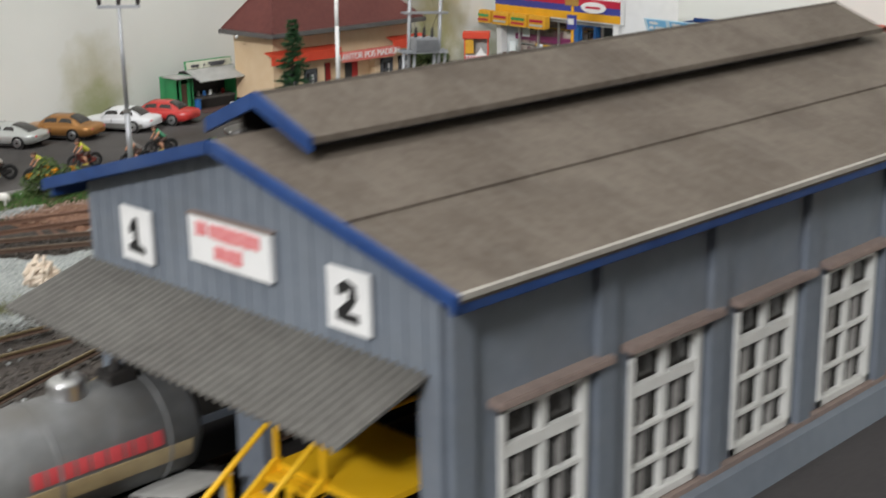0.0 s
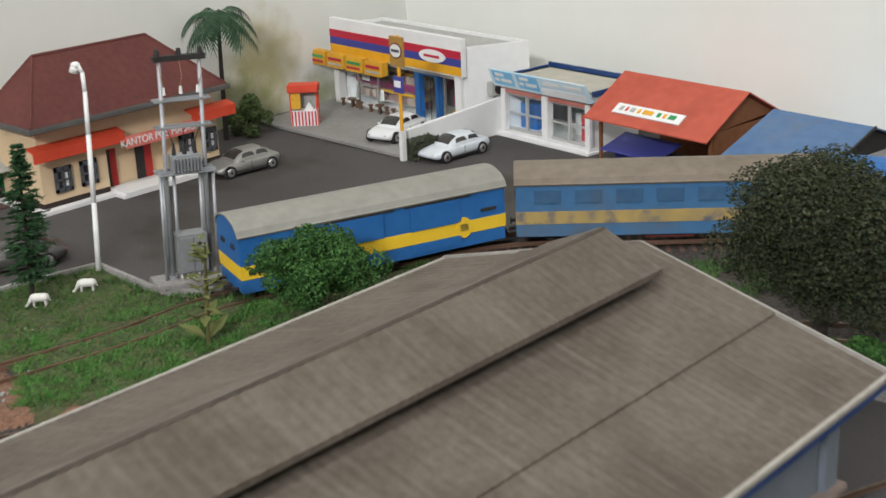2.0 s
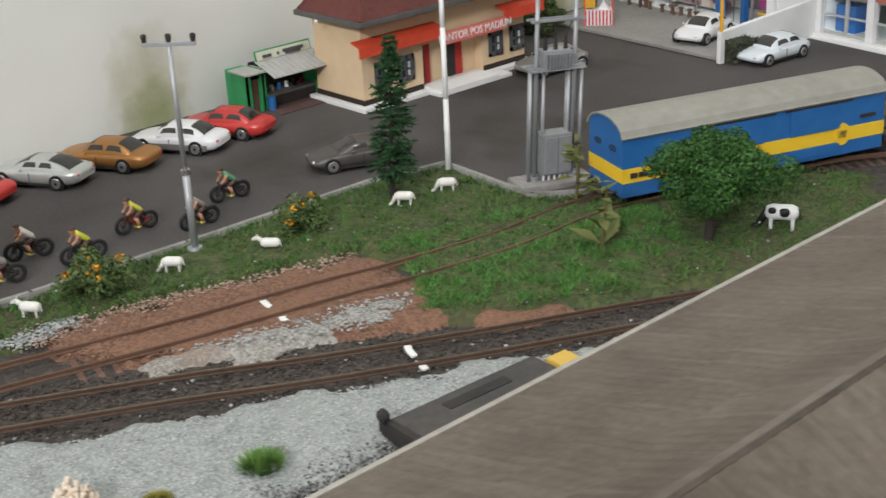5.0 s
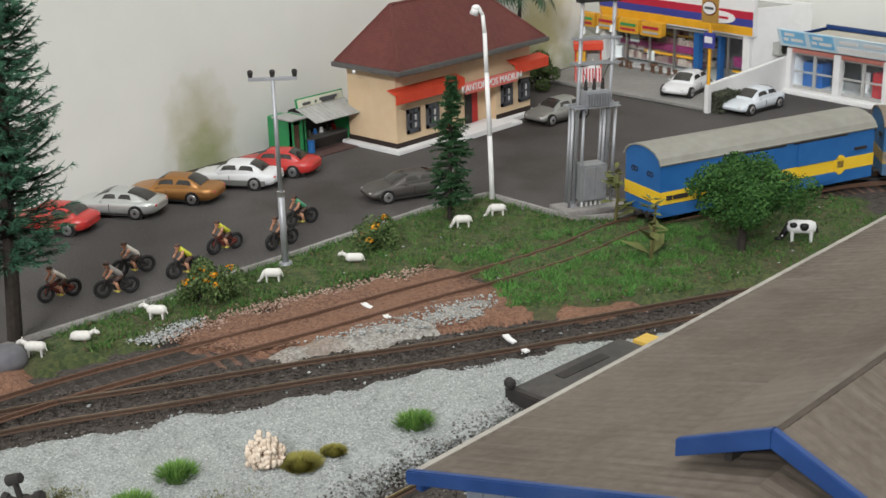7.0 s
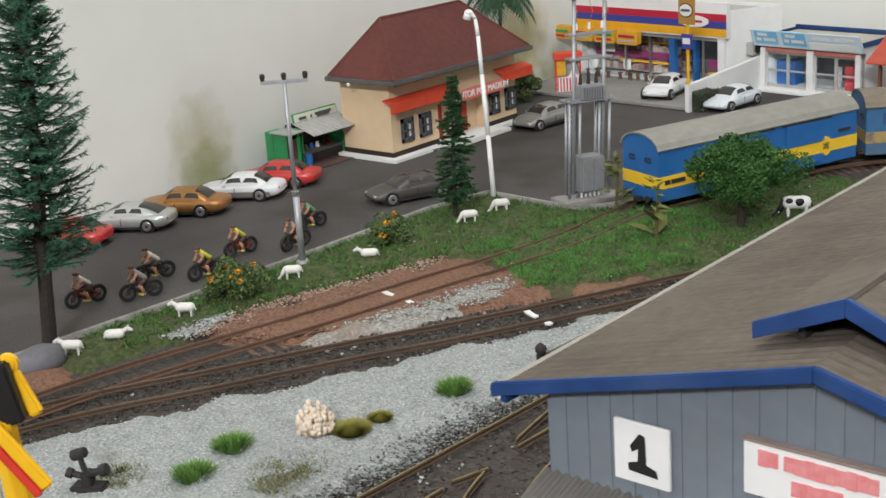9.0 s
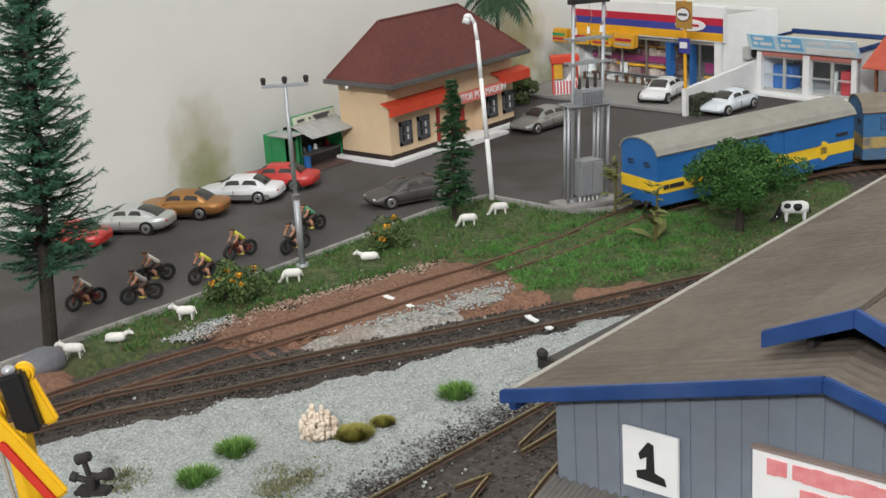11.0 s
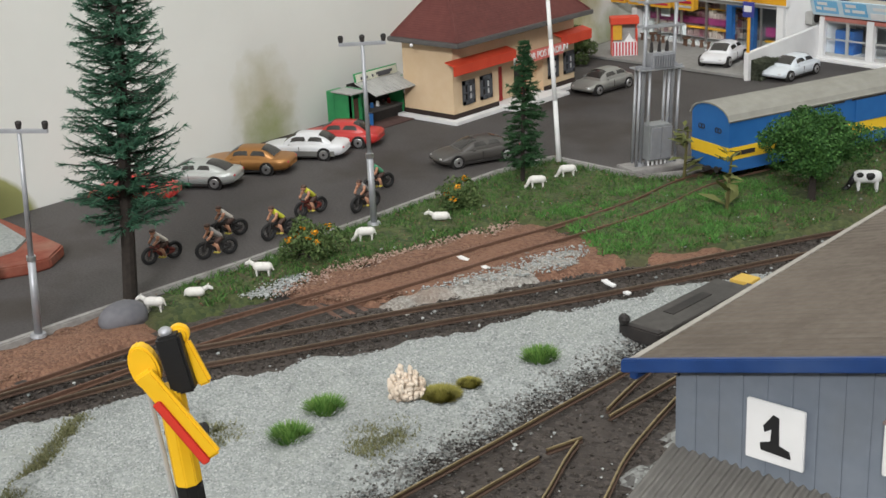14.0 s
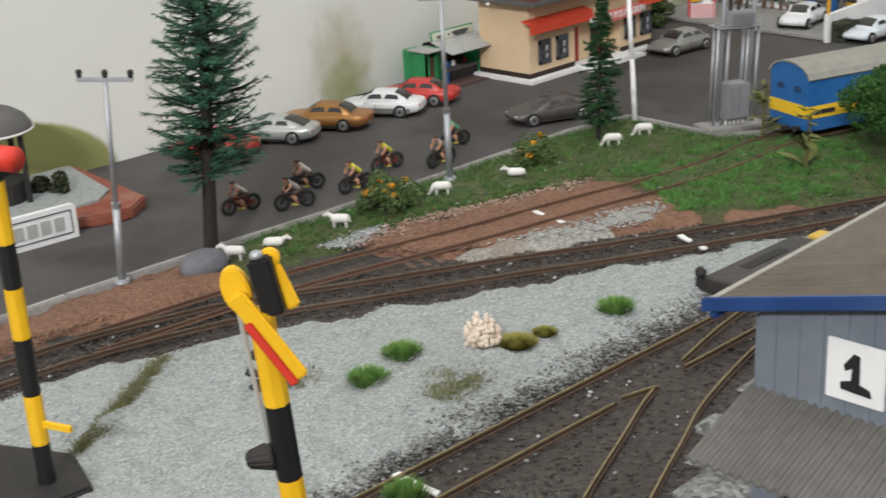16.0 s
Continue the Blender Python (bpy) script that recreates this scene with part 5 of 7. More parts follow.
    # running gear
    for cx in (length * 0.17, length * 0.83):
        b = part("bogie", Mesh().box(cx - 0.0125, cx + 0.0125, -0.0095, -0.0082, 0.0022, 0.0046).box(cx - 0.0125, cx + 0.0125, 0.0082, 0.0095, 0.0022, 0.0046).box(cx - 0.003, cx + 0.003, -0.009, 0.009, 0.0030, 0.0042), bogie_mat, s, bevel=0.0002)
        for ax in (-0.0088, 0.0088):
            for sy in (-1, 1):
                part("wheel", Mesh().tube((cx + ax, sy * 0.0072, 0.0032), (cx + ax, sy * 0.0086, 0.0032), 0.0030, n=14), under_black, b)
            part("axle", Mesh().tube((cx + ax, -0.0075, 0.0032), (cx + ax, 0.0075, 0.0032), 0.0009, n=8), under_black, b)
    part("underframe", Mesh().box(0.002, length - 0.002, -0.008, 0.008, 0.0032, 0.0042), under_black, s)
    part("tool_box", Mesh().box(length * 0.42, length * 0.58, -0.012, -0.004, 0.0018, 0.0041), bogie_mat, s, bevel=0.0003)
    for xe, d in ((0, -1), (length, 1)):
        part("coupler", Mesh().box(min(xe, xe + d * 0.004), max(xe, xe + d * 0.004), -0.0012, 0.0012, 0.003, 0.005), under_black, s)
        for yy in (-0.009, 0.009):
            part("buffer", Mesh().tube((xe, yy, 0.0055), (xe + d * 0.0028, yy, 0.0055), 0.0008, n=8).tube((xe + d * 0.0028, yy, 0.0055), (xe + d * 0.0034, yy, 0.0055), 0.0018, n=10), under_black, s)
    return s


wagon(-0.2597, 0.350, 70.0, 0.1365, wagon_blue, wagon_yellow, wagon_roof, "blue covered wagon with bright yellow waist stripe", under_black)
wagon(-0.2045, 0.4885, 38.5, 0.150, coach_blue, coach_yellow, coach_roof, "faded weathered blue coach with dull yellow stripe", under_red, door=False)
wagon(-0.0790, 0.5850, 17.0, 0.150, wagon_blue, wagon_yellow, wagon_blue, "blue wagon with yellow stripe and blue roof", under_black)


# ---- cars ----
def car(x, y, z, angle, paint, label, glass=None, length=0.050, low=False, lower=None):
    s = thing("toy_car", x, y, z, label, "car", angle, group="parked model cars")
    L2, W = length / 2, 0.0108
    H = 0.0052 if low else 0.0060
    belt = 0.0086
    # lower body: forward place, half width, sill, shoulder and middle height
    st = [(-1.0, 0.66, 0.0046, 0.0066, 0.0072), (-0.97, 0.80, 0.0036, 0.0078, 0.0084), (-0.90, 0.90, 0.0030, 0.0085, 0.0092), (-0.75, 0.97, 0.0026, 0.0088, 0.0095), (-0.5, 1.0, 0.0024, 0.0088, 0.0094), (-0.2, 1.0, 0.0024, 0.0086, 0.0092), (0.1, 1.0, 0.0024, 0.0085, 0.0090), (0.35, 1.0, 0.0024, 0.0083, 0.0089), (0.6, 0.98, 0.0024, 0.0078, 0.0084), (0.8, 0.92, 0.0026, 0.0070, 0.0076), (0.92, 0.82, 0.0030, 0.0061, 0.0066), (0.98, 0.68, 0.0036, 0.0053, 0.0057), (1.0, 0.52, 0.0040, 0.0049, 0.0052)]
    rings = []
    for t, w, lo, sh, mid in st:
        w *= W
        half = [(w * 0.86, lo), (w * 0.97, lo + 0.0008), (w, lo + (sh - lo) * 0.45), (w * 0.985, lo + (sh - lo) * 0.75), (w * 0.93, sh), (w * 0.78, sh + (mid - sh) * 0.6), (w * 0.4, mid)]
        rings.append([(t * L2, -a, b) for a, b in half] + [(t * L2, a, b) for a, b in reversed(half)])
    body = part("body", Mesh().loft(rings), paint, s, smooth=True)

    # rounded cabin with the panes laid on it
    a0, a1, b0, b1 = (-0.0225, -0.0075, -0.0005, 0.0135) if low else (-0.0205, -0.0095, 0.0005, 0.0118)

    def skin(px, q, out=0.0):
        if px < a1:
            h = math.sin(math.pi / 2 * (px - a0) / (a1 - a0))
        elif px > b0:
            h = math.sin(math.pi / 2 * (b1 - px) / (b1 - b0))
        else:
            h = 1.0
        h = max(h, 0.0) ** 0.85
        c, d = math.cos(q), math.sin(q)
        w = W * (0.80 + 0.10 * h)
        return (px, (w + out) * (1 if c > 0 else -1) * abs(c) ** 0.5 * (1 - 0.2 * d * h), belt - 0.0012 + (H + 0.0012) * h * d ** 0.8 + out * d)

    n, k = 22, 16
    part("cabin", Mesh().loft([[skin(a0 + (b1 - a0) * i / n, math.pi * j / k) for j in range(k + 1)] for i in range(n + 1)], closed=False), paint, s, smooth=True)

    def pane(x0, x1, q0, q1, skew=0.0):
        v = [[skin(x0 + (x1 - x0) * i / 6 + skew * (j / 5) * (1 if i < 3 else -1 if i > 3 else 0), q0 + (q1 - q0) * j / 5, 0.00018) for j in range(6)] for i in range(7)]
        part("window_glass", Mesh().loft(v, closed=False), glass or pane_dark, s, "dark car window", smooth=True)

    for m in (0, 1):
        f = (lambda q: q) if m == 0 else (lambda q: math.pi - q)
        pane(a1 - 0.0045, (a1 + b0) / 2 - 0.0006, f(0.40), f(0.80), 0.0012)
        pane((a1 + b0) / 2 + 0.0006, b0 + 0.0048, f(0.40), f(0.80), 0.0010)
    pane(b0 + 0.0022, b1 - 0.0022, 1.02, math.pi - 1.02)
    pane(a0 + 0.0022, a1 - 0.0016, 1.02, math.pi - 1.02)
    if lower:
        for sy in (-1, 1):
            part("lower_panel", Mesh().box(-L2 + 0.005, L2 - 0.005, min(sy * W * 0.96, sy * (W + 0.0002)), max(sy * W * 0.96, sy * (W + 0.0002)), 0.0026, 0.0056), lower, s, bevel=0.0002)
    for px in (-0.0148, 0.0152):
        for sy in (-1, 1):
            part("wheel_arch", Mesh().tube((px, sy * (W - 0.003), 0.0035), (px, sy * (W + 0.0002), 0.0035), 0.0041, n=18), under_black, s)
            w = part("tyre", Mesh().tube((px, sy * (W - 0.0024), 0.0037), (px, sy * (W + 0.0005), 0.0037), 0.0037, n=18), tyre_black, s, bevel=0.0003)
            part("rim", Mesh().tube((px, sy * (W + 0.0003), 0.0037), (px, sy * (W + 0.0008), 0.0037), 0.0028, 0.0024, 14), rim_silver, w)
            part("hub", Mesh().tube((px, sy * (W + 0.0006), 0.0037), (px, sy * (W + 0.0010), 0.0037), 0.0008, n=8), under_black, w)
    for sy in (-1, 1):
        part("headlight", Mesh().ball((L2 * 0.93, sy * W * 0.58, 0.0056), 0.0012, 0.0017, 0.0008, 8), rim_silver, s, smooth=True)
        part("tail_light", Mesh().ball((-L2 * 0.965, sy * W * 0.62, 0.0072), 0.0010, 0.0016, 0.0007, 8), sign_red, s, smooth=True)
    for sy in (-1, 1):
        part("side_mirror", Mesh().ball((b0 + 0.0052, sy * (W * 0.98), 0.0093), 0.0008, 0.0007, 0.0006, 8), paint, s, smooth=True)
        part("door_seam", Mesh().box(-0.0003, 0.0, min(sy * W * 0.99, sy * (W + 0.0001)), max(sy * W * 0.99, sy * (W + 0.0001)), 0.0036, 0.0080), under_black, s)
        part("sill", Mesh().box(-0.0105, 0.0110, min(sy * W * 0.93, sy * (W * 0.995)), max(sy * W * 0.93, sy * (W * 0.995)), 0.0019, 0.0030), under_black, s)
    part("bumper", Mesh().box(-L2 - 0.0003, -L2 + 0.0010, -W * 0.6, W * 0.6, 0.0040, 0.0052), paint, s, bevel=0.0004)
    part("floor_pan", Mesh().box(-L2 + 0.005, L2 - 0.005, -W * 0.8, W * 0.8, 0.0016, 0.003), under_black, s)
    return s


def PAINT(name, c, rough=0.3, metal=0.0):
    return M(name, c, tuple(v * 0.9 for v in c), 150, rough, 0.02, metal=metal, spec=0.6)


paint_red, paint_white, paint_gold = PAINT("paint_red", (0.5, 0.035, 0.03)), PAINT("paint_white", (0.74, 0.75, 0.76)), PAINT("paint_gold", (0.42, 0.2, 0.06), 0.35, 0.5)
paint_silver, paint_dark, paint_grey = PAINT("paint_silver", (0.55, 0.57, 0.55), 0.3, 0.5), PAINT("paint_dark", (0.06, 0.055, 0.05), 0.4), PAINT("paint_grey", (0.28, 0.28, 0.26), 0.35, 0.4)
car(-0.4805, 0.3005, 0, 208, paint_red, "red toy saloon car parked facing the wall", length=0.052)
car(-0.4790, 0.2705, 0, 210, paint_white, "white toy saloon car with grey lower side", lower=paint_grey, length=0.052)
car(-0.4840, 0.2320, 0, 209, paint_gold, "golden brown toy saloon car parked facing the wall", length=0.054)
car(-0.4875, 0.1980, 0, 210, paint_silver, "silver toy coupe parked facing the wall", low=True, length=0.051)
car(-0.4915, 0.1605, 0, 209, paint_red, "red toy hatchback partly hidden by the pine", length=0.048)
car(-0.3880, 0.3150, 0, 246, paint_dark, "dark brown toy saloon parked beside the kerb", low=True)
car(-0.4285, 0.4965, 0, 264, paint_grey, "silver grey toy saloon beside the post office", length=0.046)
car(-0.3985, 0.6030, 0.0024, 279, paint_white, "white toy saloon on the paved forecourt", length=0.046)
car(-0.3415, 0.5945, 0, 264, PAINT("paint_ice", (0.66, 0.71, 0.75)), "pale blue white toy saloon beside the hedge", length=0.048)

hedge_core = M("hedge_core", (0.045, 0.05, 0.033), (0.07, 0.075, 0.05), 500, 0.9, 0.5)
hedge = shop("hedge_block", "dark green clipped hedge beside the boundary wall", "hedge")
part("hedge_body", Mesh().box(0.1885, 0.1975, -0.156, -0.138, 0, 0.0118), hedge_core, hedge, bevel=0.001)
hr = np.random.default_rng(77)
hv, hf = [], []
for _ in range(1500):
    q = np.array((hr.uniform(0.1875, 0.1985), hr.uniform(-0.157, -0.137), hr.uniform(0.0, 0.0125)))
    side = hr.integers(3)
    q[side] = ((0.1882, 0.1978), (-0.1563, -0.1377), (0.0118, 0.0121))[side][hr.integers(2)]
    a, b = hr.normal(size=3) * 0.0006, hr.normal(size=3) * 0.0006
    hv += [tuple(q - a), tuple(q + b), tuple(q + a), tuple(q - b)]
    hf.append((len(hv) - 4, len(hv) - 3, len(hv) - 2, len(hv) - 1))
soup("hedge_leaves", hv, hf, VARIED("hedge_leaf", (0.04, 0.05, 0.03), (0.085, 0.09, 0.06)), "", "", hedge)["kind"] = "stuff"


# ---- bicycles with little riders ----
def bicycle(x, y, angle, shirt, rim_mat, label):
    s = thing("toy_bicycle", x, y, 0, "small toy racing bicycle with dark wheels", "bicycle", angle, group="toy bicycles on the road")
    r, wb = 0.0042, 0.0062
    for px in (-wb, wb):
        w = part("wheel", Mesh().torus((px, 0, r), r - 0.0009, 0.00095, "y", 20, 6), tyre_black, s)
        sp = Mesh()
        for k in range(6):
            a = math.pi * k / 6
            d = Vector((math.cos(a), 0, math.sin(a))) * (r - 0.0005)
            sp.tube(Vector((px, 0, r)) - d, Vector((px, 0, r)) + d, 0.00022, n=3)
        part("spokes", sp, under_black, w)["kind"] = "stuff"
    f = Mesh()
    for a, b in (((-wb, 0, r), (-0.0008, 0, 0.0028)), ((-0.0008, 0, 0.0028), (-0.002, 0, 0.0078)), ((-wb, 0, r), (-0.0018, 0, 0.0072)), ((-0.0018, 0, 0.0072), (0.0048, 0, 0.0078)), ((-0.0008, 0, 0.0028), (0.005, 0, 0.0072)), ((0.0046, 0, 0.0084), (wb, 0, r))):
        f.tube(a, b, 0.00095, n=6)
    part("bicycle_frame", f, rim_mat, s)
    part("handlebar", Mesh().tube((0.0047, -0.0022, 0.0088), (0.0047, 0.0022, 0.0088), 0.0003, n=6), under_black, s)
    part("saddle", Mesh().ball((-0.0026, 0, 0.0084), 0.0018, 0.0010, 0.0007, 8), under_black, s)
    part("fork", Mesh().tube((0.0050, -0.0009, 0.0080), (wb, -0.0011, r), 0.0005, n=6).tube((0.0050, 0.0009, 0.0080), (wb, 0.0011, r), 0.0005, n=6), under_black, s)
    part("gear_case", Mesh().ball((-0.0012, 0, 0.0040), 0.0022, 0.0011, 0.0016, 8), under_black, s)
    part("crank", Mesh().tube((-0.0008, -0.0009, 0.0028), (-0.0008, 0.0009, 0.0028), 0.0011, n=10), rim_silver, s)
    # the rider: one plain shape, shirt above, tan limbs, dark cap and shorts
    d = Mesh()
    marks = []

    def done(slot):
        marks.append((len(d.f), slot))

    d.loft([[(-0.0030 + 0.0052 * t, math.cos(q) * (0.0017 + 0.0010 * math.sin(math.pi * min(1, t * 0.75))), 0.0092 + 0.0044 * t + math.sin(q) * 0.0016) for q in [2 * math.pi * i / 10 for i in range(10)]] for t in (0, 0.2, 0.45, 0.7, 0.9, 1.02)])
    done(1)
    for sy in (-1, 1):
        d.tube((0.0018, sy * 0.0020, 0.0130), (0.0030, sy * 0.0027, 0.0112), 0.0008, 0.0007, 7)
        d.tube((0.0030, sy * 0.0027, 0.0112), (0.0048, sy * 0.0021, 0.0094), 0.0006, 0.0006, 7)
        d.tube((0.0008, sy * 0.0017, 0.0074), (-0.0006, sy * 0.0017, 0.0030 if sy > 0 else 0.0022), 0.0009, 0.0007, 7)
    d.ball((0.0036, 0, 0.0148), 0.0013, 0.0012, 0.0013, 10)
    done(2)
    for sy in (-1, 1):
        d.tube((-0.0026, sy * 0.0011, 0.0094), (0.0010, sy * 0.0017, 0.0072), 0.0013, 0.0010, 8)
    d.ball((0.0034, 0, 0.0156), 0.0016, 0.0014, 0.0010, 10)
    done(0)
    for sy in (-1, 1):
        d.ball((-0.0001, sy * 0.0017, 0.0026 if sy > 0 else 0.0018), 0.0013, 0.0007, 0.0006, 8)
    done(3)
    me = d.data("figurine", figure_dark, 0, True)
    for extra in (shirt, figure_skin, shoe_yellow):
        me.materials.append(extra)
    lo = 0
    for hi, slot in marks:
        for i in range(lo, hi):
            me.polygons[i].material_index = slot
        lo = hi
    fig = tagged(part("figurine", me, shirt, None), label, "figurine", "rider figurines")
    fig.matrix_basis = pose(x, y, 0, 0, 0, angle)


figure_skin = M("figure_tan_paint", (0.5, 0.26, 0.16), (0.42, 0.2, 0.12), 300, 0.6, 0.1)
shoe_yellow = M("figure_yellow_paint", (0.6, 0.5, 0.1), None, 300, 0.6, 0.1)
figure_dark = M("figure_dark", (0.06, 0.035, 0.028), (0.1, 0.055, 0.04), 300, 0.6, 0.1)
lime, cream_f, teal_f, tan_f = (M(n, c, None, 300, 0.6, 0.1) for n, c in (("figure_lime", (0.62, 0.62, 0.06)), ("figure_cream", (0.6, 0.56, 0.5)), ("figure_green", (0.1, 0.36, 0.2)), ("figure_tan", (0.3, 0.28, 0.26))))
for bx, by, ba, sm, rm, lb in ((-0.4000, 0.1083, 261, cream_f, under_red, "plain cream rider figurine bent over handlebars"), (-0.3840, 0.1270, 251, tan_f, under_black, "plain tan rider figurine bent over handlebars"), (-0.4010, 0.1478, 250, cream_f, under_black, "plain cream rider figurine bent over handlebars"), (-0.3800, 0.1618, 262, lime, under_black, "plain lime yellow rider figurine on a bicycle"), (-0.3930, 0.1945, 265, lime, under_red, "plain lime yellow rider figurine on a bicycle"), (-0.3760, 0.2158, 270, tan_f, under_black, "plain tan rider figurine bent over handlebars"), (-0.3940, 0.2440, 262, teal_f, under_black, "plain green rider figurine on a bicycle")):
    bicycle(bx, by, ba, sm, rm, lb)


# ---- sheep and cow figures ----
def beast(name, x, y, angle, size, mat, label, lying=False, graze=False, spots=None):
    s = thing(name, x, y, 0.0012, label, name.split("_")[-1], angle, group="grazing animal models" if "sheep" in name else "")
    k = size
    up = 0.3 if lying else 0.5
    b = Mesh().loft([[(k * px, k * 0.25 * w * math.cos(q), k * (up + 0.02 * math.sin(6 * q)) + k * 0.23 * w * math.sin(q)) for q in [2 * math.pi * i / 12 for i in range(12)]] for px, w in ((-0.5, 0.35), (-0.46, 0.75), (-0.3, 1.02), (0, 1.0), (0.25, 1.04), (0.4, 0.8), (0.46, 0.45))])
    body = part("body", b, mat, s, smooth=True)
    hx, hz = (0.62, up - 0.38) if graze else (0.66, up + 0.26)
    b = Mesh().tube((k * 0.36, 0, k * (up + 0.08)), (k * hx, 0, k * hz), k * 0.13, k * 0.1, 8)
    b.loft([[(k * (hx + px), k * w * math.cos(q), k * (hz - 0.03 - px * 0.4) + k * w * math.sin(q)) for q in [2 * math.pi * i / 8 for i in range(8)]] for px, w in ((-0.06, 0.06), (0.0, 0.115), (0.12, 0.1), (0.22, 0.06))])
    part("head", b, mat if not spots else sig_black, s, smooth=True)
    for sy in (-1, 1):
        part("ear", Mesh().ball((k * (hx - 0.02), sy * k * 0.14, k * (hz + 0.08)), k * 0.03, k * 0.07, k * 0.03, 8), mat, s)
    if not lying:
        for px in (-0.34, 0.28):
            for sy in (-1, 1):
                part("leg", Mesh().tube((k * px, sy * k * 0.14, k * 0.4), (k * px, sy * k * 0.14, 0), k * 0.07, k * 0.045, 7), mat, s)
    part("tail", Mesh().tube((-k * 0.48, 0, k * (up + 0.1)), (-k * 0.56, 0, k * (up - 0.2)), k * 0.04, k * 0.03, 6), mat if not spots else sig_black, s)
    if spots:
        for px, sy, zz, r in ((-0.02, -1, 0.55, 0.17), (-0.1, 1, 0.55, 0.18), (0.25, 1, 0.6, 0.13)):
            part("patch", Mesh().ball((k * px, sy * k * 0.2, k * zz), k * r, k * 0.085, k * r * 0.8, 10), sig_black, body, "black patch", smooth=True)
    return s


for sx, sy, an, ly, gr in ((-0.3500, 0.0662, 215, False, False), (-0.3485, 0.0862, 40, True, False), (-0.3445, 0.1200, 215, False, False), (-0.3405, 0.1798, 222, False, True), (-0.3300, 0.2202, 220, True, False), (-0.3250, 0.2898, 222, False, True), (-0.3235, 0.3142, 225, False, True)):
    beast("toy_sheep", sx, sy, an, 0.0086, sheep_wool, "white toy sheep lying on the verge" if ly else "white toy sheep grazing on the verge" if gr else "white toy sheep standing on the verge", ly, gr)
beast("toy_cow", -0.1855, 0.3730, 212, 0.0140, plain_white, "black and white spotted toy cow grazing", graze=True, spots=True)


# ---- poles ----
def lamp_mast(x, y, arm):
    s = thing("lamp_mast", x, y, 0.001, "grey steel lamp mast with three small lamps", "lamp", arm, group="steel lamp masts")
    part("base_plate", Mesh().tube((0, 0, 0), (0, 0, 0.0016), 0.0034, 0.003, 14), steel_pole, s, bevel=0.0002)
    part("pole", Mesh().tube((0, 0, 0.001), (0, 0, 0.034), 0.0016, n=12), steel_pole, s, smooth=True)
    part("upper_pole", Mesh().tube((0, 0, 0.034), (0, 0, 0.0875), 0.00115, 0.00085, n=12), steel_pole, s, smooth=True)
    part("collar", Mesh().tube((0, 0, 0.0335), (0, 0, 0.0355), 0.0019, n=12), rim_silver, s)
    part("cross_arm", Mesh().box(-0.0108, 0.0108, -0.0009, 0.0009, 0.0868, 0.0884), steel_pole, s, bevel=0.0002)
    for px in (-0.0098, 0, 0.0098):
        part("lamp_head", Mesh().tube((px, 0, 0.0884), (px, 0, 0.0905), 0.0009, 0.0013, 10).ball((px, 0, 0.0908), 0.0013, 0.0013, 0.001, 10), under_black, s, "small dark lamp head")
    return s


lamp_mast(-0.3533, 0.1985, 44)
lamp_mast(-0.3675, 0.0228, 44).matrix_basis = pose(-0.3675, 0.0228, 0.001, 0, 3.2, 44) @ Matrix.Diagonal((1, 1, 0.95, 1))

w = thing("street_lamp", -0.3440, 0.3343, 0.001, "tall white street lamp with hooked head", "lamp")
pts = [(0, 0, 0), (-0.0070, 0.0067, 0.032), (-0.0141, 0.0132, 0.064), (-0.0186, 0.0173, 0.084), (-0.0211, 0.0188, 0.0930), (-0.0234, 0.0182, 0.0970)]
m = Mesh()
for i, (a, b) in enumerate(zip(pts, pts[1:])):
    m.tube(a, b, 0.0014 - 0.0001 * i, 0.0013 - 0.0001 * i, 12)
part("pole", m, plain_white, w, smooth=True)
part("lamp_head", Mesh().ball((-0.0245, 0.0176, 0.0966), 0.0026, 0.0023, 0.0018, 12).tube((-0.0245, 0.0176, 0.0966), (-0.0255, 0.0168, 0.0930), 0.0021, 0.0024, 12), plain_white, w, smooth=True)


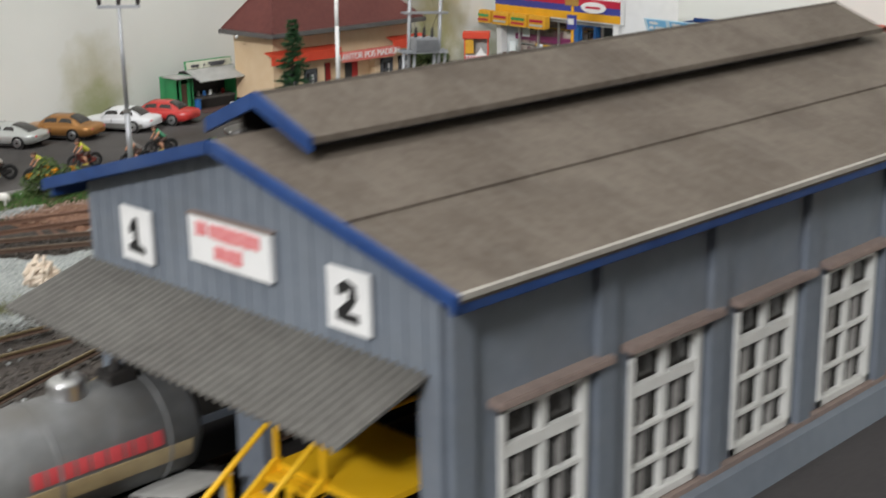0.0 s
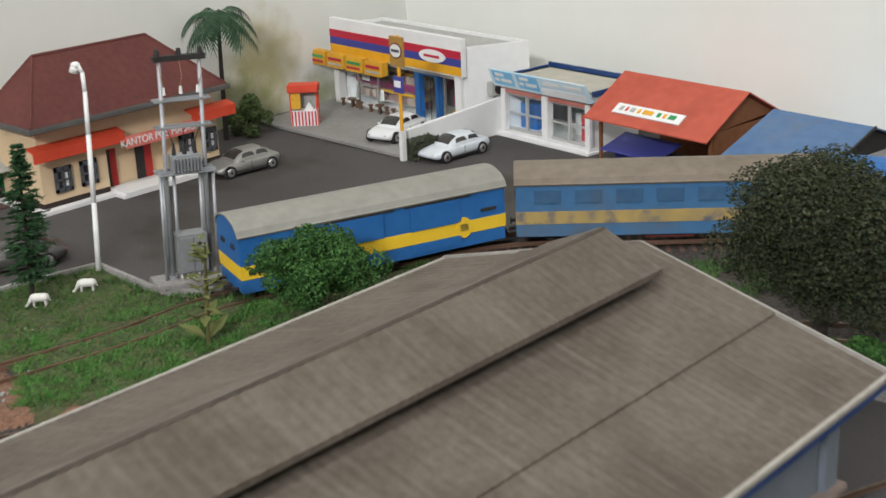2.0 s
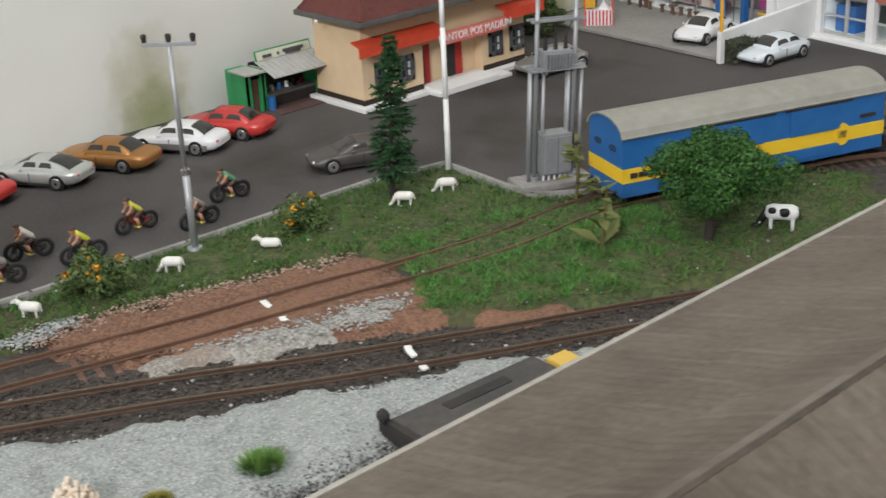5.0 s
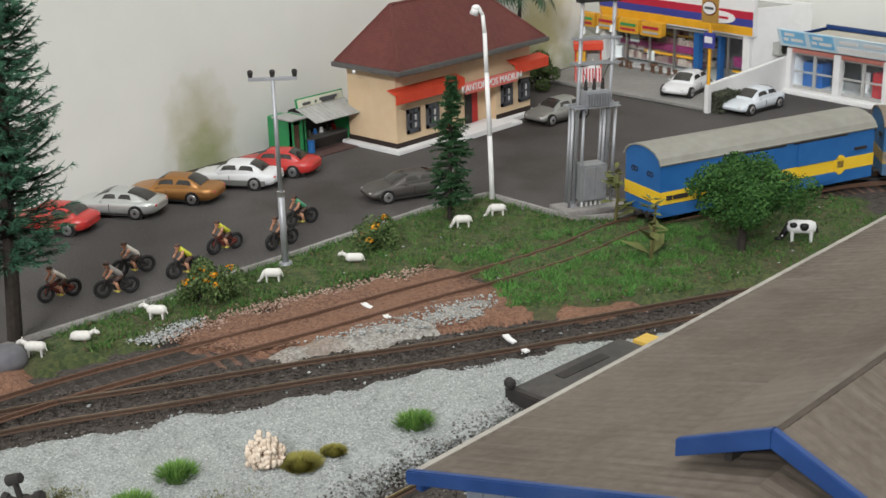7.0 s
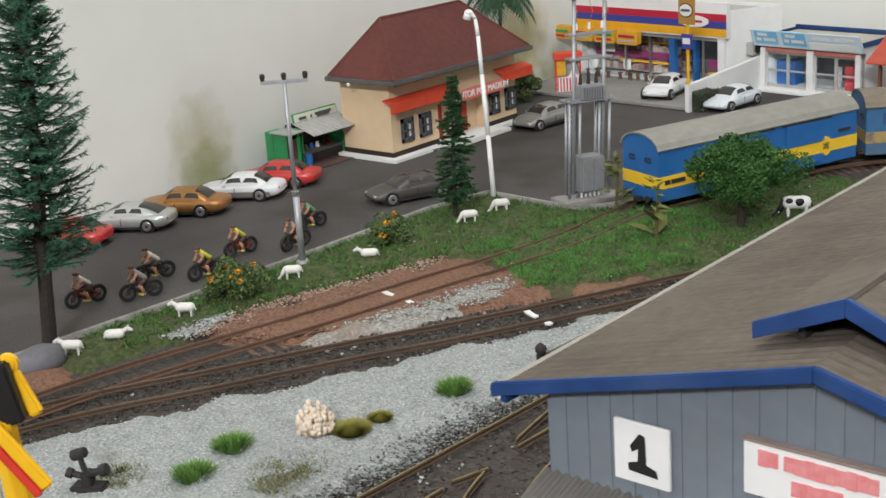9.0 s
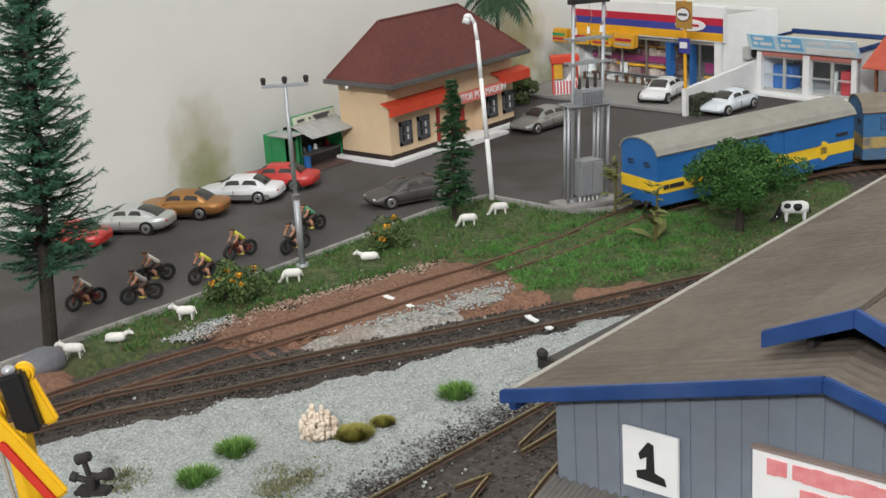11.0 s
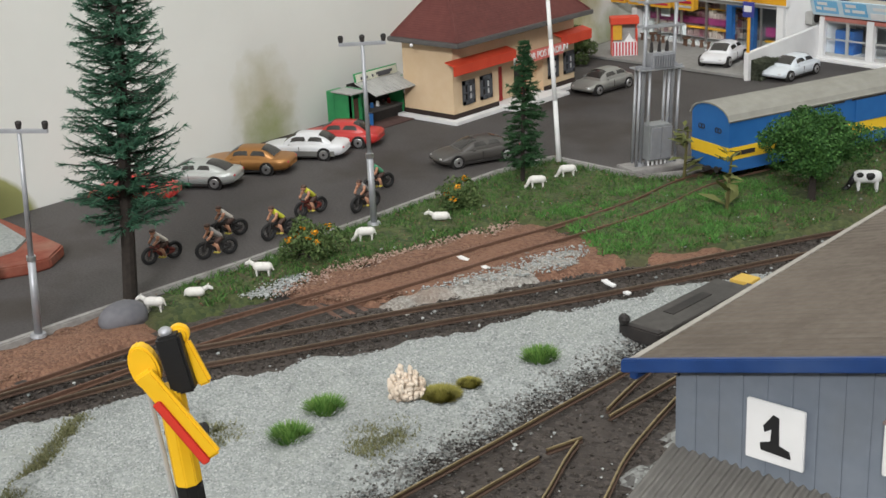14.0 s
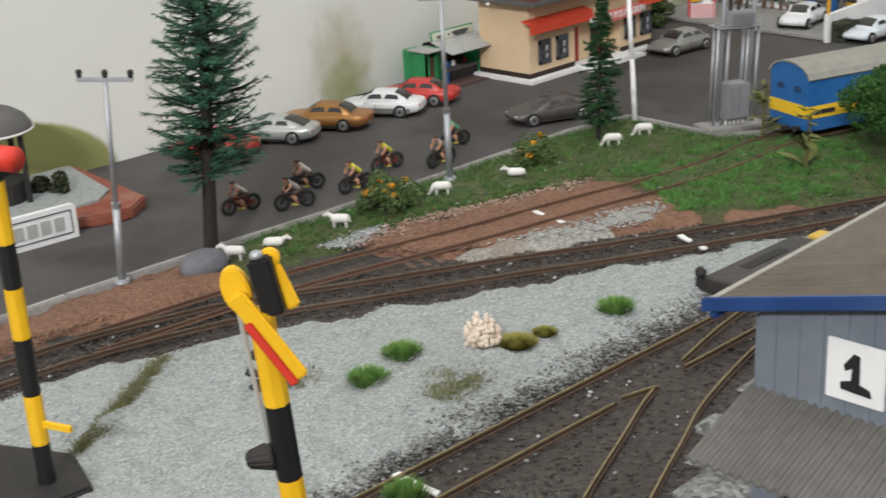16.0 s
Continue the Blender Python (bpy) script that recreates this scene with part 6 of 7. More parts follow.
def transformer():
    s = thing("transformer_tower", -0.2955, 0.3535, 0.0, "grey steel transformer tower with cabinet on a slab", "power pole", 69)
    s.matrix_basis = pose(-0.2963, 0.3550, 0, 0.6, 2.4, 69)
    part("slab", Mesh().box(-0.019, 0.019, -0.0085, 0.0085, -0.001, 0.0024), kerb_stone, s, "concrete slab", bevel=0.0004)
    for px in (-0.0094, 0.0094):
        part("tall_post", Mesh().tube((px, 0, 0.0024), (px, 0, 0.109), 0.0010, n=12), steel_pole, s, smooth=True)
        for d in (-0.0032, 0.0032):
            part("short_post", Mesh().tube((px + d, -0.001, 0.0024), (px + d, -0.001, 0.055), 0.0008, n=12), steel_pole, s, smooth=True)
        part("foot", Mesh().tube((px, 0, 0.0024), (px, 0, 0.004), 0.0022, n=12), steel_pole, s)
        part("back_post", Mesh().tube((px, 0.007, 0.0024), (px, 0.007, 0.054), 0.0008, n=10), steel_pole, s, smooth=True)
    for z in (0.0545, 0.0755, 0.088):
        for y in (-0.0022, 0.0022):
            part("cross_beam", Mesh().box(-0.0135, 0.0135, y - 0.0005, y + 0.0005, z, z + 0.0012), steel_pole, s, bevel=0.0002)
    part("platform", Mesh().box(-0.0135, 0.0135, -0.0042, 0.0075, 0.0538, 0.0545), steel_pole, s)
    part("top_beam", Mesh().box(-0.0122, 0.0122, -0.0016, 0.0016, 0.1065, 0.109), under_black, s)
    t = part("transformer_tank", Mesh().box(-0.007, 0.007, -0.0032, 0.0045, 0.0545, 0.0625), steel_pole, s, bevel=0.0004)
    for i in range(9):
        part("cooling_fin", Mesh().box(-0.0068 + i * 0.0016, -0.0062 + i * 0.0016, -0.0048, -0.0032, 0.055, 0.0615), steel_pole, t)
    for px in (-0.005, 0, 0.005):
        part("insulator", Mesh().tube((px, 0.0005, 0.0625), (px, 0.0005, 0.068), 0.0011, 0.0006, 8), under_black, s, "dark insulator")
        part("insulator", Mesh().tube((px * 1.6, 0, 0.091), (px * 1.6, 0, 0.0945), 0.0009, 0.0006, 8), plain_white, s)
        part("insulator", Mesh().tube((px * 2, 0, 0.109), (px * 2, 0, 0.112), 0.0015, 0.001, 8), under_black, s)
        m = Mesh()
        a, b, c = Vector((px * 1.6, 0, 0.0945)), Vector((px * 1.9, -0.003, 0.1)), Vector((px * 2, 0, 0.1065))
        m.tube(a, b, 0.0002, n=4).tube(b, c, 0.0002, n=4)
        part("wire", m, M("copper_wire", (0.35, 0.2, 0.12), None, 200, 0.5, 0.0), s)
        part("wire", Mesh().tube((px, 0.0005, 0.068), (px * 1.6, 0, 0.0755), 0.0002, n=4), under_black, s)
    c = part("cabinet", Mesh().box(-0.0072, 0.0072, -0.005, 0.005, 0.0055, 0.0245), M("cabinet_grey", (0.2, 0.21, 0.21), (0.25, 0.26, 0.26), 200, 0.6, 0.1), s, "dark grey cabinet", bevel=0.0005)
    part("cabinet_door", Mesh().box(-0.0066, -0.0003, -0.0055, -0.005, 0.0065, 0.0235), steel_pole, c)
    part("cabinet_door", Mesh().box(0.0003, 0.0066, -0.0055, -0.005, 0.0065, 0.0235), steel_pole, c)
    for i in range(5):
        part("cable_stub", Mesh().tube((-0.0055 + i * 0.00275, -0.002, 0.0024), (-0.0055 + i * 0.00275, -0.002, 0.0055), 0.0006, n=8), plain_white, s)


transformer()


# ---- level crossing signals ----
def striped_post(x, y, angle, bands, label, arm=False):
    s = thing("crossing_signal", x, y, 0.0, label, "signal", angle, group="striped crossing signals")
    for z0, z1, mt in bands:
        part("band", Mesh().tube((0, 0, z0), (0, 0, z1), 0.0026, n=8), mt, s, bevel=0.0002)
    return s


base = thing("signal_base", -0.247, -0.091, -0.0005, "dark brown earth-covered base plate", "base")
part("plate", Mesh().prism([(-0.03, -0.035), (0.016, -0.025), (0.02, 0.014), (-0.002, 0.021), (-0.034, 0.005)], "z", 0, 0.0058), under_black, base, bevel=0.0008)
a = striped_post(-0.240, -0.084, 20, ((0.0029, 0.0175, sig_black), (0.0175, 0.0328, sig_yellow), (0.0328, 0.0499, sig_black), (0.0499, 0.0648, sig_yellow), (0.0648, 0.0775, sig_black), (0.0775, 0.095, sig_yellow), (0.095, 0.098, sig_black)), "yellow and black striped crossing signal with red lamp board")
part("lamp_board", Mesh().box(-0.0045, 0.0045, -0.0036, 0.0036, 0.0965, 0.102), sig_black, a, "black lamp board", bevel=0.0006)
part("lamp", Mesh().tube((-0.0090, -0.0042, 0.1030), (0.0125, -0.0042, 0.1030), 0.0034, n=14), sig_red, a, "red signal lamp", smooth=True)
part("hood", Mesh().tube((-0.0105, -0.0042, 0.1030), (-0.0090, -0.0042, 0.1030), 0.0042, n=14), sig_yellow, a, "yellow hood")
part("side_arm", Mesh().box(0.0025, 0.012, -0.0006, 0.0006, 0.023, 0.0248), sig_yellow, a)
b = striped_post(-0.1001, -0.0975, 43, ((0, 0.016, sig_black), (0.016, 0.032, sig_yellow), (0.032, 0.048, sig_black), (0.048, 0.0645, sig_yellow), (0.0645, 0.0805, sig_black), (0.0805, 0.1, sig_yellow)), "yellow and black striped crossing signal with crossed boards")
b.matrix_basis = pose(-0.1001, -0.0975, 0, 0, -3.7, 43)


def slat(ax, az, bx, bz, half, y0, y1, mt, parent, name, label):
    u = Vector((bx - ax, 0, bz - az)).normalized()
    n = Vector((-u.z, 0, u.x)) * half
    v = [Vector((ax, 0, az)) + n, Vector((ax, 0, az)) - n, Vector((bx, 0, bz)) - n, Vector((bx, 0, bz)) + n]
    return part(name, Mesh().prism([(p.x, p.z) for p in v], "y", y0, y1), mt, parent, label, bevel=0.0005)


slat(0.0014, 0.1102, 0.0027, 0.0990, 0.0022, -0.0020, 0.0018, sig_black, b, "lamp_box", "black lamp box")
part("bell", Mesh().ball((0.0010, 0.0, 0.1105), 0.0013, 0.0013, 0.0010, 12), steel_pole, b, smooth=True)
part("lamp_disc", Mesh().prism([(-0.0036 + 0.0027 * math.cos(q) + 0.0006 * math.sin(q), 0.1044 - 0.0046 * math.sin(q)) for q in [2 * math.pi * i / 20 for i in range(20)]], "y", -0.0016, 0.0012), sig_yellow, b, "yellow lamp disc", bevel=0.0006)
part("lamp_disc", Mesh().tube((0.0030, 0.0005, 0.1092), (0.0030, 0.0028, 0.1092), 0.0019, n=16), sig_yellow, b, "yellow lamp disc", bevel=0.0005)
slat(0.0034, 0.1080, 0.0061, 0.0992, 0.0014, 0.0004, 0.0020, sig_yellow, b, "cross_board", "yellow cross board")
bd = slat(-0.0036, 0.1046, 0.0060, 0.0868, 0.0018, -0.0040, -0.0024, sig_yellow, b, "cross_board", "yellow cross board")
slat(-0.0020, 0.0990, 0.0050, 0.0861, 0.0009, -0.0045, -0.0040, sig_red, bd, "red_strip", "red strip")
part("cable", Mesh().tube((-0.0040, 0, 0.1), (-0.0030, 0, 0.07), 0.0005, n=6), sheet_grey, b)
part("side_horn", Mesh().tube((-0.0020, 0, 0.0697), (-0.0076, 0, 0.0690), 0.0032, 0.0018, 12), under_black, b, "dark side horn", bevel=0.0004)


# ---- point lever, platform, rocks ----
lv = thing("point_lever", -0.241, -0.003, 0.002, "black cast point lever beside the track", "lever", 30)
part("lever_base", Mesh().box(-0.0055, 0.0055, -0.0030, 0.0030, 0, 0.0026), under_black, lv, bevel=0.0004)
part("bracket", Mesh().box(-0.0016, 0.0016, -0.0022, 0.0022, 0.0026, 0.0072), under_black, lv, bevel=0.0004)
part("lever_arm", Mesh().tube((0, 0, 0.004), (-0.0020, 0, 0.0130), 0.0011, 0.0009, n=8), under_black, lv)
part("weight", Mesh().tube((-0.0042, 0, 0.0122), (0.0006, 0, 0.0138), 0.0019, 0.0017, n=12).tube((0.0008, 0, 0.0060), (0.0056, 0, 0.0078), 0.0013, n=8).tube((0.0046, 0, 0.0072), (0.0070, 0, 0.0080), 0.0021, n=12), under_black, lv, bevel=0.0003)
part("crank", Mesh().tube((-0.0010, 0, 0.0050), (-0.0058, 0, 0.0064), 0.0011, n=8).tube((-0.0050, 0, 0.0060), (-0.0068, 0, 0.0066), 0.0017, n=10), under_black, lv)

deck_dark = M("deck_dark", (0.05, 0.047, 0.043), (0.075, 0.07, 0.064), 300, 0.8, 0.3)
pf = thing("loading_platform", -0.1720, 0.1875, 0, "dark flat loading platform with black end and yellow plate", "platform", -3)
part("deck", Mesh().box(-0.0085, 0.0085, -0.03, 0.031, 0, 0.0046), deck_dark, pf, "dark grey deck", bevel=0.0005)
part("deck_groove", Mesh().box(-0.004, 0.0005, -0.012, 0.014, 0.0046, 0.0049), under_black, pf)
part("edge_strip", Mesh().box(0.006, 0.0092, -0.03, 0.031, 0.0046, 0.0058), deck_dark, pf, bevel=0.0003)
part("end_stop", Mesh().box(-0.0092, 0.0092, -0.0335, -0.0298, 0, 0.0058), under_black, pf, bevel=0.0006)
part("end_knob", Mesh().ball((-0.0068, -0.033, 0.0078), 0.0022, 0.002, 0.0024, 10, 0.2), under_black, pf)
part("yellow_plate", Mesh().box(-0.003, 0.006, 0.032, 0.041, 0.0012, 0.0052), M("plate_yellow", (0.62, 0.42, 0.08), (0.55, 0.36, 0.08), 300, 0.7, 0.1), pf, "yellow plate", bevel=0.0003)

bo = thing("boulder", -0.3540, 0.0535, 0, "smooth slate grey boulder at the pine's foot", "rock")
part("stone", Mesh().loft([[(0.0082 * w * math.cos(q) * (1 + 0.1 * math.sin(3 * q)), 0.0105 * w * math.sin(q), z * 0.85) for q in [2 * math.pi * i / 16 for i in range(16)]] for z, w in ((-0.001, 1.0), (0.003, 1.02), (0.006, 0.92), (0.0082, 0.7), (0.0092, 0.35))]), slate, bo, smooth=True)

cr = thing("coral_rock", -0.2095, 0.0660, 0.0028, "knobbly cream coral rock on the gravel", "rock")
random.seed(5)
m = Mesh()
for i in range(170):
    q, rr = random.uniform(0, 6.28), random.random() ** 0.55 * 0.0062
    zz = random.uniform(0.0, 0.0095) * (1 - (rr / 0.0075) ** 2)
    cx, cy = rr * math.cos(q), rr * math.sin(q)
    m.tube((cx * 0.7, cy * 0.7, 0), (cx, cy, zz + 0.001), 0.0008, 0.0006, 6).ball((cx * 1.03, cy * 1.03, zz + 0.0013), random.uniform(0.0005, 0.0011), None, random.uniform(0.0006, 0.0015), 8, 0.5)
part("rock", m, coral, cr, smooth=True)["kind"] = "stuff"

# white painted marks on the sleepers
for i, (mx, my, an, ln) in enumerate(((-0.2172, 0.1982, -24, 0.009), (-0.2055, 0.1936, -20, 0.005), (-0.2850, 0.1870, -8, 0.012), (-0.2715, 0.1838, -15, 0.005), (-0.1625, -0.0125, 0, 0.018))):
    q = thing("paint_mark", mx, my, 0.0002, "white paint mark across a sleeper", "mark", an, group="white paint marks")
    part("mark", Mesh().prism([(-ln / 2, -0.0012), (0, -0.0016), (ln / 2, -0.001), (ln / 2 - 0.0008, 0.0012), (-0.0008, 0.0009), (-ln / 2 + 0.0004, 0.0015)], "z", 0, 0.0007), plain_white, q)

# ---- roadside island with a name stone ----
isl = thing("traffic_island", -0.462, 0.06, 0, "brick red kerbed island with pale gravel top", "island")
part("island_kerb", Mesh().prism([(0.018, -0.045), (0.019, -0.012), (0.026, 0.003), (0.0265, 0.013), (0.016, 0.027), (-0.004, 0.029), (-0.060, 0.034), (-0.061, -0.045)], "z", 0, 0.0055), M("island_red", (0.2, 0.05, 0.03), (0.26, 0.08, 0.05), 300, 0.8, 0.3, dirt=(0.3, 0.2, 0.15), amount=0.5), isl, bevel=0.0008)
part("island_gravel", Mesh().prism([(0.006, -0.043), (0.006, 0.008), (-0.004, 0.02), (-0.058, 0.030), (-0.059, -0.043)], "z", 0.0055, 0.0068), pale_gravel, isl)
ns = thing("name_stone", -0.4375, 0.0200, 0.0, "white name board with dark rim and raised grey letters", "sign", 85)
part("board", Mesh().prism([(-0.024, 0.0), (0.024, 0.0), (0.024, 0.0145), (0.0225, 0.016), (-0.0225, 0.016), (-0.024, 0.0145)], "y", -0.0012, 0.0012), plain_white, ns, bevel=0.0003)
part("inner_rim", Mesh().box(-0.0215, 0.0215, -0.0015, -0.0011, 0.0132, 0.0137).box(-0.0215, 0.0215, -0.0015, -0.0011, 0.0028, 0.0033).box(-0.0215, -0.0210, -0.0015, -0.0011, 0.0033, 0.0132).box(0.0210, 0.0215, -0.0015, -0.0011, 0.0033, 0.0132), win_grey, ns, "thin dark inner rim")
for i in range(6):
    k = -0.0186 + i * 0.0063
    part("letter_bar", Mesh().box(k, k + 0.0046, -0.0016, -0.0011, 0.0052, 0.0112), sheet_grey, ns, "raised grey letter")
gz = thing("gazebo", -0.494, 0.0385, 0.0068, "dark round-roofed shelter on the island", "shelter")
part("dome", Mesh().loft([[(0.021 * w * math.cos(q), 0.021 * w * math.sin(q), z) for q in [2 * math.pi * i / 20 for i in range(20)]] for z, w in ((0.0335, 0.95), (0.0355, 0.95), (0.040, 0.82), (0.0435, 0.57), (0.0455, 0.25))]), gutter_grey, gz, "dark domed roof", smooth=True)
part("rim", Mesh().torus((0, 0, 0.0342), 0.0199, 0.0006, "z", 24, 6), plain_white, gz)
for q in (0.5, 2.1, 3.6, 5.2):
    part("post", Mesh().tube((0.016 * math.cos(q), 0.016 * math.sin(q), 0), (0.016 * math.cos(q), 0.016 * math.sin(q), 0.034), 0.0014, n=8), under_black, gz)
part("seat", Mesh().tube((0, 0, 0), (0, 0, 0.010), 0.0135, n=16), under_black, gz, bevel=0.0005)


# ---- before the shed doors: a tank wagon and a yellow stair ----
tank_grey = M("tank_grey", (0.15, 0.155, 0.155), (0.21, 0.215, 0.215), 200, 0.5, 0.15, dirt=(0.13, 0.12, 0.105), amount=0.7)
tank_cream = M("tank_cream", (0.45, 0.36, 0.2), (0.38, 0.29, 0.16), 200, 0.6, 0.1, dirt=(0.2, 0.15, 0.1), amount=0.6)


def tank_wagon(x, y0, y1):
    s = thing("tank_wagon", x, y0, -0.0015, "grey tank wagon with red lettering waiting at the shed door", "wagon")
    n, r, zc, ln = 28, 0.0140, 0.0245, y1 - y0
    ring = lambda yy, k: [(r * k * math.cos(2 * math.pi * i / n), yy, zc + r * k * math.sin(2 * math.pi * i / n)) for i in range(n)]
    tank = part("tank", Mesh().loft([ring(yy, k) for yy, k in ((0, 0.45), (0.0012, 0.8), (0.004, 1.0), (ln - 0.004, 1.0), (ln - 0.0012, 0.8), (ln, 0.45))]), tank_grey, s, "grey cylindrical tank", smooth=True)
    arc = lambda a0, a1, k: [(r * k * math.cos(radians(a0 + (a1 - a0) * i / 8)), zc + r * k * math.sin(radians(a0 + (a1 - a0) * i / 8))) for i in range(9)]
    for a0, a1, y_0, y_1, mt, lb in ((-22, -4, 0.006, ln - 0.006, tank_cream, "dull cream side band"),):
        part("side_band", Mesh().prism(arc(a0, a1, 1.012) + arc(a1, a0, 0.99), "y", y_0, y_1), mt, tank, lb)
    k = ln - 0.048
    for w in (0.0030, 0.0026, 0.0030, 0.0028, 0.0034, 0.0036, 0.0016, 0.0034, 0.0032):
        part("letter_bar", Mesh().prism(arc(0, 15, 1.014) + arc(15, 0, 0.99), "y", k, k + w), sign_red, tank, "red letter")
        k += w + 0.0009
    for yy in (0.012, ln * 0.36, ln * 0.66, ln - 0.012):
        part("tank_strap", Mesh().torus((0, yy, zc), r + 0.0001, 0.0004, "y", 28, 5), tank_grey, tank)
    dome = part("dome", Mesh().tube((0, ln - 0.030, zc + r - 0.0012), (0, ln - 0.030, zc + r + 0.0030), 0.0046, 0.0044, 18).ball((0, ln - 0.030, zc + r + 0.0030), 0.0044, 0.0044, 0.0012, 18), rim_silver, s, "bright silver dome", bevel=0.0002)
    part("dome_bolt", Mesh().tube((0, ln - 0.030, zc + r + 0.004), (0, ln - 0.030, zc + r + 0.0055), 0.0009, n=8), under_black, dome)
    part("valve_gear", Mesh().box(-0.0035, 0.0035, ln - 0.0205, ln - 0.0135, zc + r - 0.001, zc + r + 0.0022).tube((0, ln - 0.017, zc + r + 0.002), (0, ln - 0.017, zc + r + 0.005), 0.0016, 0.001, 10), under_black, s, "black valve gear", bevel=0.0003)
    part("frame", Mesh().box(-0.0125, 0.0125, -0.004, ln + 0.004, 0.0080, 0.0112), under_black, s, bevel=0.0003)
    for cy in (0.022, ln - 0.022):
        b = part("bogie", Mesh().box(-0.0095, -0.0082, cy - 0.0125, cy + 0.0125, 0.0040, 0.0072).box(0.0082, 0.0095, cy - 0.0125, cy + 0.0125, 0.0040, 0.0072).box(-0.009, 0.009, cy - 0.003, cy + 0.003, 0.0050, 0.0080), under_black, s, bevel=0.0002)
        for ay in (-0.0088, 0.0088):
            for sx in (-1, 1):
                part("wheel", Mesh().tube((sx * 0.0072, cy + ay, 0.0068), (sx * 0.0086, cy + ay, 0.0068), 0.0030, n=14), under_black, b)
            part("axle", Mesh().tube((-0.0075, cy + ay, 0.0068), (0.0075, cy + ay, 0.0068), 0.0009, n=8), under_black, b)


tank_wagon(-0.024, -0.118, 0.002)
ld = thing("loading_step", -0.005, -0.010, -0.0015, "pale grey sheet metal step beside the stair", "step", 8)
part("plate", Mesh().prism([(-0.011, 0.012), (0.008, 0.0165), (0.008, 0.0173), (-0.011, 0.0128)], "y", -0.008, 0.008), sheet_grey, ld, bevel=0.0002)
for px, pz in ((-0.009, 0.0125), (0.006, 0.0162)):
    for py in (-0.006, 0.006):
        part("leg", Mesh().tube((px, py, 0), (px, py, pz), 0.0007, n=8), sheet_grey, ld)
st = thing("yellow_stair", 0.036, -0.004, -0.0015, "yellow steel stair and platform in the shed door", "stair")
part("platform", Mesh().box(-0.014, 0.018, 0.0, 0.03, 0.026, 0.0275), sig_yellow, st, "yellow platform")
for x in (-0.014, 0.002):
    part("stringer", Mesh().prism([(-0.042, 0.0), (-0.039, 0.0), (0.001, 0.0262), (0.001, 0.0285), (-0.001, 0.0285)], "x", x, x + 0.0012), sig_yellow, st)
    part("handrail", Mesh().tube((x + 0.0006, -0.04, 0.012), (x + 0.0006, 0.0, 0.039), 0.0007, n=8).tube((x + 0.0006, 0.0, 0.039), (x + 0.0006, 0.03, 0.039), 0.0007, n=8), sig_yellow, st)
    for k in range(4):
        t = k / 3
        part("rail_post", Mesh().tube((x + 0.0006, -0.04 + 0.04 * t, 0.002 + 0.025 * t), (x + 0.0006, -0.04 + 0.04 * t, 0.012 + 0.027 * t), 0.0006, n=8), sig_yellow, st)
for k in range(8):
    t = (k + 0.5) / 8
    part("tread", Mesh().box(-0.014, 0.0032, -0.042 + 0.041 * t, -0.0385 + 0.041 * t, 0.0008 + 0.0255 * t, 0.0018 + 0.0255 * t), sig_yellow, st)
for x in (-0.012, 0.016):
    for y in (0.002, 0.028):
        part("post", Mesh().tube((x, y, 0), (x, y, 0.026), 0.0009, n=8), sig_yellow, st)


# ---- trees and shrubs ----
def leaf_cloud(rng, clumps, count, size, flat=0.5):
    """Small leaf quads gathered in clumps: (x, y, z, rx, ry, rz)."""
    box = np.array(clumps)
    vol = (box[:, 3] * box[:, 4] * box[:, 5]) ** 0.67
    box = box[rng.choice(len(clumps), count, p=vol / vol.sum())]
    unit = lambda w: w / (np.linalg.norm(w, axis=1, keepdims=True) + 1e-9)
    d = unit(rng.normal(size=(count, 3)))
    c = box[:, :3] + d * box[:, 3:] * rng.uniform(0.55, 1.05, (count, 1)) ** 0.5
    n = d + rng.normal(size=(count, 3)) * 0.7
    b = unit(np.cross(n, unit(rng.normal(size=(count, 3)))))
    a = unit(np.cross(b, n))
    size = size * rng.uniform(0.6, 1.4, (count, 1))
    v = np.stack([c - a * size, c - b * size * flat, c + a * size, c + b * size * flat], 1).reshape(-1, 3)
    return v.tolist(), np.arange(4 * count).reshape(-1, 4).tolist()


def clumps_in(rng, n, cx, cy, cz, rx, ry, rz, lo, hi):
    out = []
    for _ in range(n):
        d = rng.normal(size=3)
        d /= np.linalg.norm(d)
        r = rng.uniform(0.35, 0.85)
        k = rng.uniform(lo, hi)
        out.append((cx + d[0] * rx * r, cy + d[1] * ry * r, cz + d[2] * rz * r, k, k, k * 0.85))
    return out


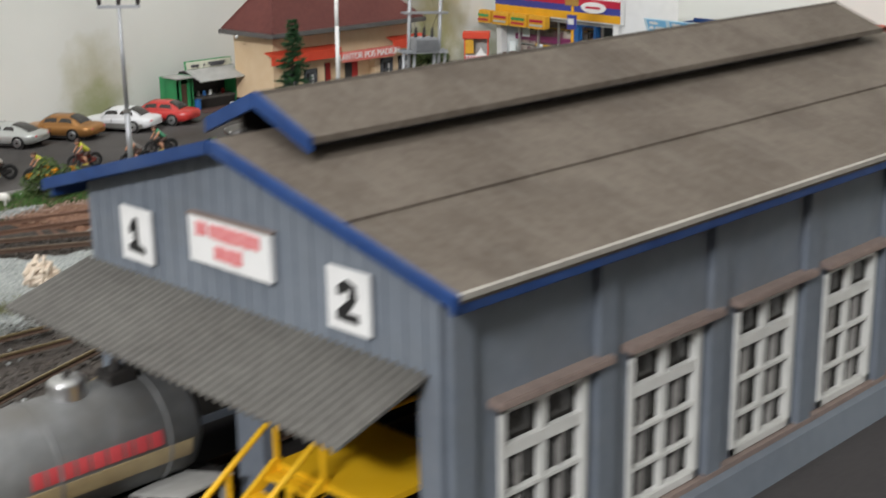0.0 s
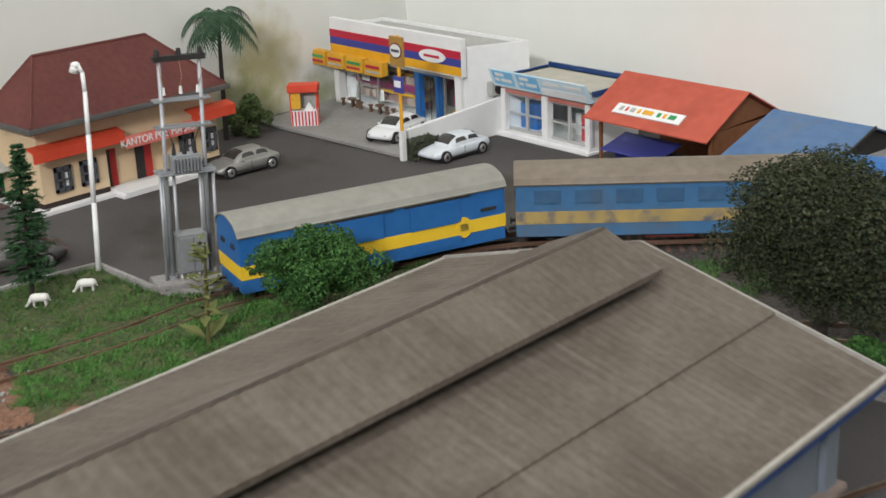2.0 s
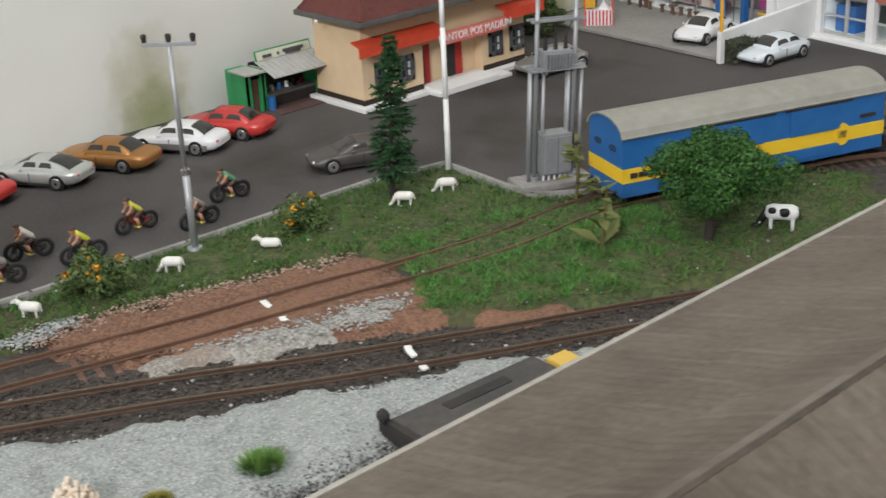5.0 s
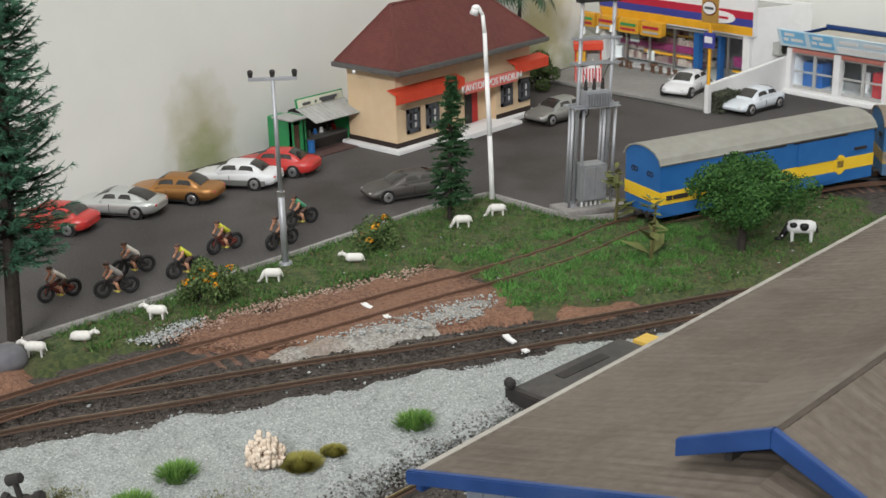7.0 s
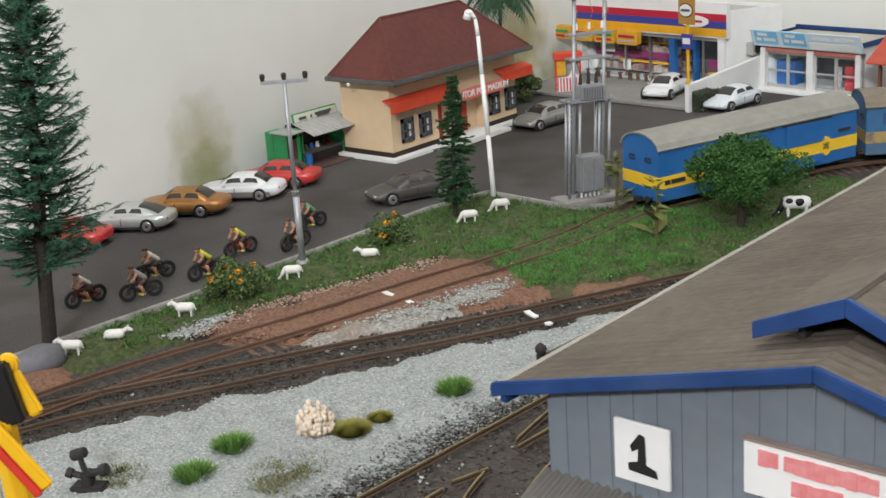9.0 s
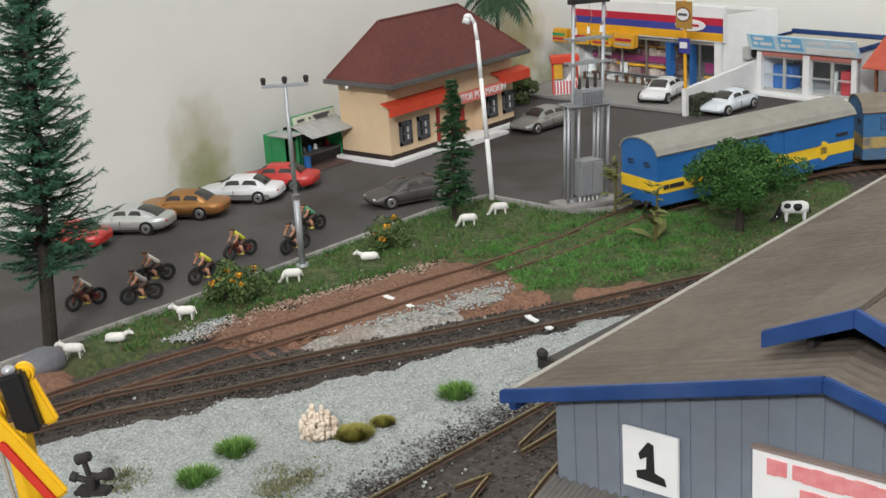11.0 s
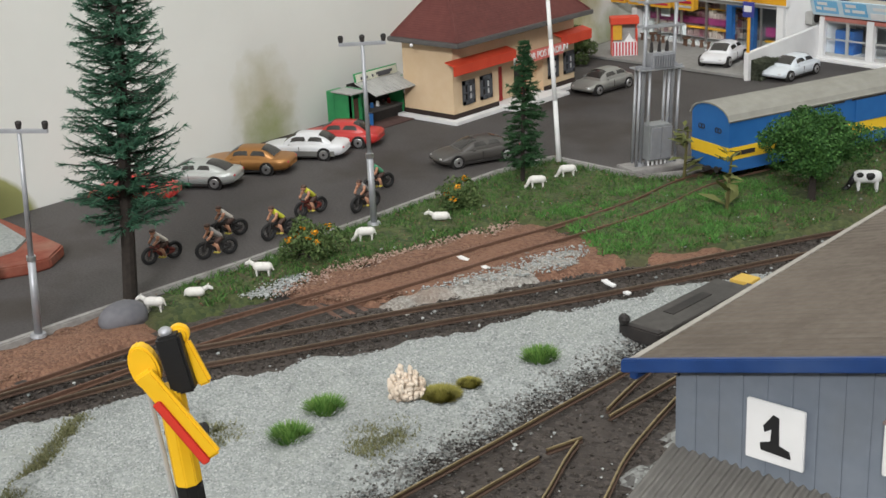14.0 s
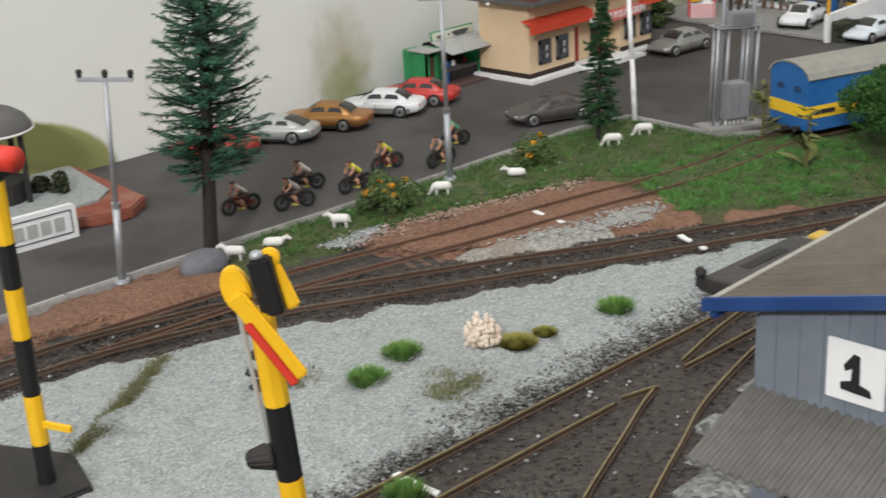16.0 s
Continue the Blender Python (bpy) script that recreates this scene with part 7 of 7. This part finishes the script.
def broadleaf(name, x, y, label, mat, crown, count, size, seed, trunk=0.0022, n=16, flower=None, category="tree"):
    rng = np.random.default_rng(seed)
    s = thing(name, x, y, -0.001, label, category)
    cx, cy, cz, rx, ry, rz = crown
    cl = clumps_in(rng, n, cx, cy, cz, rx, ry, rz, min(rx, rz) * 0.3, min(rx, rz) * 0.55)
    m = Mesh().tube((0, 0, 0), (cx * 0.5, cy * 0.5, cz * 0.55), trunk, trunk * 0.7, 8)
    for c in cl[: max(6, n // 2)]:
        m.tube((cx * 0.5, cy * 0.5, cz * 0.5), c[:3], trunk * 0.45, trunk * 0.15, 5)
    part("trunk", m, bark, s, "dark trunk and limbs")
    v, f = leaf_cloud(rng, cl, count, size)
    soup("crown", v, f, mat, "", "", s)
    if flower:
        heads = [(c[0], c[1], c[2] + c[5] * 0.7, 0.0017, 0.0017, 0.0012) for c in cl if c[2] > cz - rz * 0.15][:7]
        v, f = leaf_cloud(rng, heads, flower, size * 0.8, 0.9)
        ob = soup("flowers", v, f, flowers, "", "", s)
        ob["label"] = "orange yellow flowers"
        ob["kind"] = "stuff"
    return s


def conifer(name, x, y, label, mat, height, bare, radius, whorls, per, seed, needle, tiers=False, lean=(0, 0), fine=1.0):
    rng = np.random.default_rng(seed)
    s = thing(name, x, y, -0.001, label, "tree")
    part("trunk", Mesh().tube((0, 0, 0), (lean[0] * 0.5, lean[1] * 0.5, height * 0.5), height * 0.017, height * 0.012, 9).tube((lean[0] * 0.5, lean[1] * 0.5, height * 0.5), (*lean, height * 0.97), height * 0.012, height * 0.003, 9), bark, s, "dark brown trunk")
    v = []
    limbs = Mesh()
    for w in range(whorls):
        t = w / (whorls - 1)
        z = bare + (height - bare) * t
        rad = radius * (1 - t ** 1.25 if not tiers else (1 - t) ** 0.75) * rng.uniform(0.8, 1.1) + radius * 0.1
        if t < 0.12:
            rad *= 0.62 + 3.2 * t
        if tiers:
            rad *= 0.58 + 0.55 * abs(math.sin(t * math.pi * 5.5))
        for b in range(per):
            q = rng.uniform(0, 2 * math.pi)
            ln = rad * rng.uniform(0.7, 1.12)
            o = np.array((lean[0] * z / height, lean[1] * z / height, z))
            d = np.array((math.cos(q), math.sin(q), rng.uniform(-0.35, 0.12) if tiers else rng.uniform(-0.45, 0.35)))
            d /= np.linalg.norm(d)
            lift = 0.0 if tiers else rng.uniform(0.1, 0.45)
            tip = o + d * ln
            rise = np.array((0, 0, lift * ln))
            limbs.tube(tuple(o), tuple(o + d * ln * 0.5 + rise * 0.25), height * 0.0022, height * 0.0014, 4)
            limbs.tube(tuple(o + d * ln * 0.5 + rise * 0.25), tuple(tip * 0.94 + o * 0.06 + rise * 0.88), height * 0.0014, height * 0.0005, 4)
            side = np.cross(d, (0, 0, 1.0))
            u = rng.uniform(0.12, 1.0, (needle, 1)) ** 0.8
            p = o + d * ln * u + rise * u * u
            g = side * rng.choice((-1, 1), (needle, 1)) * rng.uniform(0.4, 1, (needle, 1)) + d * rng.uniform(0.2, 0.9, (needle, 1))
            g[:, 2] += rng.uniform(-0.5, 0.5, needle)
            g /= np.linalg.norm(g, axis=1, keepdims=True)
            g *= radius * (rng.uniform(0.08, 0.22, (needle, 1)) if tiers else rng.uniform(0.05, 0.14, (needle, 1)))
            h = np.cross(g, rng.normal(size=(needle, 3)))
            h *= radius * 0.022 * fine / (np.linalg.norm(h, axis=1, keepdims=True) + 1e-12)
            v.append(np.stack([p - h, p + h, p + g + h * 0.3, p + g - h * 0.3], 1).reshape(-1, 3))
    v = np.concatenate(v)
    f = np.arange(len(v)).reshape(-1, 4).tolist()
    v = v.tolist()
    part("limb_wood", limbs, bark, s)["kind"] = "stuff"
    soup("needles", v, f, mat, "", "", s)
    return s


conifer("tall_pine", -0.3705, 0.0688, "tall dark blue-green model pine tree beside the kerb", needles, 0.190, 0.035, 0.0250, 58, 10, 1, 110, lean=(0.0112, 0.0104), fine=0.34)
conifer("small_fir", -0.3375, 0.2935, "small dark green tiered fir on the verge", needles_dark, 0.075, 0.012, 0.0128, 26, 10, 2, 50, tiers=True, lean=(0.001, 0.003))
broadleaf("round_bush_tree", -0.1995, 0.3430, "dense dark green bushy tree beside the wagon", leaves_bush, (-0.003, 0.008, 0.0300, 0.0310, 0.0310, 0.0160), 26000, 0.0008, 3, n=70)
broadleaf("flowering_shrub", -0.3440, 0.1475, "green shrub with orange yellow flowers", leaves_mid, (0, 0, 0.0092, 0.0135, 0.0155, 0.0112), 2900, 0.0009, 4, trunk=0.0009, n=26, flower=170, category="shrub")
broadleaf("flowering_shrub", -0.3360, 0.2420, "green shrub with orange yellow flowers", leaves_mid, (0, 0, 0.0090, 0.0120, 0.0145, 0.0105), 2500, 0.0009, 5, trunk=0.0009, n=24, flower=190, category="shrub")
broadleaf("dark_round_tree", -0.022, 0.452, "large dark leafy tree behind the shed", leaves_dark, (0.003, 0.002, 0.049, 0.045, 0.038, 0.033), 80000, 0.0008, 6, trunk=0.0035, n=70)
broadleaf("orange_tree", 0.1655, 0.1530, "bushy tree with bright orange foliage", leaves_orange, (0, 0, 0.066, 0.034, 0.033, 0.040), 120000, 0.00055, 7, trunk=0.003, n=110).location.z = -0.0108
broadleaf("green_shrub", 0.000, 0.438, "dark green shrub behind the shed", leaves_bush, (0, 0, 0.009, 0.018, 0.013, 0.010), 5000, 0.0009, 8, trunk=0.001, n=18, category="shrub")
broadleaf("light_shrub", 0.026, 0.498, "bright light green shrub beyond the tracks", blades_bright, (0, 0, 0.022, 0.015, 0.015, 0.018), 2200, 0.0016, 9, trunk=0.001, n=14, category="shrub")
broadleaf("dark_shrub", -0.488, 0.062, "low dark shrub on the traffic island", leaves_dark, (0, 0, 0.010, 0.012, 0.012, 0.007), 1500, 0.0012, 10, trunk=0.001, n=10, category="shrub")
broadleaf("wall_shrub", -0.494, 0.556, "olive shrub beside the post office wall", leaves_mid, (0, 0, 0.014, 0.014, 0.018, 0.015), 4200, 0.0010, 11, trunk=0.001, n=12, category="shrub")
broadleaf("kiosk_shrub", -0.505, 0.3835, "small brown green shrub beside the kiosk", VARIED("olive_leaves", (0.05, 0.055, 0.018), (0.12, 0.11, 0.04)), (0, 0, 0.013, 0.008, 0.006, 0.013), 900, 0.0011, 12, trunk=0.0008, n=9, category="shrub")


def palm(name, x, y, label, height, spread, count, seed, mat, leaflets=16):
    rng = np.random.default_rng(seed)
    s = thing(name, x, y, 0, label, "palm")
    part("trunk", Mesh().tube((0, 0, 0), (0.001, 0.002, height), height * 0.022, height * 0.014, 9), bark, s, "slender trunk")
    for k in range(count):
        q = 2 * math.pi * k / count + rng.uniform(-0.2, 0.2)
        rise = rng.uniform(-0.2, 0.9)
        v, f = [], []
        pts = []
        for i in range(9):
            t = i / 8
            r = spread * t * (1 - 0.15 * t)
            pts.append(np.array((0.001 + math.cos(q) * r, 0.002 + math.sin(q) * r, height + spread * (rise * t - (0.75 + 0.4 * rise) * t * t))))
        side = np.array((-math.sin(q), math.cos(q), 0))
        for i in range(1, 9):
            for sgn in (-1, 1):
                for h in (0, 0.5):
                    p = pts[i - 1] * (1 - h) + pts[i] * h
                    tip = p + side * sgn * spread * 0.26 * math.sin(math.pi * min(1, (i + h) / 8.5)) ** 0.6 + (pts[i] - pts[i - 1]) * 0.9 - np.array((0, 0, spread * 0.12))
                    w = (pts[i] - pts[i - 1]) * 0.22
                    n = len(v)
                    v += [tuple(p - w), tuple(p + w), tuple(tip)]
                    f.append((n, n + 1, n + 2))
        fr = soup("frond", v, f, mat, "", "", s, "")
    return s


palm("palm_tree", -0.4975, 0.540, "dark green palm tree behind the post office", 0.083, 0.029, 34, 3, fronds)
palm("palm_tree", -0.054, 0.645, "small pale palm near the far wall", 0.045, 0.017, 12, 4, blades_bright)


def leafy_plant(x, y, seed):
    rng = np.random.default_rng(seed)
    s = thing("broad_leaved_plant", x, y, 0, "olive green plastic plant with broad leaves", "plant")
    part("stem", Mesh().tube((0, 0, 0), (0.001, 0.002, 0.028), 0.0009, 0.0005, 7), VARIED("stem_olive", (0.1, 0.09, 0.03), (0.12, 0.11, 0.04)), s)
    mt = VARIED("plant_leaf", (0.09, 0.11, 0.03), (0.17, 0.18, 0.06))
    for k in range(20):
        q, z = rng.uniform(0, 6.28), rng.uniform(0.003, 0.031)
        ln = 0.0150 * (1 - z / 0.045) * rng.uniform(0.7, 1.2)
        d = np.array((math.cos(q), math.sin(q), rng.uniform(0.0, 1.0)))
        sd = np.array((-math.sin(q), math.cos(q), 0)) * ln * 0.25
        o = np.array((0, 0, z))
        v = [tuple(o), tuple(o + d * ln * 0.45 + sd), tuple(o + d * ln * 0.45 + np.array((0, 0, -0.0008))), tuple(o + d * ln * 0.45 - sd), tuple(o + d * ln - np.array((0, 0, ln * 0.2)))]
        soup("leaf", v, [(0, 2, 1), (0, 3, 2), (1, 2, 4), (2, 3, 4)], mt, "", "", s, "")


leafy_plant(-0.2255, 0.3080, 1)
leafy_plant(-0.2700, 0.3420, 2)


# ---- tufts, grass, stones: uncountable scenery ----
def blades(name, rng, spots, mat, label, category, lo, hi, width=0.0005, lean=0.5, parent=None):
    v, f = [], []
    for x, y, z in spots:
        h = rng.uniform(lo, hi)
        q = rng.uniform(0, 6.28)
        dx, dy = math.cos(q) * width, math.sin(q) * width
        ox, oy = rng.normal() * h * lean, rng.normal() * h * lean
        i = len(v)
        v += [(x - dx, y - dy, z), (x + dx, y + dy, z), (x + ox, y + oy, z + h)]
        f.append((i, i + 1, i + 2))
    return soup(name, v, f, mat, label, category, parent)


def tuft(x, y, r, h, seed, mat, label, n=520):
    rng = np.random.default_rng(seed)
    s = thing("grass_tuft", x, y, 0.0026, label, "grass tuft", group="grass tufts on the gravel")
    v, f = [], []
    for _ in range(n):
        q, k = rng.uniform(0, 6.28), rng.random() ** 0.5
        bx, by = math.cos(q) * r * 0.75 * k, math.sin(q) * r * 0.75 * k
        hh = h * (1.05 - 0.5 * k) * rng.uniform(0.7, 1.15)
        tx, ty = bx + math.cos(q) * r * 0.55 * k + rng.normal() * r * 0.12, by + math.sin(q) * r * 0.55 * k + rng.normal() * r * 0.12
        w = 0.00036
        i = len(v)
        v += [(bx - math.sin(q) * w, by + math.cos(q) * w, 0), (bx + math.sin(q) * w, by - math.cos(q) * w, 0), (tx, ty, hh)]
        f.append((i, i + 1, i + 2))
    soup("grass", v, f, mat, "", "", s)


for k, (tx, ty, r, h) in enumerate(((-0.1910, 0.1165, 0.0066, 0.0056), (-0.2240, 0.0415, 0.0066, 0.0056), (-0.2185, 0.0205, 0.0068, 0.0058), (-0.1565, -0.022, 0.006, 0.006))):
    tuft(tx, ty, r, h, 20 + k, blades_bright, "bright green spiky grass tuft on gravel")
for k, (tx, ty, r, h) in enumerate(((-0.1995, 0.0725, 0.0060, 0.0032), (-0.1975, 0.0850, 0.0036, 0.0028))):
    tuft(tx, ty, r, h, 30 + k, blades_olive, "low olive moss cushion beside the rock", 2200)

rng = np.random.default_rng(11)
branch_run = np.array([(x, y) for x, y, _ in along(branch_line, 0.004)])


def off_rails(p):
    """Grass thins out on the branch track: none on the rails, little between them."""
    d = np.hypot(branch_run[:, 0] - p[0], branch_run[:, 1] - p[1]).min()
    return d > 0.0112 or (d < 0.0062 and rng.random() < 0.45)



def scatter(rng, poly, n, z=0.0006):
    x0, x1 = min(p[0] for p in poly), max(p[0] for p in poly)
    y0, y1 = min(p[1] for p in poly), max(p[1] for p in poly)
    out = []
    while len(out) < n:
        x, y = rng.uniform(x0, x1), rng.uniform(y0, y1)
        if inside(poly, x, y):
            out.append((x, y, z))
    return out


verge = [(-0.3665, 0.062), (-0.363, 0.13), (-0.360, 0.2), (-0.3585, 0.3), (-0.350, 0.336), (-0.29, 0.332), (-0.262, 0.36), (-0.228, 0.435), (-0.2, 0.45), (-0.168, 0.42), (-0.158, 0.38), (-0.19, 0.29), (-0.218, 0.24), (-0.238, 0.222), (-0.262, 0.243), (-0.276, 0.25), (-0.298, 0.248), (-0.304, 0.232), (-0.311, 0.21), (-0.324, 0.166), (-0.332, 0.135), (-0.336, 0.078)]
spots = [p for p in scatter(rng, verge, 26000) if noise.noise(Vector((p[0] * 70, p[1] * 70, 3))) > -0.25 and off_rails(p)]
blades("grass", rng, spots, blades_green, "short uneven green grass on the verge", "grass", 0.0012, 0.0032, 0.00035, 0.7)
lush = [(-0.298, 0.25), (-0.285, 0.31), (-0.262, 0.345), (-0.235, 0.37), (-0.205, 0.33), (-0.2, 0.275), (-0.22, 0.245), (-0.24, 0.222), (-0.262, 0.24)]
spots = [p for p in scatter(rng, lush, 13000) if noise.noise(Vector((p[0] * 90, p[1] * 90, 8))) > -0.05 and off_rails(p)]
blades("grass", rng, spots, blades_lush, "brighter green grass between the tracks", "grass", 0.0014, 0.0034, 0.00035, 0.7)
rear = [(-0.185, 0.43), (-0.145, 0.495), (-0.085, 0.545), (0.0, 0.578), (0.0, 0.548), (-0.06, 0.505), (-0.11, 0.452), (-0.15, 0.40)]
spots = [p for p in scatter(rng, rear, 9000, -0.0015) if noise.noise(Vector((p[0] * 80, p[1] * 80, 5))) > -0.15 and off_rails(p)]
blades("grass", rng, spots, blades_green, "patchy grass between coach and shed", "grass", 0.0012, 0.0030, 0.00035, 0.7)
trail = []
for _ in range(2600):
    t = rng.random()
    trail.append((-0.252 - 0.036 * t + rng.normal() * 0.0016, -0.067 + 0.055 * t + rng.normal() * 0.0022, 0.0028))
for cx, cy, n_, sp in ((-0.1955, 0.040, 650, 0.0050), (-0.192, 0.030, 250, 0.0036), (-0.239, 0.008, 700, 0.0036)):
    for _ in range(n_):
        trail.append((cx + rng.normal() * sp, cy + rng.normal() * sp, 0.0028))
blades("moss", rng, trail, blades_moss, "thin olive moss strewn on the gravel", "moss", 0.0006, 0.0018, 0.0003, 0.6)


def stones(name, rng, spots, mat, label, lo, hi, category="gravel"):
    v, f = [], []
    for x, y, z in spots:
        r = rng.uniform(lo, hi)
        i = len(v)
        a = rng.uniform(0, 6.28)
        for k in range(4):
            q = a + k * 1.5708 + rng.uniform(-0.3, 0.3)
            v.append((x + math.cos(q) * r * rng.uniform(0.7, 1.2), y + math.sin(q) * r * rng.uniform(0.7, 1.2), z + rng.uniform(-0.1, 0.3) * r))
        v += [(x, y, z + r * rng.uniform(0.5, 0.95)), (x, y, z - r)]
        f += [(i, i + 1, i + 4), (i + 1, i + 2, i + 4), (i + 2, i + 3, i + 4), (i + 3, i, i + 4), (i + 1, i, i + 5), (i + 2, i + 1, i + 5), (i + 3, i + 2, i + 5), (i, i + 3, i + 5)]
    return soup(name, v, f, mat, label, category)


def bed_height(x, y):
    """The top of the pale gravel bed, as its layer was laid."""
    poly = BED
    d = rim(poly, x, y)
    wob = noise.noise(Vector((x * 60, y * 60, 4))) * 0.008 + noise.noise(Vector((x * 200, y * 200, 9))) * 0.0032
    lift = min(1.0, (d + wob) / 0.014)
    return 0.003 * lift + 0.0022 * noise.noise(Vector((x * 120, y * 120, 13))) * (1 if lift > 0.2 else 0.3), lift


BED = [(-0.322, -0.33), (-0.305, -0.03), (-0.293, 0.01), (-0.264, 0.066), (-0.245, 0.1), (-0.223, 0.15), (-0.19, 0.215), (-0.168, 0.25), (-0.168, 0.2), (-0.176, 0.15), (-0.1765, 0.1), (-0.178, 0.05), (-0.178, 0.005), (-0.176, -0.05), (-0.182, -0.33)]
near = [p if p[1] > -0.12 else (p[0], -0.12) for p in BED]
spots = []
for x, y, _ in scatter(rng, near, 34000):
    z, lift = bed_height(x, y)
    if lift > -0.3 or rng.random() < 0.3:
        spots.append((x, y, max(z, -0.0015)))
for x, y, _ in scatter(rng, near, 2600):
    if rim(BED, x, y) < 0.007:
        spots.append((x + rng.normal() * 0.004, y + rng.normal() * 0.004, 0.0))
stones("gravel_stones", rng, spots, stone_bits, "pale angular gravel stones on the bed", 0.00025, 0.00060)
fringe = [(-0.183, -0.10), (-0.183, 0.0), (-0.183, 0.1), (-0.180, 0.16), (-0.170, 0.16), (-0.169, 0.1), (-0.171, 0.0), (-0.172, -0.10)]
stones("fringe_stones", rng, [(x + rng.normal() * 0.003, y, max(bed_height(x, y)[0], -0.0016)) for x, y, _ in scatter(rng, fringe, 4200)], mixed_bits, "mixed grey stones along the gravel's edge", 0.0003, 0.0008)
tracks_strip = [(-0.345, -0.1), (-0.338, 0.02), (-0.318, 0.06), (-0.29, 0.11), (-0.25, 0.18), (-0.2, 0.27), (-0.15, 0.36), (-0.13, 0.34), (-0.17, 0.25), (-0.2, 0.19), (-0.24, 0.115), (-0.28, 0.05), (-0.298, 0.0), (-0.31, -0.1)]
stones("ballast_stones", rng, scatter(rng, tracks_strip, 5000, -0.0018), dark_bits, "dark ballast stones in the track bed", 0.0004, 0.001)
yard = [(-0.18, -0.12), (-0.18, 0.2), (-0.135, 0.2), (-0.11, 0.06), (-0.08, 0.0), (-0.06, -0.12)]
stones("ballast_stones", rng, scatter(rng, yard, 3500, -0.0018), dark_bits, "dark ballast stones in the yard", 0.0004, 0.001)
stones("stray_stones", rng, scatter(rng, yard, 160, -0.0012) + scatter(rng, tracks_strip, 70, -0.001) + scatter(rng, verge, 120, 0.001), stone_bits, "stray pale stones among the tracks", 0.0004, 0.001)
earth = [(-0.327, 0.115), (-0.328, 0.139), (-0.321, 0.166), (-0.312, 0.192), (-0.304, 0.219), (-0.29, 0.24), (-0.27, 0.24), (-0.252, 0.215), (-0.268, 0.16), (-0.29, 0.125), (-0.31, 0.112)]
bank = [(-0.366, -0.12), (-0.366, 0.05), (-0.345, 0.055), (-0.34, 0.02), (-0.347, -0.12)]
stones("earth_stones", rng, scatter(rng, earth, 3200, 0.0002) + scatter(rng, bank, 1800, 0.0004), brown_bits, "reddish brown gravel and earth crumbs", 0.0003, 0.0009)
cover("rubble_strip", [(-0.02, 0.432), (0.0, 0.424), (0.03, 0.430), (0.075, 0.454), (0.2, 0.5), (0.2, 0.53), (0.06, 0.482), (0.02, 0.458)], 0.002, grey_rubble, "strip of grey rubble behind the shed", seed=12)
cover("back_road", [(-0.03, 0.40), (0.0, 0.345), (0.03, 0.34), (0.06, 0.385), (0.10, 0.42), (0.22, 0.455), (0.22, 0.50), (0.075, 0.452), (0.03, 0.428), (-0.005, 0.425)], 0.0012, wet_asphalt, "dark asphalt strip behind the shed", seed=15, rough=0.0003, ragged=0.003, category="road")

edge_strip = [(-0.329, 0.108), (-0.330, 0.14), (-0.323, 0.166), (-0.315, 0.192), (-0.307, 0.219), (-0.301, 0.24), (-0.296, 0.24), (-0.301, 0.216), (-0.308, 0.19), (-0.315, 0.164), (-0.320, 0.138), (-0.322, 0.108)]
patch = [(-0.334, 0.098), (-0.336, 0.125), (-0.329, 0.132), (-0.324, 0.105)]
stones("gravel_stones", rng, [(x + rng.normal() * 0.002, y + rng.normal() * 0.002, z) for x, y, z in scatter(rng, patch, 420, 0.0010)], stone_bits, "small patch of pale gravel at the verge", 0.0003, 0.0008)
stones("gravel_stones", rng, [(x + rng.normal() * 0.003, y + rng.normal() * 0.003, z) for x, y, z in scatter(rng, edge_strip, 1000, 0.0006)], pink_bits, "pinkish gravel strewn along the branch track", 0.0003, 0.0008)
stones("gravel_stones", rng, scatter(rng, [(-0.28, 0.139), (-0.262, 0.21), (-0.254, 0.234), (-0.244, 0.222), (-0.24, 0.2), (-0.259, 0.169)], 500, 0.0014), stone_bits, "pale gravel strewn between the tracks", 0.0003, 0.0008)
stones("earth_stones", rng, scatter(rng, verge, 1600, 0.0014), brown_bits, "brown crumbs of earth in the grass", 0.0003, 0.0007)
